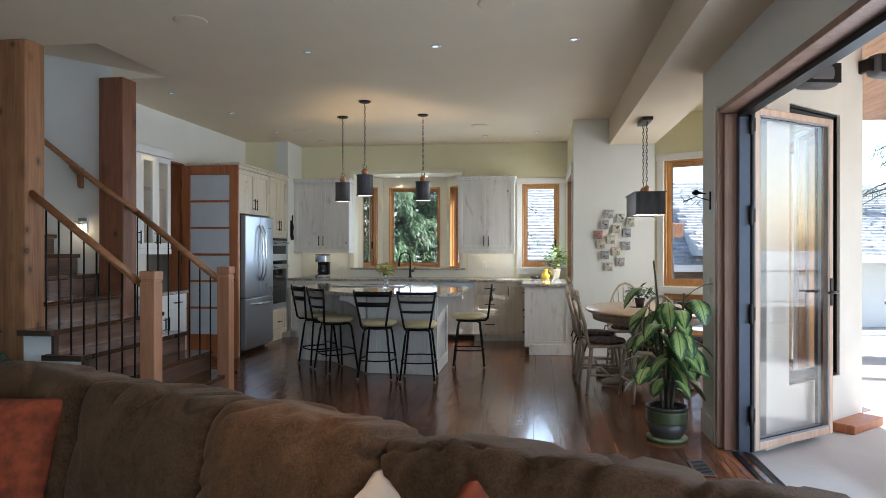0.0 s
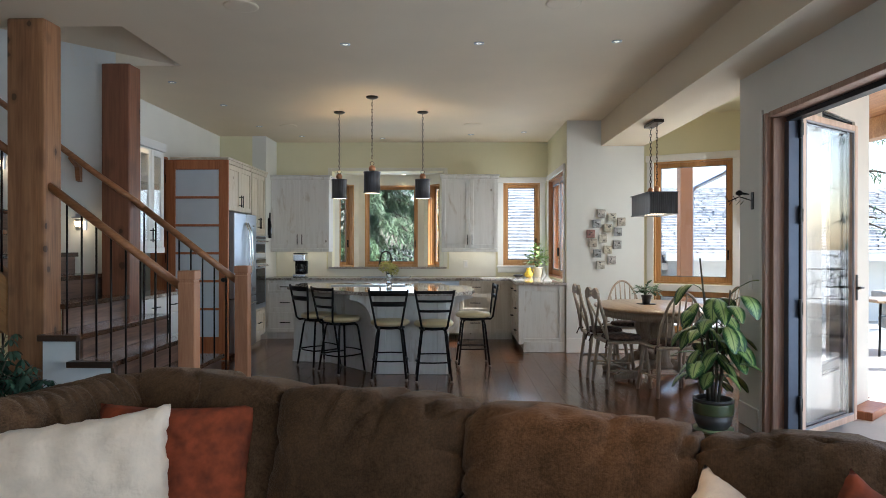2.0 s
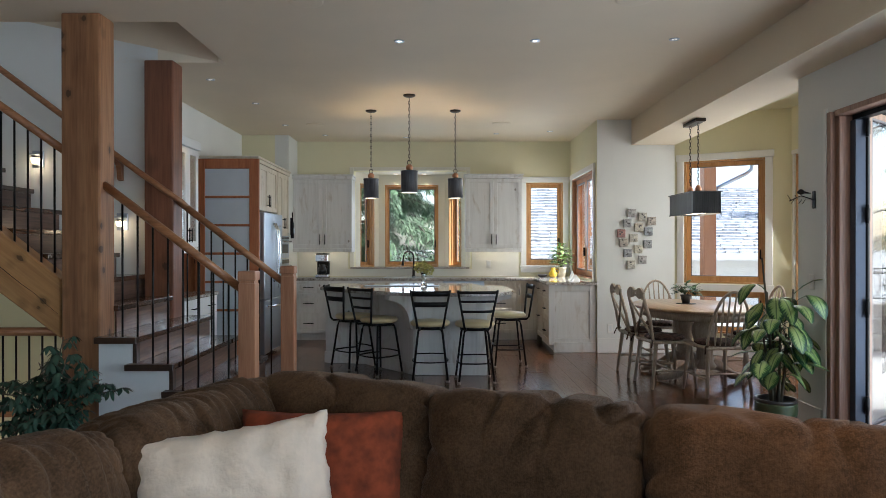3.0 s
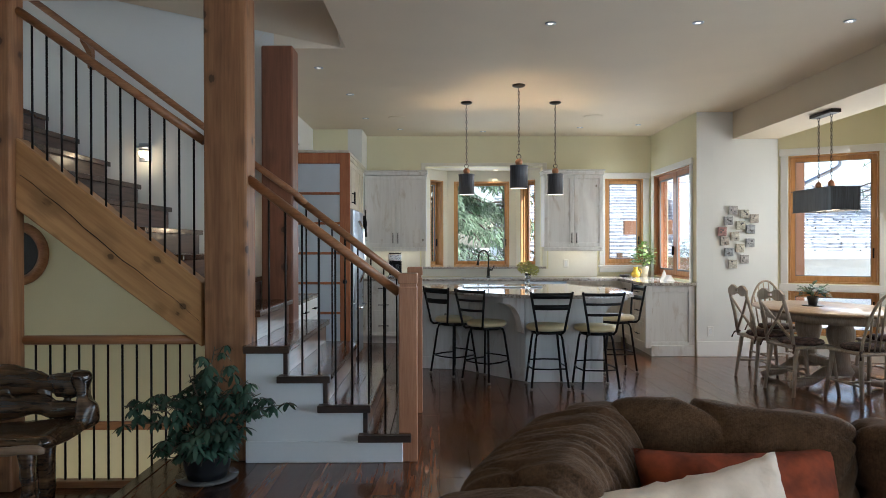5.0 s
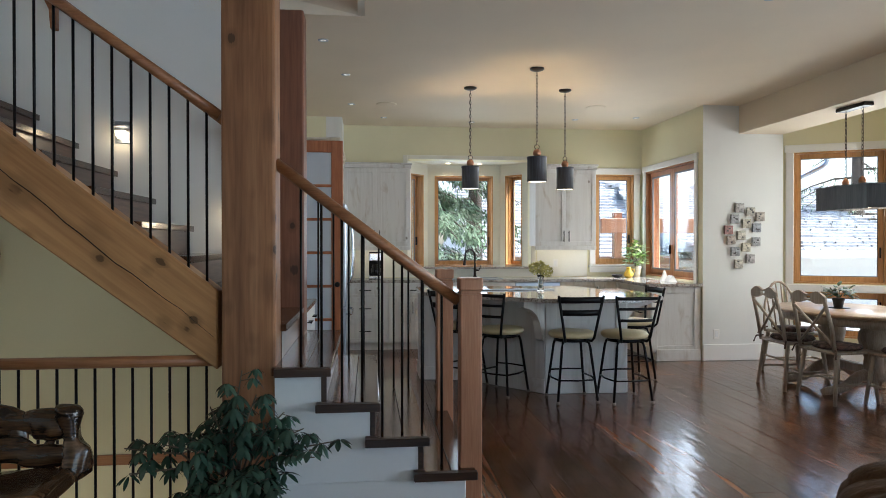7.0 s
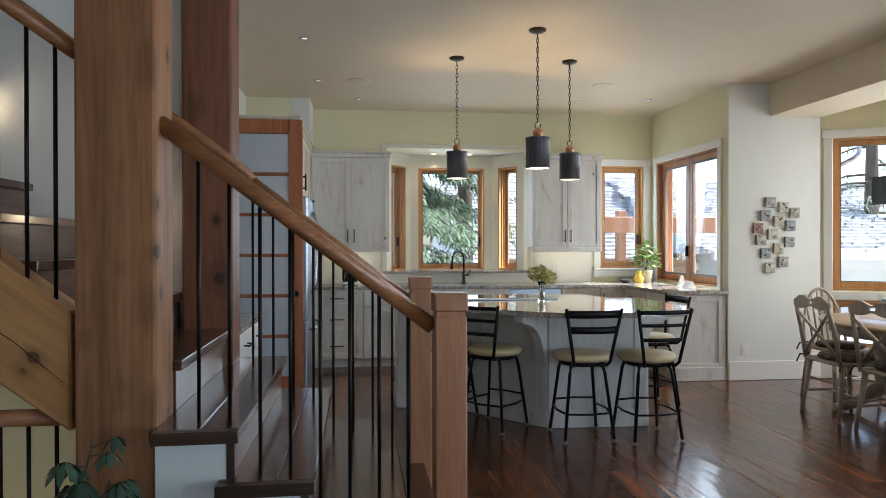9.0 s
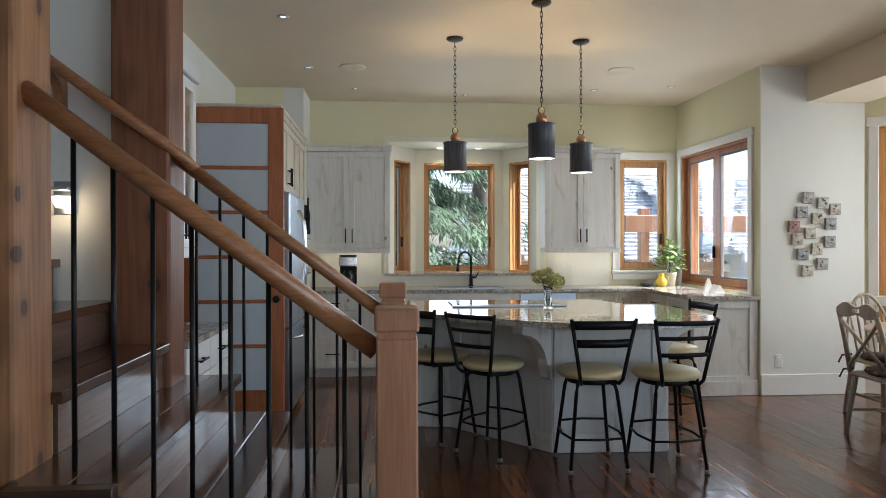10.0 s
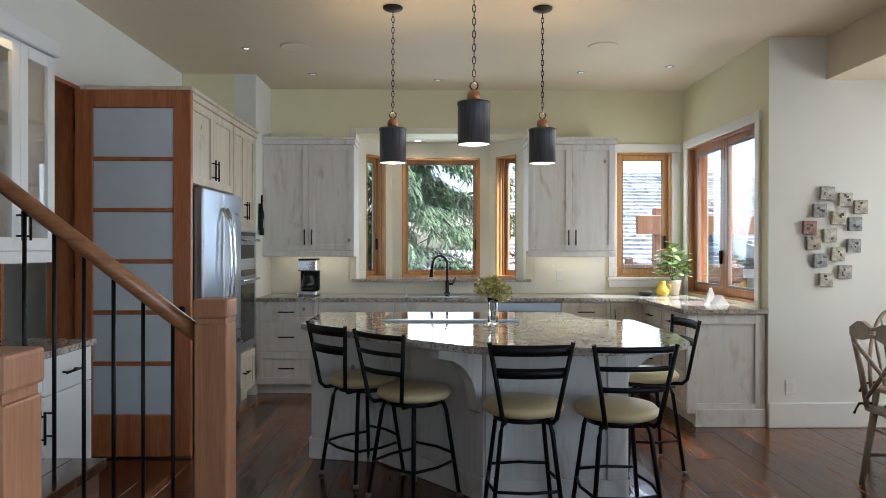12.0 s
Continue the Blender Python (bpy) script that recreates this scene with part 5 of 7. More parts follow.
def pendant(x, y):
    t = thing("pendant_lamp", "aged metal drum pendant lamp on a chain over the island", "pendant lamp", (x, y, 0), group="pendants over the island")
    bm = B()
    lathe(bm, [(0.066, CEIL - 0.001), (0.066, CEIL - 0.012), (0.05, CEIL - 0.022), (0.012, CEIL - 0.030)][::-1], n=24)
    part("canopy", bm, M_BRONZE, t)
    bm = B()
    chain(bm, 0, 0, 2.27, CEIL - 0.03)
    part("chain", bm, M_BRONZE, t)
    bm = B()
    tube(bm, [(0.022 * math.cos(a), 0, 2.254 + 0.022 * math.sin(a)) for a in steps(0, math.tau, 17)], 0.004, 6, False)
    part("ring", bm, M_BRONZE, t)
    bm = B()
    lathe(bm, [(0.010, 2.160), (0.026, 2.167), (0.035, 2.182), (0.038, 2.197), (0.035, 2.212), (0.026, 2.226), (0.010, 2.234)], n=18)
    part("finial", bm, M_COPPER, t, "copper ball finial")
    bm = B()
    lathe(bm, [(0.088, 1.932), (0.0925, 1.932), (0.0925, 1.945), (0.089, 1.95), (0.089, 2.145), (0.0925, 2.15), (0.0925, 2.163), (0.02, 2.168), (0.02, 2.160), (0.086, 2.155), (0.086, 1.945), (0.088, 1.932)], n=32)
    part("shade", bm, M_SHADE, t, "cylindrical aged metal shade")
    bm = B()
    lathe(bm, [(0.0, 1.934), (0.085, 1.935), (0.085, 1.942), (0.0, 1.944)], n=24)
    part("diffuser", bm, M_LINER, t, "lit pale diffuser")
    data = bpy.data.lights.new("pendant_light", "SPOT")
    data.energy, data.color, data.spot_size, data.spot_blend, data.shadow_soft_size = 3.5, (1.0, 0.76, 0.48), radians(110), 0.6, 0.06
    lo = new("pendant_light", data)
    lo.location = (x, y, 1.925)
    data = bpy.data.lights.new("pendant_uplight", "SPOT")
    data.energy, data.color, data.spot_size, data.spot_blend, data.shadow_soft_size = 3.6, (1.0, 0.68, 0.34), radians(125), 0.9, 0.05
    lo = new("pendant_uplight", data)
    lo.matrix_world = look((x, y, 2.235), (x, y, 3.2))


for p in ((-2.362, 8.28), (-1.868, 7.45), (-1.36, 8.28)):
    pendant(*p)

for bx in (-2.26, -1.80):
    bl_ = thing("bay_light", "small recessed light in the window bay ceiling", "ceiling light", (bx, 11.12, BAY_T - 0.001), group="bay lights")
    bm = B()
    lathe(bm, [(0.0, -0.004), (0.03, -0.005), (0.038, 0.0)], n=16)
    part("lamp", bm, M_LINER, bl_)
    data = bpy.data.lights.new("bay_spot", "SPOT")
    data.energy, data.color, data.spot_size, data.spot_blend, data.shadow_soft_size = 1.6, (1.0, 0.72, 0.38), radians(120), 0.7, 0.03
    lo = new("bay_spot", data)
    lo.location = (bx, 11.12, BAY_T - 0.02)

M_CANLAMP = glow("can_lamp", (1.0, 0.93, 0.82), 0.6)


def downlight(x, y):
    t = thing("recessed_light", "small recessed ceiling light with a pale trim", "ceiling light", (x, y, CEIL - 0.001), group="recessed ceiling lights")
    bm = B()
    lathe(bm, [(0.026, -0.003), (0.040, -0.004), (0.042, 0.0), (0.026, 0.0)], n=20)
    part("trim_ring", bm, M_STEEL, t)
    bm = B()
    lathe(bm, [(0.0, -0.0025), (0.018, -0.0035), (0.025, -0.0015)], n=16)
    part("lamp", bm, M_CANLAMP, t)


for p in ((-1.856, 5.55), (-0.788, 5.535), (0.296, 5.50), (-3.76, 6.78), (-3.62, 7.87), (-3.60, 9.24), (-3.21, 10.05), (-2.05, 10.25), (-0.74, 9.94), (0.0, 9.73), (-1.4, 3.3), (-0.2, 3.3), (-0.72, 1.45)):
    downlight(*p)
data = bpy.data.lights.new("sofa_downlight", "SPOT")
data.energy, data.color, data.spot_size, data.spot_blend, data.shadow_soft_size = 50, (1.0, 0.62, 0.32), radians(22), 1.0, 0.04
lo = new("sofa_downlight", data)
lo.matrix_world = look((-0.72, 1.45, CEIL - 0.01), (-0.66, 1.93, 0.6))
for p in ((-3.2, 9.2), (-0.74, 9.13), (-2.42, 4.68), (-0.26, 4.65)):
    t = thing("ceiling_speaker", "flush round ceiling speaker with a painted grille", "speaker", (p[0], p[1], CEIL - 0.001), group="ceiling speakers")
    bm = B()
    lathe(bm, [(0.0, -0.006), (0.10, -0.006), (0.115, -0.004), (0.118, 0.0)], n=28)
    part("grille", bm, M_CEIL, t)

dl = thing("dining_lamp", "rectangular aged metal dining lamp on two chains", "pendant lamp", (1.085, 7.21, 0))
bm = B()
box(bm, -0.05, -0.19, 2.615, 0.05, 0.19, 2.649, 0.004)
part("canopy", bm, M_BRONZE, dl)
for y in (-0.11, 0.11):
    bm = B()
    chain(bm, 0, y, 1.99, 2.615)
    part("chain", bm, M_BRONZE, dl)
for y in (-0.11, 0.11):
    bm = B()
    lathe(bm, [(0.008, 1.90), (0.026, 1.915), (0.034, 1.94), (0.026, 1.965), (0.006, 1.985)], (0, y, 0), 14)
    part("finial", bm, M_COPPER, dl)
bm = B()
for a in ((-0.138, -0.34, 1.685, -0.132, 0.34, 1.895), (0.132, -0.34, 1.685, 0.138, 0.34, 1.895), (-0.132, -0.34, 1.685, 0.132, -0.334, 1.895), (-0.132, 0.334, 1.685, 0.132, 0.34, 1.895), (-0.15, -0.352, 1.895, 0.15, 0.352, 1.903), (-0.145, -0.347, 1.68, -0.132, 0.347, 1.688), (0.132, -0.347, 1.68, 0.145, 0.347, 1.688)):
    box(bm, *a)
x0 = -0.13
while x0 < 0.13:
    box(bm, x0, -0.344, 1.69, x0 + 0.009, -0.340, 1.893)
    x0 += 0.0195
part("shade", bm, M_SHADE, dl, "ribbed grey metal box shade")
bm = B()
box(bm, -0.13, -0.332, 1.70, 0.13, 0.332, 1.706)
part("diffuser", bm, M_LINER, dl)
data = bpy.data.lights.new("dining_light", "AREA")
data.shape, data.size, data.size_y, data.energy, data.color = "RECTANGLE", 0.24, 0.6, 1.5, (1.0, 0.78, 0.5)
lo = new("dining_light", data)
lo.matrix_world = look((1.085, 7.21, 1.695), (1.085, 7.21, 0))

# under-cabinet lights
for cx in (-3.3, -0.75):
    data = bpy.data.lights.new("undercabinet_light", "AREA")
    data.shape, data.size, data.size_y, data.energy, data.color = "RECTANGLE", 0.6, 0.04, 0.22, (1.0, 0.80, 0.52)
    lo = new("undercabinet_light", data)
    lo.matrix_world = look((cx, 10.52, 1.33), (cx, 10.56, 0.9))

# ---------------------------------------------------------------- dining table and chairs
M_CHAIR = timber("washed_oak", (0.28, 0.22, 0.155), (0.42, 0.345, 0.26), (0.52, 0.44, 0.345), "z", 0.5, grain=1.5, spread=0.1, relief=0.1)
M_HONEY = timber("honey_oak", (0.34, 0.22, 0.12), (0.46, 0.32, 0.19), (0.55, 0.41, 0.27), "y", 0.3, grain=1.0, spread=0.05, relief=0.06, coat=0.3)
M_FLORAL = plain("floral_fabric", (0.16, 0.10, 0.08), 0.9, vary=0.9, grain=30, relief=0.3, big=26)
TX, TY, TZ = 1.10, 7.25, 0.75
tb = thing("dining_table", "oval honey oak dining table on a grey-washed double pedestal", "dining table", (TX, TY, 0.001))
bm = B()
lathe(bm, [(0.0, TZ - 0.035), (0.965, TZ - 0.035), (0.995, TZ - 0.022), (1.0, TZ - 0.010), (0.985, TZ), (0.0, TZ)], n=48, sx=0.60, sy=0.82)
part("tabletop", bm, M_HONEY, tb, "polished honey oak oval top")
bm = B()
lathe(bm, [(0.93, TZ - 0.11), (0.95, TZ - 0.036), (0.0, TZ - 0.036)], n=48, sx=0.56, sy=0.78)
part("apron", bm, M_CHAIR, tb)
for dy in (-0.28, 0.28):
    bm = B()
    lathe(bm, [(0.10, 0.14), (0.115, 0.17), (0.085, 0.22), (0.075, 0.34), (0.10, 0.42), (0.125, 0.50), (0.12, 0.56), (0.09, 0.62), (0.13, 0.66)], (0, dy, 0), 20)
    part("pedestal", bm, M_CHAIR, tb)
    for ax in (-1, 1):
        bm = B()
        tube(bm, [(0, dy, 0.20), (ax * 0.14, dy, 0.17), (ax * 0.28, dy + 0.02, 0.07), (ax * 0.40, dy + 0.04, 0.045), (ax * 0.46, dy + 0.05, 0.03)], [0.06, 0.052, 0.042, 0.038, 0.03], 10)
        part("foot", bm, M_CHAIR, tb)
bm = B()
box(bm, -0.04, -0.26, 0.18, 0.04, 0.26, 0.26, 0.01)
part("stretcher", bm, M_CHAIR, tb)


def chair_base(t, w, d, wood):
    for sx in (-1, 1):
        for sy in (-1, 1):
            bm = B()
            tube(bm, [(sx * w * 0.42, sy * d * 0.40, 0.43), (sx * w * 0.50, sy * d * 0.52, 0.0)], [0.021, 0.015], 8)
            part("leg", bm, wood, t)
    for sx in (-1, 1):
        bm = B()
        tube(bm, [(sx * w * 0.47, -d * 0.47, 0.17), (sx * w * 0.47, d * 0.47, 0.17)], 0.010, 6)
        part("stretcher", bm, wood, t)
    bm = B()
    tube(bm, [(-w * 0.47, 0, 0.17), (w * 0.47, 0, 0.17)], 0.010, 6)
    part("stretcher", bm, wood, t)
    bm = B()
    box(bm, -w / 2, -d / 2, 0.425, w / 2, d / 2, 0.452, 0.012, 2)
    part("seat", bm, wood, t)
    bm = B()
    lathe(bm, [(0.0, 0.4525), (0.9, 0.454), (1.0, 0.468), (0.93, 0.49), (0.0, 0.50)], n=20, sx=w * 0.47, sy=d * 0.46)
    part("seat_pad", bm, M_FLORAL, t, "dark floral tie-on seat pad")
    for s in (-1, 1):
        bm = B()
        tube(bm, [(s * w * 0.40, -d * 0.45, 0.475), (s * (w * 0.5 + 0.02), -d * 0.53, 0.46), (s * (w * 0.5 + 0.035), -d * 0.58, 0.40)], 0.008, 5)
        part("tie", bm, M_FLORAL, t)


def cross_chair(at, rz):
    t = thing("dining_chair", "grey-washed wooden cross-back dining chair with a floral pad", "chair", at, rz, "chairs round the dining table")
    w, d = 0.44, 0.42
    chair_base(t, w, d, M_CHAIR)
    for s in (-1, 1):
        bm = B()
        tube(bm, [(s * w * 0.45, -d * 0.48, 0.45), (s * w * 0.46, -d * 0.56, 0.66), (s * w * 0.42, -d * 0.70, 0.88)], 0.017, 8)
        part("back_post", bm, M_CHAIR, t)
        bm = B()
        tube(bm, [(-s * w * 0.44, -d * 0.50, 0.50), (0, -d * 0.58, 0.665), (s * w * 0.42, -d * 0.68, 0.83)], 0.013, 6)
        part("cross_brace", bm, M_CHAIR, t)
    bm = B()
    outer = [(x, 0.945 - 0.42 * x * x - 0.018 * math.cos(x * 28)) for x in steps(-0.20, 0.20, 13)]
    inner_ = [(x, 0.865 - 0.15 * x * x + 0.012 * math.cos(x * 28)) for x in steps(0.20, -0.20, 13)]
    y = -d * 0.70
    for i in range(12):
        a, b = outer[i], outer[i + 1]
        c, e = inner_[12 - i - 1], inner_[12 - i]
        if 5 <= i <= 6:
            m1, m2 = (a[1] * 0.72 + e[1] * 0.28), (b[1] * 0.72 + c[1] * 0.28)
            n1, n2 = (a[1] * 0.30 + e[1] * 0.70), (b[1] * 0.30 + c[1] * 0.70)
            quads = [[a, b, (b[0], m2), (a[0], m1)], [(a[0], n1), (b[0], n2), c, e]]
        else:
            quads = [[a, b, c, e]]
        for q in quads:
            prism(bm, [(p[0], y - 0.012, p[1]) for p in q], (0, 0.024, 0))
    bmesh.ops.remove_doubles(bm, verts=bm.verts[:], dist=1e-4)
    part("top_rail", bm, M_CHAIR, t, "shaped top rail with a hand slot")


def windsor_chair(at, rz):
    t = thing("dining_chair", "pale wooden hoop-back spindle chair with a floral pad", "chair", at, rz, "chairs round the dining table")
    w, d = 0.43, 0.42
    chair_base(t, w, d, M_CHAIR)

    def hoop(a):
        z = math.sin(a)
        return (-0.205 * math.cos(a), -d * 0.46 - 0.09 * z, 0.45 + 0.50 * z)

    bm = B()
    tube(bm, [hoop(a) for a in steps(0, math.pi, 19)], 0.013, 8)
    part("hoop", bm, M_CHAIR, t)
    for x in steps(-0.145, 0.145, 6):
        a = math.acos(-x / 0.205)
        e = hoop(a)
        bm = B()
        tube(bm, [(x * 0.85, -d * 0.44, 0.45), (x * 0.93, (e[1] - d * 0.44) / 2, 0.45 + (e[2] - 0.45) * 0.55), e], [0.006, 0.011, 0.006], 6)
        part("spindle", bm, M_CHAIR, t)


cross_chair((0.62, 7.42, 0.001), -90)
cross_chair((0.665, 6.86, 0.001), -84)
windsor_chair((1.02, 6.47, 0.001), 8)
windsor_chair((1.03, 8.02, 0.001), 180)
windsor_chair((1.62, 7.05, 0.001), 95)

M_LEAF = plain("houseplant_leaf", (0.045, 0.10, 0.035), 0.45, vary=0.35, grain=30, relief=0.1, big=6)
M_LEAFDARK = plain("umbrella_leaf", (0.048, 0.102, 0.068), 0.24, vary=0.6, grain=30, relief=0.1, big=5)
M_STEM = plain("plant_stem", (0.10, 0.085, 0.055), 0.7, vary=0.3)
M_SOIL = plain("potting_soil", (0.03, 0.022, 0.016), 0.95, vary=0.4, grain=80, relief=0.6)


def leaf(bm, at, heading, pitch, length, width, bend=0.5, fold=0.18, n=6):
    """A pointed leaf that leaves its stalk at a heading and bends down."""
    h, p = radians(heading), radians(pitch)
    d = Vector((math.cos(h) * math.cos(p), math.sin(h) * math.cos(p), math.sin(p)))
    side = Vector((-math.sin(h), math.cos(h), 0))
    q = Vector(at)
    rows = []
    for i in range(n + 1):
        u = i / n
        wd = width * 0.5 * math.sin(math.pi * min(1.0, u * 0.93 + 0.05)) ** 0.75
        up = side.cross(d)
        rows.append((bm.verts.new(q - side * wd + up * wd * fold), bm.verts.new(q), bm.verts.new(q + side * wd + up * wd * fold)))
        q = q + d * (length / n)
        d = (d + Vector((0, 0, -bend / n))).normalized()
    uv = bm.loops.layers.uv.verify()
    for k, (a, b) in enumerate(zip(rows, rows[1:])):
        for i in (0, 1):
            f = bm.faces.new((a[i], a[i + 1], b[i + 1], b[i]))
            f.smooth = True
            for lp, (du, dv) in zip(f.loops, ((0, 0), (0, 1), (1, 1), (1, 0))):
                lp[uv].uv = ((k + du) / n, (i + dv) / 2)


def leaf_mesh(bm, name, material):
    me = bpy.data.meshes.new(name)
    bm.to_mesh(me)
    bm.free()
    me.materials.append(material)
    return me


def small_plant(name, label, at, r, pot_h, mat_pot, leaves, size, spread, height, seed, material=None):
    rg = random.Random(seed)
    t = thing(name, label, "potted plant", at)
    bm = B()
    lathe(bm, [(r * 0.7, 0), (r * 0.85, pot_h * 0.5), (r, pot_h * 0.9), (r * 1.03, pot_h), (r * 0.9, pot_h), (r * 0.85, pot_h * 0.85), (0.0, pot_h * 0.85)], n=20)
    part("pot", bm, mat_pot, t)
    bm = B()
    for i in range(leaves):
        a = rg.uniform(0, 360)
        rr = spread * math.sqrt(rg.random())
        z = pot_h + height * rg.uniform(0.15, 1.0) * (1 - 0.4 * rr / spread)
        x, y = rr * math.cos(radians(a)) * 0.7, rr * math.sin(radians(a)) * 0.7
        leaf(bm, (x, y, z), a + rg.uniform(-50, 50), rg.uniform(-15, 45), size * rg.uniform(0.7, 1.2), size * 0.5 * rg.uniform(0.8, 1.1), 0.8, n=4)
    part("leaves", bm, material or M_LEAF, t)
    bm = B()
    for i in range(9):
        a = rg.uniform(0, math.tau)
        tube(bm, [(0, 0, pot_h * 0.8), (spread * 0.5 * math.cos(a), spread * 0.5 * math.sin(a), pot_h + height * 0.7)], 0.0025, 5)
    part("stems", bm, M_STEM, t)
    return t


M_YELLOW = plain("yellow_glaze", (0.70, 0.47, 0.05), 0.25, vary=0.08)
M_DARKPOT = plain("dark_ceramic", (0.05, 0.045, 0.042), 0.35, vary=0.2)
M_FRESH = plain("fresh_leaf", (0.24, 0.36, 0.10), 0.45, vary=0.3, big=8)
small_plant("table_plant", "small leafy plant in a dark pot on the dining table", (1.06, 7.38, TZ + 0.006), 0.055, 0.09, M_DARKPOT, 60, 0.085, 0.15, 0.14, 3)
bm = B()
lathe(bm, [(0.0, 0.0), (0.10, 0.0), (0.105, 0.004), (0.0, 0.005)], (1.06, 7.38, TZ + 0.001), 24)
solid("table_mat", bm, M_DARKPOT, "round dark mat under the table plant", "table mat")
small_plant("window_plant", "bushy light green plant in a cream pot by the corner window", (0.27, 10.42, CT + 0.001), 0.085, 0.15, plain("cream_pot", (0.62, 0.56, 0.42), 0.5), 130, 0.10, 0.19, 0.40, 5, M_FRESH)
jug = thing("yellow_jug", "small round yellow ceramic jug beside the plant", "jug", (0.13, 10.30, CT + 0.001))
bm = B()
lathe(bm, [(0.045, 0), (0.062, 0.03), (0.062, 0.06), (0.035, 0.10), (0.03, 0.13), (0.036, 0.145)], n=20)
part("body", bm, M_YELLOW, jug)
bm = B()
tube(bm, [(0.03, 0, 0.12), (0.075, 0, 0.11), (0.08, 0, 0.07), (0.055, 0, 0.04)], 0.008, 6)
part("handle", bm, M_YELLOW, jug)
bo = thing("black_bowl", "low black bowl on the worktop", "bowl", (-0.02, 10.34, CT + 0.001))
bm = B()
lathe(bm, [(0.035, 0), (0.07, 0.02), (0.075, 0.04), (0.068, 0.04), (0.0, 0.012)], n=20)
part("bowl", bm, M_DARKPOT, bo)
wp = thing("window_card", "white folded cards standing in sunlight on the worktop", "card", (0.22, 9.25, CT + 0.001))
bm = B()
prism(bm, [(0, 0, 0), (0.05, 0, 0.075), (0.055, 0, 0.075), (0.11, 0, 0)], (0, 0.13, 0))
part("card", bm, M_TRIM, wp)
bm = B()
prism(bm, [(-0.02, 0.17, 0), (0.03, 0.17, 0.13), (0.035, 0.17, 0.13), (0.08, 0.17, 0)], (0, 0.04, 0))
part("card", bm, M_TRIM, wp)

# vase of hydrangea on the island
va = thing("flower_vase", "clear glass vase with pale green hydrangea", "vase", (-1.725, 7.87, CT + 0.001))
bm = B()
lathe(bm, [(0.03, 0), (0.034, 0.01), (0.026, 0.06), (0.03, 0.13), (0.036, 0.16), (0.033, 0.16), (0.027, 0.13), (0.023, 0.06), (0.028, 0.014), (0.0, 0.012)], n=20)
part("vase", bm, M_VASE, va)
M_HYD = plain("hydrangea", (0.62, 0.60, 0.20), 0.7, vary=0.45, grain=60, big=24)
rg = random.Random(8)
for cx, cy, cz, rr in ((-0.055, 0.0, 0.225, 0.062), (0.05, -0.015, 0.195, 0.064), (0.0, 0.03, 0.235, 0.058)):
    bm = B()
    for i in range(210):
        v = Vector((rg.gauss(0, 1), rg.gauss(0, 1), rg.gauss(0, 1))).normalized()
        leaf(bm, Vector((cx, cy, cz)) + v * rr * 0.85, math.degrees(math.atan2(v.y, v.x)) + rg.uniform(-60, 60), rg.uniform(-40, 60), 0.024, 0.022, 0.4, n=2)
    part("flower_head", bm, M_HYD, va)
bm = B()
for x in (-0.04, 0.0, 0.04):
    tube(bm, [(x * 0.2, 0, 0.02), (x * 0.4, 0, 0.13), (x, 0, 0.20)], 0.003, 5)
part("stems", bm, M_LEAF, va)

cm = thing("coffee_maker", "steel and black drip coffee maker under the upper cabinet", "coffee maker", (-3.31, 10.42, CT + 0.001))
bm = B()
box(bm, -0.095, -0.12, 0.0, 0.095, 0.11, 0.045, 0.012, 2)
part("base", bm, M_CHROME, cm, "polished steel base")
bm = B()
box(bm, -0.09, 0.02, 0.045, 0.09, 0.11, 0.25, 0.01, 2)
part("tank", bm, M_BLACK, cm)
bm = B()
box(bm, -0.095, -0.11, 0.235, 0.095, 0.11, 0.345, 0.014, 2)
part("brew_head", bm, M_CHROME, cm, "polished steel brew head")
bm = B()
box(bm, -0.09, -0.105, 0.346, 0.09, 0.105, 0.358, 0.005)
part("lid", bm, M_BLACK, cm)
bm = B()
lathe(bm, [(0.055, 0.047), (0.068, 0.07), (0.066, 0.13), (0.045, 0.18), (0.047, 0.20), (0.0, 0.20)], (0, -0.045, 0), 18)
ca = part("carafe", bm, M_DARKGLASS, cm, "dark glass carafe")
bm = B()
tube(bm, [(0.05, -0.06, 0.18), (0.085, -0.09, 0.16), (0.085, -0.09, 0.09), (0.06, -0.07, 0.08)], 0.009, 6)
part("handle", bm, M_BLACK, ca)

# sockets, small tiles, hook
for at, rz in (((0.625, YA - 0.0045, 0.31), 0), ((-0.80, YB - 0.001, 1.09), 0), ((XO - 0.001, 5.25, 1.09), -90)):
    o = thing("wall_socket", "white plastic wall plate", "socket", at, rz, "wall plates")
    bm = B()
    box(bm, -0.036, -0.007, -0.058, 0.036, 0, 0.058, 0.003)
    part("plate", bm, M_TRIM, o)
    bm = B()
    box(bm, -0.017, -0.010, -0.035, 0.017, -0.0075, 0.035, 0.002)
    part("insert", bm, M_CABWHITE, o)
TILES = [(0.898, 1.783), (1.037, 1.736), (1.154, 1.68), (0.842, 1.653), (0.985, 1.598), (1.111, 1.55), (0.764, 1.524), (0.92, 1.464), (0.795, 1.408), (1.103, 1.387), (0.981, 1.322), (0.847, 1.274), (1.034, 1.188), (0.891, 1.128)]
TONES = [(0.48, 0.46, 0.44), (0.60, 0.57, 0.48), (0.52, 0.47, 0.40), (0.42, 0.42, 0.42), (0.62, 0.58, 0.46), (0.38, 0.40, 0.42), (0.40, 0.22, 0.20)]
rg = random.Random(2)
tile_mats = [plain("wall_tile", c, 0.6, vary=0.45, grain=45, relief=0.3, big=24) for c in TONES]
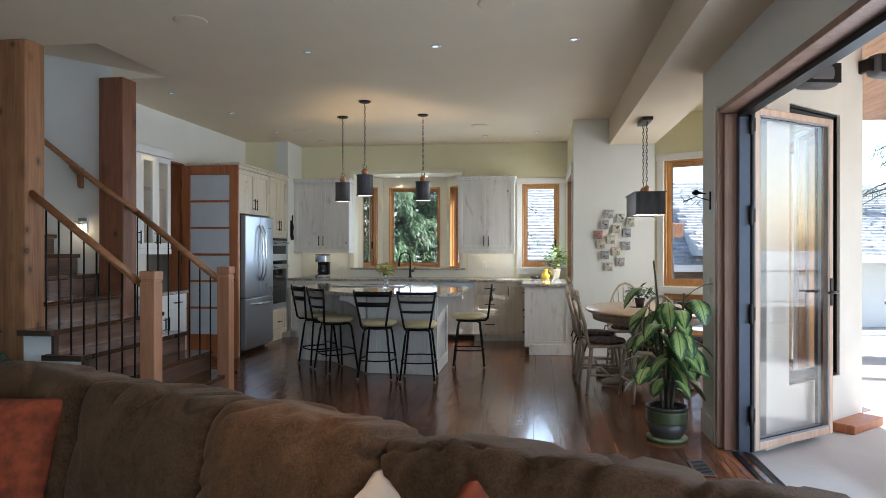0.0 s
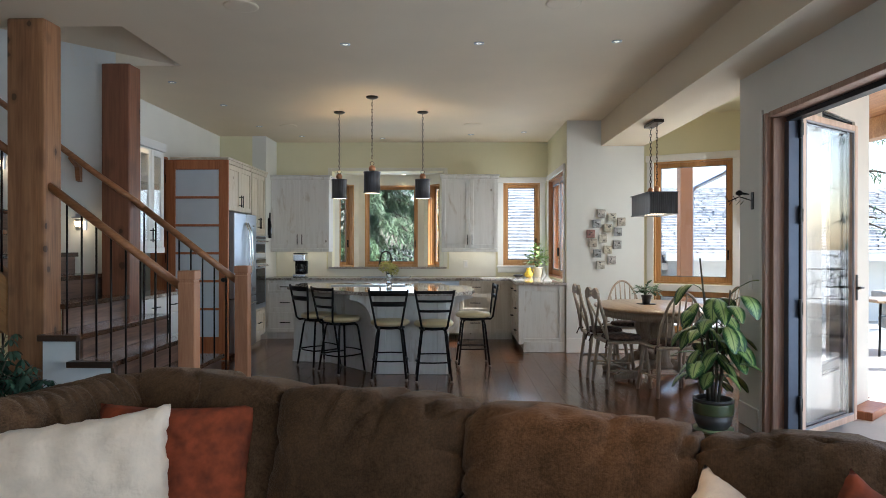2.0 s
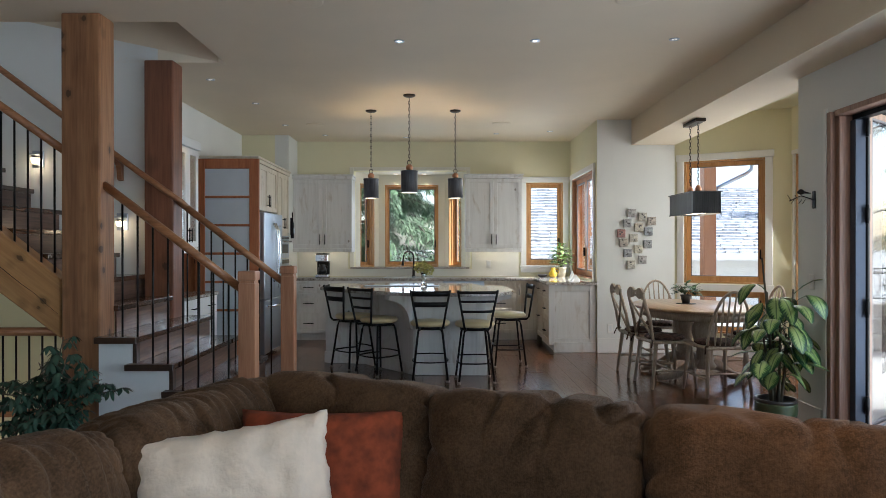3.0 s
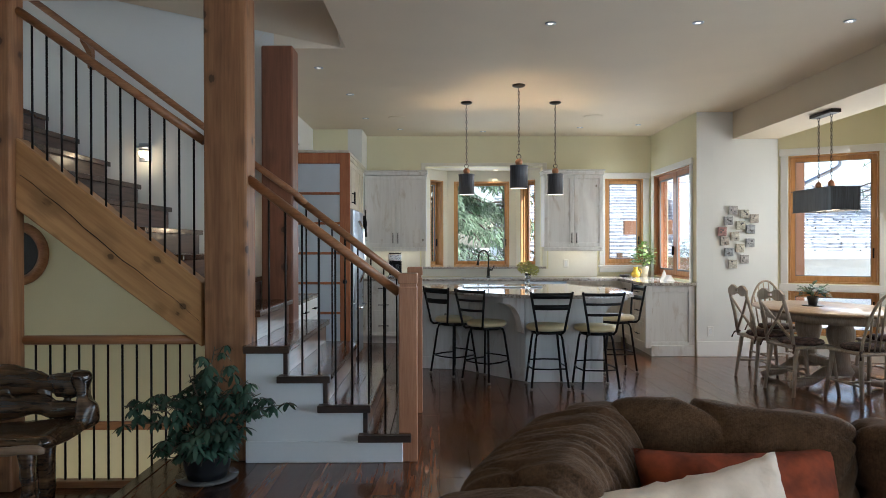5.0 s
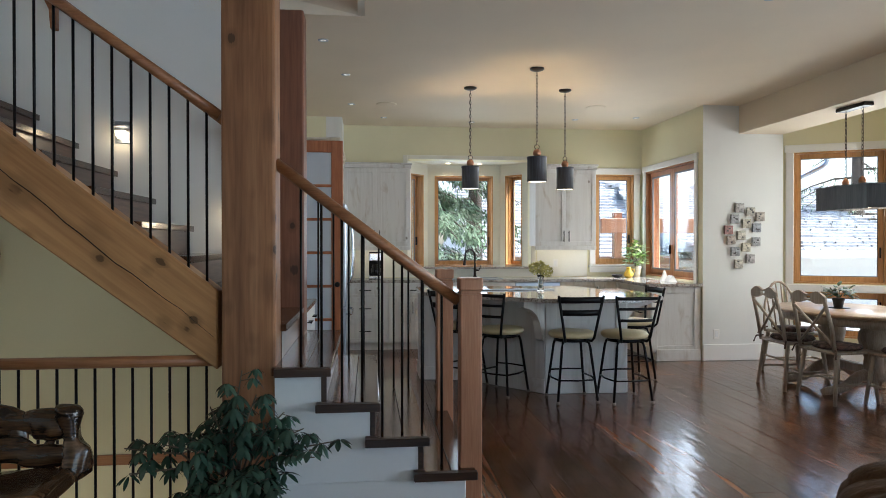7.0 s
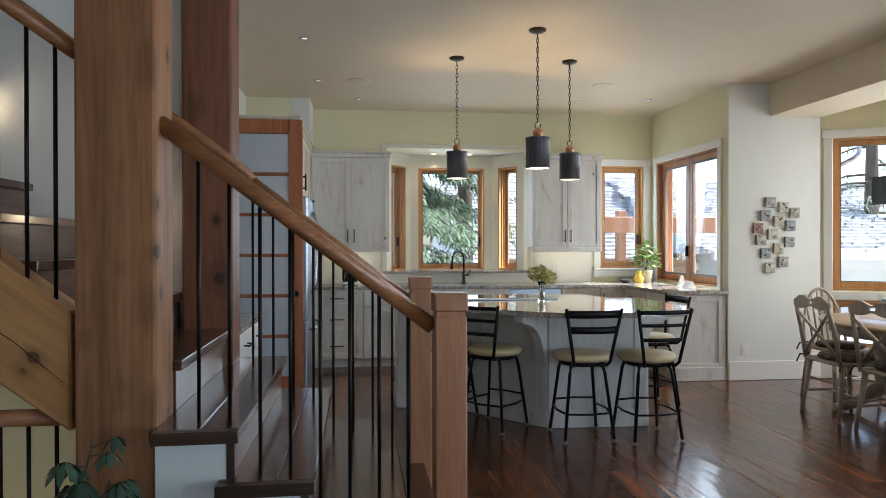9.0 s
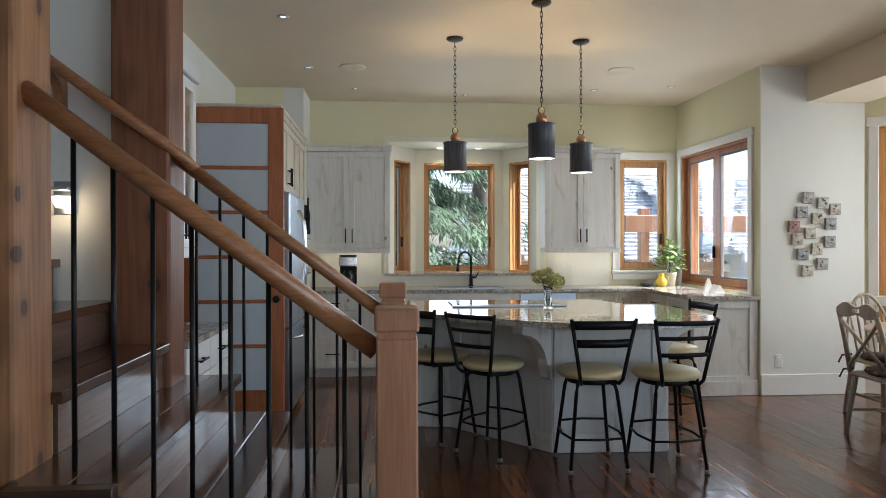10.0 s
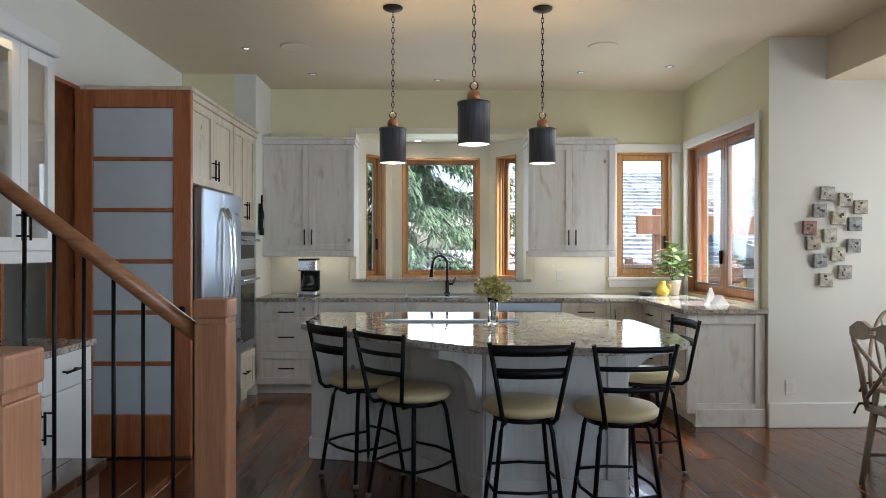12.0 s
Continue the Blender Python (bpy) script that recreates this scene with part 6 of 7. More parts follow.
ink = plain("tile_mark", (0.09, 0.085, 0.085), 0.7)
for i, (x, z) in enumerate(TILES):
    t = thing("wall_tile", "small square decorated wall block" if i != 6 else "small square reddish decorated wall block", "wall art", (x, YA - 0.0045, z), 0, "blocks on the white wall")
    t.matrix_basis = pose(x, YA - 0.0045, z, 0, rg.uniform(-3, 3), 0)
    bm = B()
    box(bm, -0.052, -0.028, -0.052, 0.052, 0, 0.052, 0.004)
    part("block", bm, tile_mats[i % 6 if i != 6 else 6], t)
    bm = B()
    for k in range(rg.randint(2, 4)):
        a, b = rg.uniform(-0.035, 0.015), rg.uniform(-0.035, 0.025)
        box(bm, a, -0.0295 - 0.0003 * k, b, a + rg.uniform(0.008, 0.026), -0.0275, b + rg.uniform(0.006, 0.022))
    part("mark", bm, ink, t, "dark printed mark")
hk = thing("bird_hook", "dark iron bird and branch wall hook", "wall hook", (XO - 0.001, 5.10, 1.70), -90)
hk.matrix_basis = pose(XO - 0.001, 5.22, 1.70, 0, 0, -90)
bm = B()
lathe(bm, [(0.02, 0), (0.02, 0.004)], n=12)
box(bm, -0.02, -0.008, -0.065, 0.02, 0, 0.065, 0.003)
part("plate", bm, M_BLACK, hk)
bm = B()
tube(bm, [(0, -0.005, 0.0), (0.0, -0.10, 0.03), (0.01, -0.19, -0.01)], 0.004, 6)
for a in steps(-0.18, -0.07, 5):
    tube(bm, [(0.005, a, 0.0), (0.02, a - 0.03, -0.03 if int(a * 100) % 2 else 0.035)], 0.0025, 5)
part("branch", bm, M_BLACK, hk)
bm = B()
lathe(bm, [(0.0, -0.02), (0.016, -0.008), (0.018, 0.004), (0.008, 0.02), (0.0, 0.024)], (0, -0.10, 0.055), 10, 1.0, 1.6)
tube(bm, [(0, -0.08, 0.055), (0, -0.03, 0.048)], [0.010, 0.004], 6)
part("bird", bm, M_BLACK, hk)

# ---------------------------------------------------------------- large potted plants
dp = thing("dumb_cane", "leafy variegated dumb cane in a dark green-banded pot on the floor", "potted plant", (0.93, 5.17, 0.001))
bm = B()
lathe(bm, [(0.10, 0.02), (0.125, 0.06), (0.142, 0.13)], n=32)
lathe(bm, [(0.142, 0.215), (0.146, 0.23), (0.146, 0.24), (0.128, 0.24), (0.122, 0.215), (0.0, 0.212)], n=32)
part("pot", bm, M_DARKPOT, dp, "dark glazed pot")
bm = B()
lathe(bm, [(0.142, 0.13)] + [(0.1435 + 0.0025 * (i % 2), 0.13 + 0.0106 * i) for i in range(1, 8)] + [(0.142, 0.215)], n=32)
part("pot_band", bm, plain("green_glaze", (0.075, 0.095, 0.040), 0.3, vary=0.3), dp, "ribbed green glazed band")
bm = B()
lathe(bm, [(0.13, 0.0), (0.142, 0.012), (0.142, 0.024), (0.10, 0.024)], n=32)
part("saucer", bm, plain("saucer_glaze", (0.16, 0.20, 0.10), 0.35), dp)
bm = B()
lathe(bm, [(0.0, 0.222), (0.121, 0.218)], n=20)
part("soil", bm, M_SOIL, dp)


def calc(nt, op, a, b):
    n = nt.nodes.new("ShaderNodeMath")
    n.operation = op
    for sock, v in zip(n.inputs, (a, b)):
        if isinstance(v, (int, float)):
            sock.default_value = v
        else:
            nt.links.new(v, sock)
    return n.outputs[0]


def variegated():
    """Lime leaf with dark margins that reach in between the side veins, and a dark midrib."""
    m, nt, p = shader("dumb_cane_leaf")
    tc = nt.nodes.new("ShaderNodeTexCoord")
    sx = nt.nodes.new("ShaderNodeSeparateXYZ")
    nt.links.new(tc.outputs["UV"], sx.inputs[0])
    u, v = sx.outputs[0], sx.outputs[1]
    across = calc(nt, "ABSOLUTE", calc(nt, "MULTIPLY_ADD", v, 2.0), 0.0)
    across.node.inputs[0].links[0].from_node.inputs[2].default_value = -1.0
    wave = calc(nt, "SINE", calc(nt, "MULTIPLY", calc(nt, "SUBTRACT", u, calc(nt, "MULTIPLY", across, 0.20)), 75.0), 0.0)
    blot = node(nt, "ShaderNodeTexNoise", Scale=24.0, Detail=3.0)
    nt.links.new(tc.outputs["Object"], blot.inputs["Vector"])
    f = calc(nt, "ADD", across, calc(nt, "MULTIPLY", wave, 0.13))
    f = calc(nt, "ADD", f, calc(nt, "MULTIPLY", calc(nt, "SUBTRACT", blot.outputs[0], 0.5), 0.9))
    f = calc(nt, "ADD", f, calc(nt, "MULTIPLY", calc(nt, "POWER", u, 3.0), 0.4))
    c = ramp(nt, f, [(0.42, (0.46, 0.54, 0.19)), (0.62, (0.20, 0.33, 0.08)), (0.80, (0.022, 0.075, 0.024))])
    c = mix(nt, ramp(nt, across, [(0.03, (0.8, 0.8, 0.8)), (0.09, (0, 0, 0))]), c, (0.04, 0.10, 0.03))
    own = nt.nodes.new("ShaderNodeObjectInfo").outputs["Random"]
    c = mix(nt, 1.0, c, ramp(nt, own, [(0, (0.55, 0.65, 0.6)), (1, (1, 1, 1))]), "MULTIPLY")
    nt.links.new(c, p.inputs["Base Color"])
    p.inputs["Roughness"].default_value = 0.30
    bump(nt, p, wave, 0.25, 0.003)
    return m


rg = random.Random(21)
M_CANE = variegated()
stems = []
for i in range(8):
    a = 45 * i + rg.uniform(-20, 20)
    lean = rg.uniform(0.04, 0.15)
    h = (0.82, 0.40, 0.70, 0.55, 0.80, 0.35, 0.74, 0.50)[i]
    stems.append((Vector((0.035 * math.cos(radians(a)), 0.035 * math.sin(radians(a)), 0.22)), Vector((lean * math.cos(radians(a)), lean * math.sin(radians(a)), 0.22 + h))))
stake = (Vector((0.0, 0.02, 0.22)), Vector((-0.085, 0.04, 1.27)))
for a, b in stems + [stake]:
    bm = B()
    tube(bm, [a, a.lerp(b, 0.5) + Vector((0.012, 0.01, 0)), b], [0.011, 0.009, 0.006], 7)
    part("cane", bm, M_STEM, dp, "thin woody cane")
for a, b in stems:
    tall = b.z - a.z
    for k in range(10 if tall > 0.6 else 6):
        u = 0.22 + 0.78 * (k + rg.random()) / (10 if tall > 0.6 else 6)
        q = a.lerp(b, min(1.0, u))
        h = rg.uniform(0, 360)
        reach = rg.uniform(0.05, 0.15)
        tip = q + Vector((math.cos(radians(h)) * reach, math.sin(radians(h)) * reach, reach * 0.7))
        bm = B()
        tube(bm, [q, q.lerp(tip, 0.5) + Vector((0, 0, 0.012)), tip], 0.003, 5)
        big = 0.75 + 0.35 * u
        leaf(bm, tip, h + rg.uniform(-25, 25), rg.uniform(-35, 25), big * rg.uniform(0.18, 0.27), big * rg.uniform(0.095, 0.14), rg.uniform(1.2, 2.8), 0.16, 9)
        ob = new("leaf", leaf_mesh(bm, "leaf", M_CANE))
        ob.parent = dp

sp = thing("umbrella_plant", "dark bushy umbrella plant in a low pot beside the post", "potted plant", (-4.03, 4.58, 0.001))
bm = B()
lathe(bm, [(0.11, 0.012), (0.13, 0.08), (0.145, 0.17), (0.150, 0.18), (0.135, 0.18), (0.13, 0.15), (0.0, 0.15)], n=24)
part("pot", bm, plain("black_pot", (0.012, 0.012, 0.013), 0.45, vary=0.2), sp, "black plastic pot")
bm = B()
lathe(bm, [(0.15, 0.0), (0.175, 0.01), (0.178, 0.02), (0.10, 0.014)], n=24)
part("saucer", bm, plain("clear_saucer", (0.10, 0.10, 0.10), 0.25), sp)
rg = random.Random(31)
bm = B()
crowns = []
arms = [((-0.50, 0.02, 0.42), 7), ((-0.44, -0.10, 0.34), 7), ((0.46, -0.04, 0.44), 8), ((0.38, -0.14, 0.40), 8), ((0.02, 0.08, 0.76), 8), ((0.10, 0.0, 0.66), 8), ((-0.12, 0.04, 0.60), 7), ((0.22, 0.06, 0.56), 8), ((-0.26, 0.06, 0.46), 7), ((0.32, -0.02, 0.50), 8), ((0.16, -0.10, 0.52), 8)]
for i in range(9):
    a = radians(200 + 16 * i)
    arms.append(((0.26 * math.cos(a), 0.24 * math.sin(a), rg.uniform(0.13, 0.26)), 7))
for i in range(13):
    a = rg.uniform(0, math.tau)
    arms.append(((0.30 * math.cos(a) * rg.uniform(0.5, 1.0), 0.22 * math.sin(a) - 0.06, rg.uniform(0.22, 0.52)), 8))
for tip, count in arms:
    tip = Vector(tip)
    foot = Vector((rg.uniform(-0.04, 0.04), rg.uniform(-0.04, 0.04), 0.15))
    knee = foot.lerp(tip, 0.5) + Vector((0, 0, 0.10))
    tube(bm, [foot, knee, tip], [0.007, 0.005, 0.003], 5)
    for k in range(count):
        u = 0.45 + 0.55 * (k + 0.6 * rg.random()) / count
        q = foot.lerp(knee, u * 2) if u < 0.5 else knee.lerp(tip, u * 2 - 1)
        a = rg.uniform(0, math.tau)
        c_ = q + Vector((math.cos(a) * 0.07, math.sin(a) * 0.06, rg.uniform(0.0, 0.06)))
        tube(bm, [q, c_], 0.002, 4)
        crowns.append(c_)
part("stem", bm, M_STEM, sp)
for chunk in range(12):
    bm = B()
    for q in crowns[chunk::12]:
        n = rg.randint(6, 8)
        a0 = rg.uniform(0, 360)
        size = rg.uniform(0.75, 1.25)
        sag = rg.uniform(-50, -8)
        for k in range(n):
            h = a0 + 360 * k / n + rg.uniform(-10, 10)
            leaf(bm, q + Vector((math.cos(radians(h)), math.sin(radians(h)), 0)) * 0.012, h, sag + rg.uniform(-14, 14), size * rg.uniform(0.050, 0.076), size * rg.uniform(0.020, 0.028), 1.0, 0.22, 4)
    ob = new("foliage", leaf_mesh(bm, "foliage", M_LEAFDARK))
    ob.parent = sp

# ---------------------------------------------------------------- sofa
def ridge(v):
    """Soft valleys along the zero lines of a noise: 0 on the flats, 1 in the crease."""
    return max(0.0, 1 - abs(noise.noise(v)) * 5.0) ** 1.5


def cushion(bm, m, hx, hy, hz, e=5.0, cuts=15, wrinkle=0.012, seed=0.0, droop=0.0, creases=9.0, ribs=0.0):
    """A stuffed cushion: a rounded block, thin at its ends, with creases that run in from its seams; ribs gathers it across its length."""
    n0 = len(bm.verts)
    r = bmesh.ops.create_cube(bm, size=2.0)
    edges = list({ed for v in r["verts"] for ed in v.link_edges})
    bmesh.ops.subdivide_edges(bm, edges=edges, cuts=cuts, use_grid_fill=True)
    bm.verts.ensure_lookup_table()
    for v in bm.verts[n0:]:
        p = v.co
        q = p / ((abs(p.x) ** e + abs(p.y) ** e + abs(p.z) ** e) ** (1 / e))
        w = Vector((q.x * hx, q.y * hy, q.z * hz))
        w.y *= 0.78 + 0.32 * (1 - abs(q.x) ** 6) * (1 - abs(q.z) ** 4)
        slow = noise.noise(Vector((w.x * 4 + seed, w.y * 4, w.z * 4)))
        wob = noise.noise(Vector((w.x * 2.5 + seed, w.y * 3, w.z * 2.5)))
        end = abs(q.x) ** 4
        rim = max(abs(q.z), abs(q.x)) ** 6
        top = max(0.0, q.z) ** 2
        pulls = ridge(Vector((w.x * creases * 0.45 + wob * 1.2 + seed * 3, seed + wob, w.z * 1.3)))
        side = ridge(Vector((w.x * 2.0 + seed, w.y * 2, w.z * creases * 0.5 + wob * 1.5)))
        depth = wrinkle * (0.55 * slow - 0.85 * pulls * (0.12 + 0.88 * max(top, rim * 0.7)) - 0.7 * side * end)
        if ribs:
            lap = noise.noise(Vector((w.x * creases + wob * 2.0, w.z * 2.2 + seed, w.y * 2.2))) + 0.5 * noise.noise(Vector((w.x * creases * 1.9 + wob * 2.5, w.z * 3.5, w.y * 3.5 + seed)))
            depth += ribs * lap - ribs * 0.8 * ridge(Vector((w.x * creases * 0.55 + wob * 1.5, seed, w.z * 1.5 + w.y)))
        w += q.normalized() * depth
        w.z -= droop * abs(q.x) ** 3 * max(0.0, q.z)
        v.co = m @ w
    for f in bm.faces:
        f.smooth = True


SX, SY, SR = -2.18, 2.77, -24.2
sofa = thing("sectional_sofa", "brown chenille sectional sofa with loose back cushions", "sofa", (SX, SY, 0.001), SR)
LW, RW = 1.45, 3.55
bm = B()
box(bm, -0.10, -0.95, 0.08, RW, 0.15, 0.30, 0.03, 3)
part("seat_base", bm, M_SOFA, sofa)
bm = B()
box(bm, -0.10, -LW - 0.1, 0.08, 0.92, -0.952, 0.30, 0.03, 3)
part("seat_base", bm, M_SOFA, sofa)
bm = B()
box(bm, -0.10, 0.0, 0.305, RW, 0.16, 0.70, 0.05, 4)
part("back_frame", bm, M_SOFA, sofa)
bm = B()
box(bm, -0.11, -LW - 0.1, 0.305, 0.03, -0.002, 0.70, 0.05, 4)
part("back_frame", bm, M_SOFA, sofa)
for i, (a, b) in enumerate(((0.08, 0.725), (0.725, 1.39), (1.39, 2.03), (2.03, 3.42))):
    bm = B()
    cushion(bm, pose((a + b) / 2, -0.035, 0.642, -10, 0, 0), (b - a) / 2 + 0.014, 0.165, 0.252, 11.0, cuts=54, seed=i * 3.1, wrinkle=0.036, droop=0.016, creases=17.0)
    part("back_cushion", bm, M_SOFA, sofa)
for i, (a, b) in enumerate(((-0.02, -0.77), (-0.77, -1.52))):
    bm = B()
    cushion(bm, pose(0.03, (a + b) / 2, 0.615, -14, 0, 90), abs(b - a) / 2 + 0.02, 0.175, 0.262, 6.0, cuts=96, seed=20 + i * 2.7, wrinkle=0.016, droop=0.012, creases=27.0, ribs=0.011)
    part("back_cushion", bm, M_SOFA, sofa)
bm = B()
cushion(bm, pose(0.02, 0.02, 0.60, 0, 0, 45), 0.13, 0.13, 0.25, 4.0, 16, seed=50, wrinkle=0.016)
part("corner_cushion", bm, M_SOFA, sofa)
for i, (x0, x1, y0, y1) in enumerate(((0.93, 1.75, -0.96, -0.10), (1.76, 2.60, -0.96, -0.10), (2.61, 3.52, -0.96, -0.10), (0.1, 0.92, -0.96, -0.1), (0.1, 0.92, -1.54, -0.97))):
    bm = B()
    cushion(bm, pose((x0 + x1) / 2, (y0 + y1) / 2, 0.375), (x1 - x0) / 2, (y1 - y0) / 2, 0.075, 7, 10, 0.006, 70 + i)
    part("seat_cushion", bm, M_SOFA, sofa)
for x, y in ((-0.1, 0.1), (RW - 0.1, 0.1), (RW - 0.1, -0.85), (-0.1, -LW), (0.82, -LW)):
    bm = B()
    tube(bm, [(x, y, 0.0), (x, y, 0.085)], [0.02, 0.03], 10)
    part("foot", bm, M_DARKPOT, sofa)


def pillow(name, label, at, rx, ry, rz, w, h, t, material, seed, shag=0.004):
    bm = B()
    n = 26
    top, bot = [], []
    for i in range(n + 1):
        ra, rb = [], []
        for j in range(n + 1):
            u, v = 2 * i / n - 1, 2 * j / n - 1
            pinch = 1 - 0.07 * (1 - abs(u) ** 2) * abs(v) ** 3
            pinchv = 1 - 0.07 * (1 - abs(v) ** 2) * abs(u) ** 3
            th = t * ((1 - abs(u) ** 3) * (1 - abs(v) ** 3)) ** 0.55
            nz = noise.noise(Vector((u * 4 + seed, v * 4, seed))) * 0.012 + noise.noise(Vector((u * 30 + seed, v * 30, seed))) * shag
            edge = i in (0, n) or j in (0, n)
            x, z = u * w / 2 * pinchv, v * h / 2 * pinch
            if edge:
                x += noise.noise(Vector((u * 22, v * 22, seed))) * shag
                z += noise.noise(Vector((u * 22, v * 22, seed + 5))) * shag
            a = bm.verts.new((x, -(th / 2 + nz) if not edge else 0, z))
            ra.append(a)
            rb.append(a if edge else bm.verts.new((x, th / 2 + nz, z)))
        top.append(ra)
        bot.append(rb)
    for i in range(n):
        for j in range(n):
            f = bm.faces.new((top[i][j], top[i + 1][j], top[i + 1][j + 1], top[i][j + 1]))
            f.smooth = True
            f = bm.faces.new((bot[i][j], bot[i][j + 1], bot[i + 1][j + 1], bot[i + 1][j]))
            f.smooth = True
    ob = solid(name, bm, material, label, "pillow", "sofa pillows")
    ob.matrix_basis = pose(*at, rx, ry, rz)


pillow("throw_pillow", "rust orange fabric throw pillow leaning in the sofa corner", (-1.90, 2.294, 0.634), -20, 0, 0, 0.53, 0.42, 0.15, M_RUST, 3)
pillow("throw_pillow", "ivory plush throw pillow leaning in the sofa corner", (-2.10, 2.085, 0.645), -20, -6, 14, 0.56, 0.41, 0.16, M_IVORY, 7, 0.010)
pillow("throw_pillow", "ivory plush throw pillow on the sofa seat", (-0.331, 1.631, 0.605), -45, 30, -24, 0.39, 0.38, 0.14, M_IVORY, 11, 0.009)
pillow("throw_pillow", "rust orange fabric throw pillow on the sofa seat", (-0.111, 1.464, 0.624), -42, 38, -24, 0.41, 0.41, 0.14, M_RUST, 15)

# ---------------------------------------------------------------- burl bench on the lower floor
M_BURL = timber("burl_wood", (0.008, 0.004, 0.003), (0.034, 0.017, 0.009), (0.19, 0.10, 0.045), "x", 0.22, knots=0.8, grain=1.0, relief=0.2, spread=0.1, coat=0.4, soft=0.2)
M_LIVE = timber("live_edge", (0.16, 0.095, 0.055), (0.27, 0.17, 0.10), (0.38, 0.25, 0.16), "x", 0.4, grain=1.2, relief=0.3)
be = thing("burl_bench", "polished root-wood bench with a carved open back", "bench", (-4.74, 4.45, -0.189))


def burl(bm, pts, rs, seed, flat=1.0, rough=1.0):
    """A gnarled length of root, flattened front to back."""
    n0 = len(bm.verts)
    pts = [Vector(p) for p in pts]
    fine = [pts[0]]
    rr = [rs[0]]
    for p, q, r0, r1 in zip(pts, pts[1:], rs, rs[1:]):
        for i in range(1, 6):
            fine.append(p.lerp(q, i / 5))
            rr.append(r0 + (r1 - r0) * i / 5)
    rr[0] *= 0.6
    rr[-1] *= 0.6
    tube(bm, fine, rr, 18)
    bm.verts.ensure_lookup_table()
    yc = sum(p.y for p in pts) / len(pts)
    for v in bm.verts[n0:]:
        v.co.y = yc + (v.co.y - yc) * flat
        k = noise.noise(v.co * 6 + Vector((seed, 0, 0))) * 0.034 + noise.noise(v.co * 15 + Vector((0, seed, 0))) * 0.014
        v.co += Vector((k, k * 0.5, k)) * rough


bm = B()
burl(bm, [(0.03, -0.08, 0.515), (-0.12, -0.08, 0.515), (-0.5, -0.10, 0.505), (-0.9, -0.08, 0.50), (-1.5, -0.08, 0.51)], [0.05, 0.048, 0.046, 0.05, 0.05], 9, 5.2, 0.5)
part("seat", bm, M_BURL, be, "polished dark root-wood seat")
bm = B()
burl(bm, [(0.03, -0.32, 0.495), (-0.15, -0.335, 0.49), (-0.5, -0.345, 0.48), (-0.9, -0.33, 0.475), (-1.5, -0.33, 0.485)], [0.022, 0.024, 0.024, 0.026, 0.024], 4, 0.7, 0.4)
part("live_edge", bm, M_LIVE, be, "pale live edge of the seat")
bm = B()
burl(bm, [(0.01, 0.10, 0.50), (0.015, 0.12, 0.60), (0.0, 0.13, 0.68), (-0.03, 0.13, 0.77), (-0.015, 0.12, 0.835)], [0.065, 0.060, 0.048, 0.062, 0.045], 1, 0.9, 1.1)
part("arm_knob", bm, M_BURL, be, "gnarled upright end of the back")
bm = B()
burl(bm, [(-0.02, 0.15, 0.735), (-0.16, 0.16, 0.735), (-0.24, 0.16, 0.715), (-0.36, 0.16, 0.755), (-0.50, 0.16, 0.765), (-0.8, 0.16, 0.74), (-1.5, 0.15, 0.72)], [0.060, 0.070, 0.062, 0.078, 0.088, 0.08, 0.08], 2, 0.5, 1.0)
part("backrest", bm, M_BURL, be)
bm = B()
burl(bm, [(0.0, 0.13, 0.60), (-0.18, 0.13, 0.60), (-0.32, 0.13, 0.625), (-0.42, 0.13, 0.625), (-0.7, 0.13, 0.62), (-1.5, 0.13, 0.61)], [0.060, 0.050, 0.062, 0.072, 0.07, 0.07], 6, 0.6, 1.0)
part("lower_rail", bm, M_BURL, be)
for x, r in ((-0.13, 0.026), (-0.26, 0.034), (-0.46, 0.05), (-0.85, 0.04), (-1.25, 0.05)):
    bm = B()
    burl(bm, [(x, 0.14, 0.60), (x + 0.02, 0.15, 0.66), (x - 0.01, 0.16, 0.73)], [r, r * 0.8, r], x * 3, 0.7)
    part("back_support", bm, M_BURL, be)
for x, y in ((-0.17, -0.16), (-0.20, 0.06), (-1.25, -0.15), (-1.25, 0.06)):
    bm = B()
    burl(bm, [(x, y, 0.49), (x + 0.01, y, 0.25), (x, y, 0.02)], [0.052, 0.042, 0.046], x * 5 + y, 1.0, 0.6)
    box(bm, x - 0.03, y - 0.03, 0.0, x + 0.03, y + 0.03, 0.03, 0.012, 2)
    part("leg", bm, M_BURL, be)

# floor vents
for x, y in ((1.02, 4.52),):
    v = thing("floor_vent", "bronze floor register with slots", "floor vent", (x, y, 0.004))
    bm = B()
    box(bm, -0.06, -0.15, 0.0, 0.06, 0.15, 0.005, 0.002)
    part("plate", bm, plain("vent_metal", (0.22, 0.19, 0.17), 0.4, 0.6), v)
    for k in range(10):
        bm = B()
        yy = -0.13 + k * 0.027
        box(bm, -0.045, yy, 0.0052, 0.045, yy + 0.012, 0.006)
        part("slot", bm, M_BLACK, v)


# ---------------------------------------------------------------- folding door, exterior
fd = thing("folding_door", "open wooden folding patio door with a tall glass pane", "door", (1.447, 4.895, 0.012), 38.6, kind="structure")


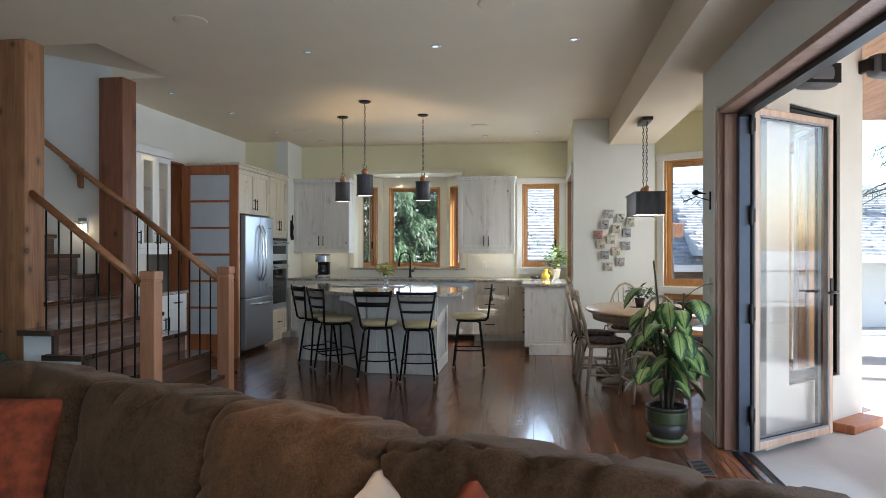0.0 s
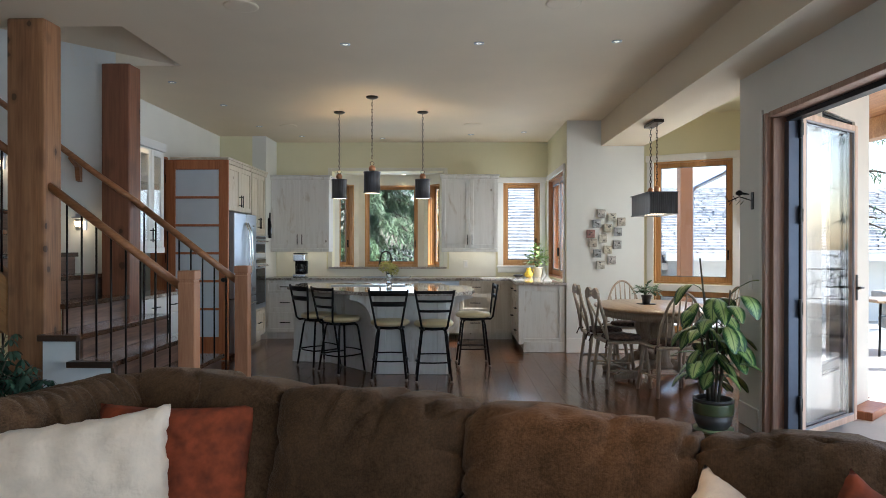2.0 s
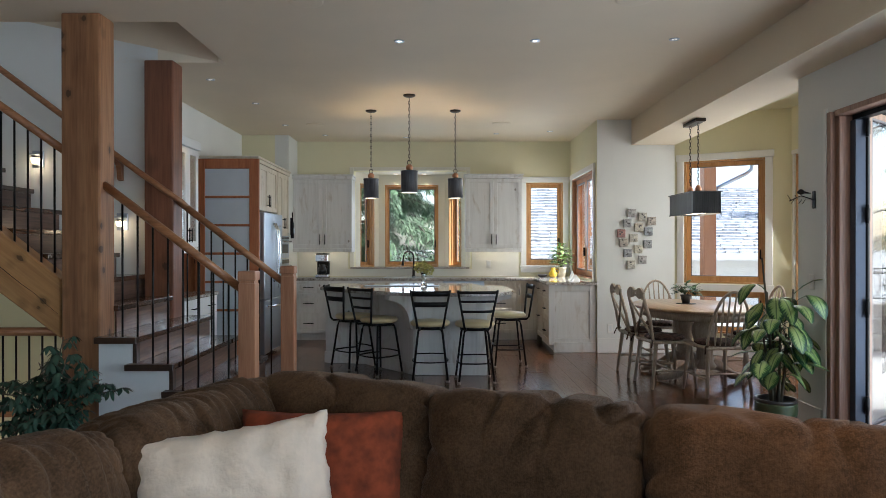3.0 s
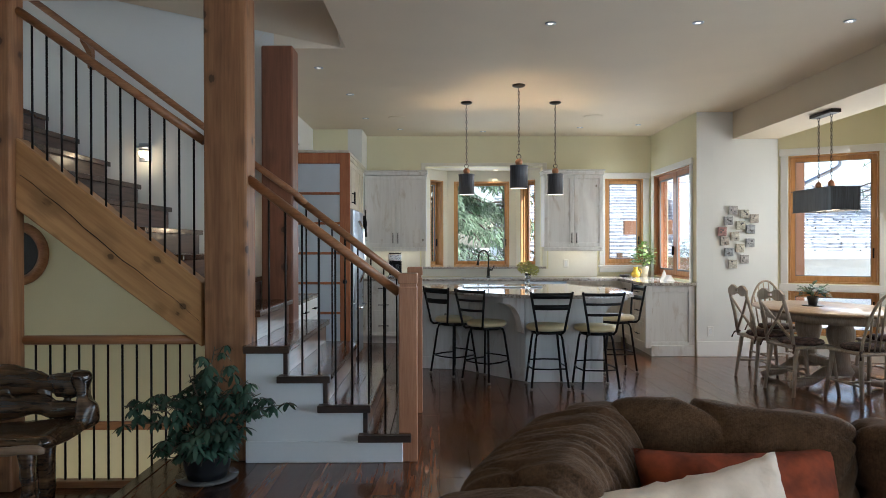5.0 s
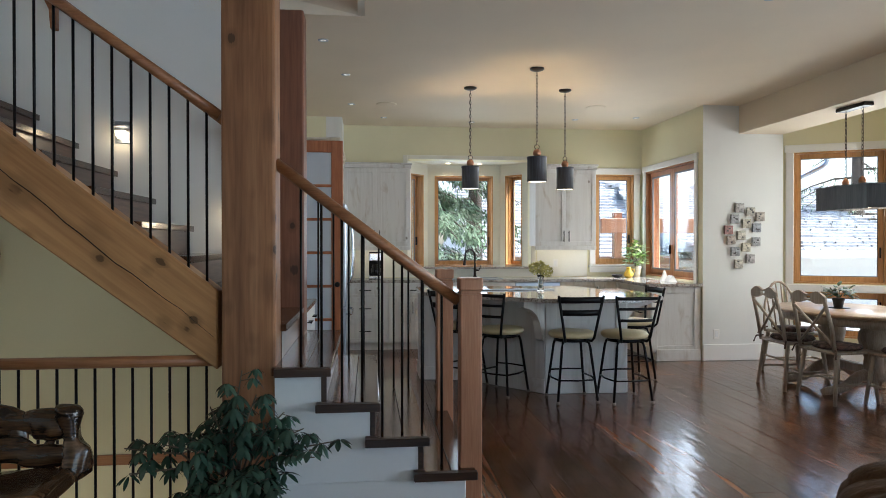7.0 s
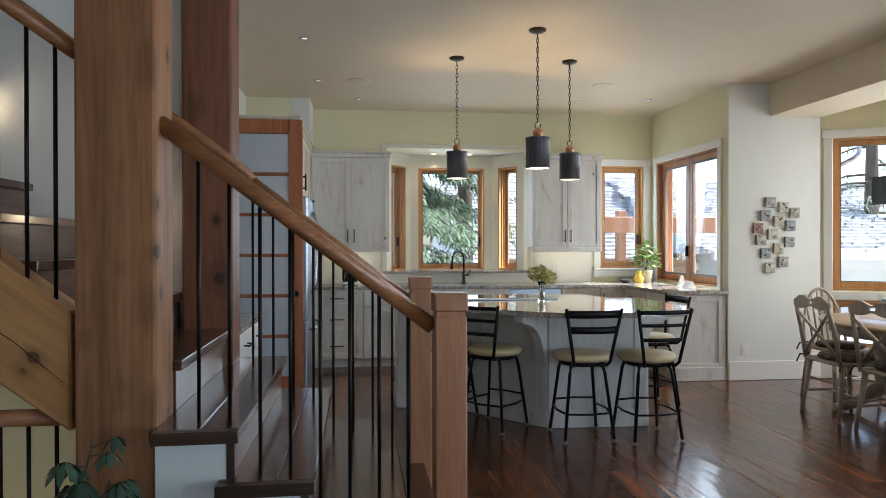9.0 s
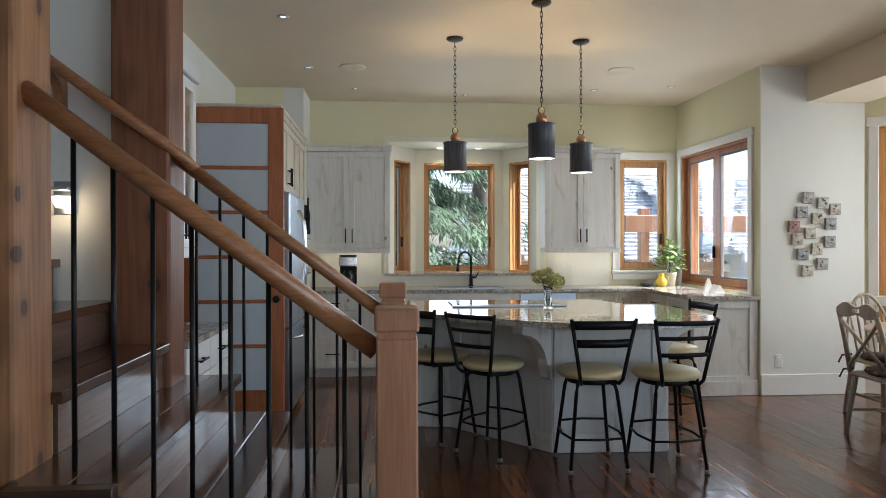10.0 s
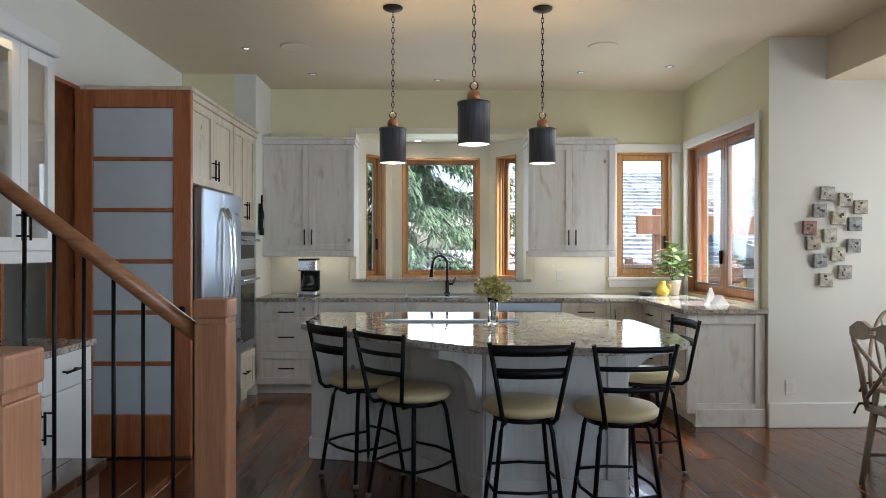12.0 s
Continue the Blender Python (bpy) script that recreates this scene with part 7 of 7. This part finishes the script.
def leafdoor(y0, wood, w=0.905, h=2.285, st=0.046):
    bm = B()
    box(bm, 0, y0, 0, st, y0 + 0.05, h, 0.004)
    box(bm, w - st, y0, 0, w, y0 + 0.05, h, 0.004)
    box(bm, st, y0 + 0.001, h - st, w - st, y0 + 0.049, h, 0.004)
    box(bm, st, y0 + 0.001, 0, w - st, y0 + 0.049, 0.052, 0.004)
    f = part("door_leaf", bm, wood, fd)
    bm = B()
    box(bm, st - 0.003, y0 + 0.02, 0.049, w - st + 0.003, y0 + 0.028, h - st + 0.003)
    p = part("pane", bm, M_GLASS, f, "tall clear pane")
    p.visible_shadow = False
    bm = B()
    t = 0.012
    for a in ((st, 0.052, st + t, h - st), (w - st - t, 0.052, w - st, h - st)):
        box(bm, a[0], y0 + 0.004, a[1], a[2], y0 + 0.018, a[3])
    box(bm, st + t, y0 + 0.004, 0.052, w - st - t, y0 + 0.018, 0.052 + t)
    box(bm, st + t, y0 + 0.004, h - st - t, w - st - t, y0 + 0.018, h - st)
    part("glazing_bead", bm, plain("grey_bead", (0.30, 0.30, 0.32), 0.5), f)
    return f


f1 = leafdoor(0.0, M_PALEWOOD)
f2 = leafdoor(0.062, M_BLACK)
bm = B()
box(bm, -0.035, 0.0, 0.0, -0.004, 0.115, 2.285, 0.004)
part("edge_strip", bm, M_BLACK, fd, "black weather strip")
for z in (0.18, 0.85, 1.5, 2.1):
    bm = B()
    tube(bm, [(-0.05, 0.0, z), (-0.05, 0.0, z + 0.13)], 0.011, 8)
    box(bm, -0.06, -0.004, z + 0.02, -0.005, 0.002, z + 0.11)
    part("hinge", bm, M_BLACK, fd)
bm = B()
box(bm, 0.864, -0.008, 0.93, 0.898, -0.0005, 1.13, 0.003)
tube(bm, [(0.881, -0.008, 1.03), (0.881, -0.05, 1.03), (0.755, -0.055, 1.03)], 0.009, 8)
tube(bm, [(0.881, 0.12, 1.03), (0.881, 0.16, 1.03), (0.76, 0.165, 1.03)], 0.008, 8)
part("lever_handle", bm, M_BRONZE, fd, "dark lever handle")

M_GRASS = plain("pale_ground", (0.45, 0.44, 0.40), 0.95, vary=0.25, grain=3, relief=0.3, big=0.2)
# the house stands over its own cellar, so the ground has a hole there
bm = B()
for a in ((-400, -400, -12, 400), (1.47, -400, 400, 400), (-12, -400, 1.47, -4.2), (-12, 10.9, 1.47, 400)):
    box(bm, a[0], a[1], -0.9, a[2], a[3], -0.30)
solid("ground", bm, M_GRASS, "pale open ground round the house", "ground", kind="structure")
bm = B()
prism(bm, [(1.47, -4.2, -0.04), (6.8, -4.2, -0.04), (6.8, 11.5, -0.04), (2.7, 8.6, -0.04), (2.6, 6.35, -0.04), (1.47, 5.2, -0.04)], (0, 0, -0.3))
solid("patio", bm, M_CONCRETE, "pale concrete patio outside the folding door", "patio", kind="structure")
M_CEDAR = timber("cedar_soffit", (0.30, 0.13, 0.05), (0.44, 0.21, 0.085), (0.55, 0.30, 0.13), "y", 0.5, grain=1.0, spread=0.1, relief=0.1, island=True)
bm = B()
x = 1.46
while x < 5.1:
    box(bm, x, -4.2, 3.20, x + 0.125, 7.9, 3.225)
    x += 0.13
box(bm, 1.46, -4.2, 3.226, 5.2, 7.9, 3.33)
# unseen north strip, sized to keep sun off the tile wall only
x = 2.64
while x < 5.1:
    box(bm, x, 7.902, 3.20, x + 0.125, 10.7, 3.225)
    x += 0.13
box(bm, 2.62, 7.902, 3.226, 5.2, 10.7, 3.33)
solid("porch_ceiling", bm, M_CEDAR, "cedar board porch ceiling", "ceiling", kind="structure")
po = thing("porch_structure", "fir porch beam on square posts", "porch", (0, 0, 0))
bm = B()
box(bm, 4.95, -4.2, 2.90, 5.15, 10.7, 3.199, 0.01)
part("beam", bm, M_BEAM, po)
for y in (-3.8, 1.4, 7.75):
    bm = B()
    box(bm, 4.94, y, -0.039, 5.16, y + 0.22, 2.899, 0.01)
    part("post", bm, M_FIR, po)
og = thing("timber_trellis", "low fir trellis frame outside the kitchen window", "trellis", (0.95, 13.2, -0.299))
bm = B()
box(bm, -0.223, -0.1, 1.854, 1.70, -0.001, 2.116, 0.01)
part("crosspiece", bm, M_NEWEL, og)
bm = B()
box(bm, 0.054, 0.0, 0.0, 0.20, 0.15, 2.225, 0.01)
part("post", bm, M_NEWEL, og)
fe = thing("board_fence", "weathered board fence in front of the neighbour", "fence", (0, 14.2, -0.299))
M_FENCE = timber("fence_wood", (0.13, 0.075, 0.045), (0.22, 0.13, 0.08), (0.28, 0.175, 0.11), "x", 0.7, grain=1.0, spread=0.2)
for z in (0.25, 0.55, 0.85, 1.15):
    bm = B()
    box(bm, -0.8, 0, z, 2.7, 0.03, z + 0.26, 0.004)
    part("board", bm, M_FENCE, fe)
for x in (-0.7, 0.9, 2.55):
    bm = B()
    box(bm, x, 0.031, 0, x + 0.1, 0.13, 1.5)
    part("fence_post", bm, M_FENCE, fe)


def shingle():
    m, nt, p = shader("roof_shingle")
    v = coords(nt)
    a = node(nt, "ShaderNodeTexNoise", Scale=9.0, Detail=5.0)
    nt.links.new(v, a.inputs["Vector"])
    own = nt.nodes.new("ShaderNodeNewGeometry").outputs["Random Per Island"]
    c = ramp(nt, a.outputs[0], [(0.3, (0.42, 0.42, 0.42)), (0.7, (0.64, 0.64, 0.64))])
    nt.links.new(mix(nt, 1.0, c, ramp(nt, own, [(0, (0.62, 0.62, 0.63)), (1, (1, 1, 1))]), "MULTIPLY"), p.inputs["Base Color"])
    p.inputs["Roughness"].default_value = 0.9
    return m


M_SHINGLE = shingle()


def house(label, x0, x1, y0, eave, ridge, depth, wall_mat):
    """A neighbouring house: walls, a front roof slope of overlapping shingle courses, fascia."""
    t = thing("neighbour_house", label, "house", ((x0 + x1) / 2, y0, -0.299), group="neighbouring houses")
    w = (x1 - x0) / 2
    bm = B()
    box(bm, -w + 0.5, 0.6, 0, w - 0.5, 2 * depth - 0.6, eave + 0.25)
    part("wall", bm, wall_mat, t)
    rg = random.Random(int(x0 * 10))
    bm = B()
    n = 26
    for i in range(n):
        a, b = i / n, (i + 1.25) / n
        za, zb = eave + (ridge - eave) * a, eave + (ridge - eave) * b
        ya, yb = depth * a, depth * b
        x = -w - rg.uniform(0, 0.25)
        while x < w:
            ww = rg.uniform(0.22, 0.42)
            lift = 0.045 + rg.uniform(0, 0.025)
            q = [bm.verts.new(p) for p in ((x, ya - rg.uniform(0, 0.03), za + lift), (x + ww - 0.012, ya, za + lift), (x + ww - 0.012, yb, zb), (x, yb, zb))]
            bm.faces.new(q)
            e = [bm.verts.new(q[0].co + Vector((0, 0, -0.08))), bm.verts.new(q[1].co + Vector((0, 0, -0.08)))]
            bm.faces.new((q[0], e[0], e[1], q[1]))
            x += ww
    ob = part("shingles", bm, M_SHINGLE, t, "grey shingle courses")
    ob["kind"] = "stuff"
    bm = B()
    prism(bm, [(-w, 0, eave - 0.02), (-w, depth, ridge - 0.02), (-w, 2 * depth, eave - 0.02)], (2 * w, 0, 0))
    part("roof", bm, M_SHINGLE, t)
    bm = B()
    box(bm, -w, -0.12, eave - 0.14, w, -0.01, eave + 0.02)
    part("gutter", bm, M_TRIM, t)
    return t


house("neighbour house with a low grey shingle roof", -0.9, 4.6, 16.5, 1.25, 3.55, 4.2, M_FENCE)
house("neighbour house with a tall grey shingle roof", 3.6, 12.0, 15.0, 1.5, 3.4, 5.4, M_TRIM)
# timber post outside the dining bay, with a rainwater pipe that bends past it
bm = B()
box(bm, 2.42, 10.40, -0.299, 2.605, 10.585, 3.25, 0.012, 2)
solid("porch_post", bm, M_NEWEL, "square fir porch post outside the dining bay", "post")
bm = B()
tube(bm, [(2.66, 10.62, -0.299), (2.66, 10.62, 2.15), (2.70, 10.60, 2.26), (2.90, 10.57, 2.36), (3.12, 10.54, 2.47), (3.19, 10.54, 2.53), (3.20, 10.54, 2.62), (3.20, 10.54, 2.9)], 0.03, 8)
solid("downpipe", bm, M_STEEL, "grey bent rainwater pipe outside the bay", "downpipe")

M_STONE = plain("patio_stone", (0.42, 0.39, 0.35), 0.9, vary=0.3, grain=12, relief=0.6, big=5)
pw = thing("stone_wall", "low rubble stone wall at the patio edge", "wall", (0, 0, 0))
rg = random.Random(14)
for row in range(3):
    s = 0.0
    while s < 10.0:
        l = rg.uniform(0.25, 0.55)
        bm = B()
        cx, cy = 6.2 + 0.04 * s, 2.0 + s
        box(bm, cx - 0.17, cy, -0.039 + row * 0.22, cx + 0.17 + rg.uniform(-0.03, 0.03), cy + l - 0.02, -0.039 + row * 0.22 + rg.uniform(0.19, 0.215), 0.03, 2)
        part("stone", bm, M_STONE, pw)
        s += l
ir = thing("iron_fence", "scrolled dark iron fence on the patio wall", "fence", (6.3, 5.0, 0.64))
bm = B()
for z in (0.02, 0.42):
    tube(bm, [(0, 0, z), (0.3, 7, z)], 0.012, 6)
part("rail", bm, M_BLACK, ir)
for i in range(30):
    y = 0.1 + i * 0.23
    bm = B()
    tube(bm, [(y * 0.04, y + 0.09 * math.cos(a), 0.22 + 0.18 * math.sin(a)) for a in steps(0, math.tau, 13)], 0.009, 5, False)
    part("scroll", bm, M_BLACK, ir)
pt = thing("patio_table", "small wooden patio table with iron legs", "table", (4.9, 9.2, -0.039))
bm = B()
box(bm, -0.5, -0.35, 0.68, 0.5, 0.35, 0.72, 0.01)
part("tabletop", bm, M_HONEY, pt)
for sx in (-1, 1):
    for sy in (-1, 1):
        bm = B()
        tube(bm, [(sx * 0.42, sy * 0.28, 0.68), (sx * 0.46, sy * 0.32, 0.0)], 0.015, 6)
        part("leg", bm, M_BLACK, pt)


def outdoor_speaker(at, rz):
    t = thing("outdoor_speaker", "dark grey outdoor speaker on a wall bracket", "speaker", at, rz, "outdoor speakers")
    bm = B()
    cushion(bm, pose(0, 0, 0), 0.155, 0.085, 0.095, 5.0, 6, 0.0)
    part("cabinet", bm, plain("speaker_grey", (0.10, 0.10, 0.11), 0.5), t)
    bm = B()
    box(bm, -0.14, -0.09, -0.07, 0.14, -0.082, 0.07, 0.003)
    part("grille", bm, M_BLACK, t)
    bm = B()
    box(bm, -0.2, -0.03, -0.05, -0.15, 0.12, 0.05, 0.006)
    part("bracket", bm, M_BLACK, t)


def on_south(s, off, z):
    m, _ = along(P3, P4)
    q = m @ Vector((s, 0.18 + off, z))
    return tuple(q)


outdoor_speaker((1.99, 5.36, 2.60), 12)
outdoor_speaker((2.80, 6.06, 2.82), 20)
bm = B()
m_, len_ = along(P3, P4)
box(bm, 0.05, 0.185, -0.039, 0.55, 0.36, 0.03, 0.006)
ob = solid("timber_offcut", bm, M_DOORWOOD, "short reddish timber lying by the stucco wall", "timber")
ob.matrix_basis = m_

M_NEEDLE = plain("cedar_foliage", (0.10, 0.175, 0.075), 0.6, vary=0.5, grain=9, relief=0.0, big=1.2)
M_BARK = plain("tree_bark", (0.10, 0.075, 0.055), 0.95, vary=0.4, grain=14, relief=0.7)


def conifer(at, height, spread, seed, label, limbs=60, sprays=15):
    rg = random.Random(seed)
    t = thing("conifer_tree", label, "tree", at, group="evergreen trees")
    bm = B()
    tube(bm, [(0, 0, 0), (0.05, 0.02, height * 0.5), (0, 0, height)], [0.22, 0.13, 0.02], 9)
    part("trunk", bm, M_BARK, t)
    bl, bf = B(), B()
    for i in range(limbs):
        u = (i + rg.random()) / limbs
        z = height * (0.04 + 0.94 * u)
        a = rg.uniform(0, 360)
        r = spread * (1 - u) ** 0.75 * rg.uniform(0.65, 1.1) + 0.15
        d = Vector((math.cos(radians(a)), math.sin(radians(a)), 0))
        pts = [Vector((0, 0, z)) + d * r * k + Vector((0, 0, 0.10 * r * k - 0.38 * r * k * k)) for k in (0, 0.35, 0.7, 1.0)]
        tube(bl, pts, [0.035, 0.025, 0.015, 0.006], 5)
        for s in range(int(sprays * (0.35 + r / spread))):
            k = rg.uniform(0.15, 1.0)
            q = Vector((0, 0, z)) + d * r * k + Vector((0, 0, 0.10 * r * k - 0.38 * r * k * k))
            for e in range(12 if sprays > 20 else 6):
                h = a + rg.uniform(-95, 95)
                leaf(bf, q + Vector((rg.uniform(-0.12, 0.12), rg.uniform(-0.12, 0.12), rg.uniform(-0.12, 0.08))), h, rg.uniform(-60, 5), rg.uniform(0.09, 0.19), rg.uniform(0.018, 0.038), 1.3, 0.25, 2)
    part("limbs", bl, M_BARK, t)["kind"] = "stuff"
    me = leaf_mesh(bf, "crown", M_NEEDLE)
    ob = new("crown", me)
    ob.parent = t
    ob["kind"] = "stuff"


conifer((-2.7, 14.1, -0.299), 7.5, 2.4, 1, "dense drooping cedar outside the kitchen window", 170, 40)
conifer((-4.6, 14.6, -0.299), 8.0, 2.2, 2, "tall cedar beside the kitchen window", 60, 14)
conifer((-1.2, 15.6, -0.299), 6.5, 1.5, 3, "slim young cedar beyond the sink window", 45, 10)
conifer((10.5, 9.0, -0.299), 9.0, 2.6, 4, "tall pine beyond the patio", 50, 10)
conifer((12.5, 13.5, -0.299), 10.0, 2.8, 5, "tall pine beyond the patio", 50, 10)
conifer((9.0, 17.5, -0.299), 8.0, 2.4, 6, "pine behind the patio fence", 40, 9)


# ---------------------------------------------------------------- floor planks
PLANK = 0.19
plank_meshes = {}


def plank_mesh(length):
    key = round(length, 2)
    if key not in plank_meshes:
        bm = B()
        g, b, t = 0.0004, 0.0014, 0.028
        x0, x1, y0, y1 = g, PLANK - g, g, length - g
        low = [bm.verts.new(p) for p in ((x0, y0, -t), (x1, y0, -t), (x1, y1, -t), (x0, y1, -t))]
        mid = [bm.verts.new(p) for p in ((x0, y0, -b), (x1, y0, -b), (x1, y1, -b), (x0, y1, -b))]
        top_ = [bm.verts.new(p) for p in ((x0 + b, y0 + b, 0), (x1 - b, y0 + b, 0), (x1 - b, y1 - b, 0), (x0 + b, y1 - b, 0))]
        bm.faces.new(top_)
        for a, c in ((low, mid), (mid, top_)):
            for i in range(4):
                bm.faces.new((a[i], a[(i + 1) % 4], c[(i + 1) % 4], c[i]))
        plank_meshes[key] = done(bm, "plank", M_FLOOR)
    return plank_meshes[key]


rg = random.Random(77)
x = -4.38
rest = B()
while x < 2.80:
    xm = x + PLANK / 2
    if xm < 1.40:
        lo_, hi = -3.9, (10.05 if xm < -3.78 else YB - 0.01 if xm < XK - 0.05 else YA + 0.02)
    else:
        lo_ = 5.24 + max(0.0, (x + PLANK - 1.46)) * 0.956 + 0.02
        hi = 8.88 - (x - 1.45) * 0.564
    y = lo_ - (rg.uniform(0, 1.2) if lo_ < 0 else 0)
    while y < hi - 0.02:
        length = min(rg.choice((1.2, 1.5, 1.8, 2.1, 2.4)), hi - y)
        if hi - y - length < 0.25:
            length = hi - y
        tall = rg.uniform(-0.0008, 0.0006)
        if y + length > 1.2:
            ob = new("plank", plank_mesh(length))
            ob.location = (x, y, tall)
            ob.parent = floor
        else:
            box(rest, x + 0.001, y + 0.001, -0.028, x + PLANK - 0.001, y + length - 0.001, tall)
        y += round(length, 2) if length < hi - y - 0.001 else length
    x += PLANK
part("plank_rest", rest, M_FLOOR, floor)["kind"] = "stuff"
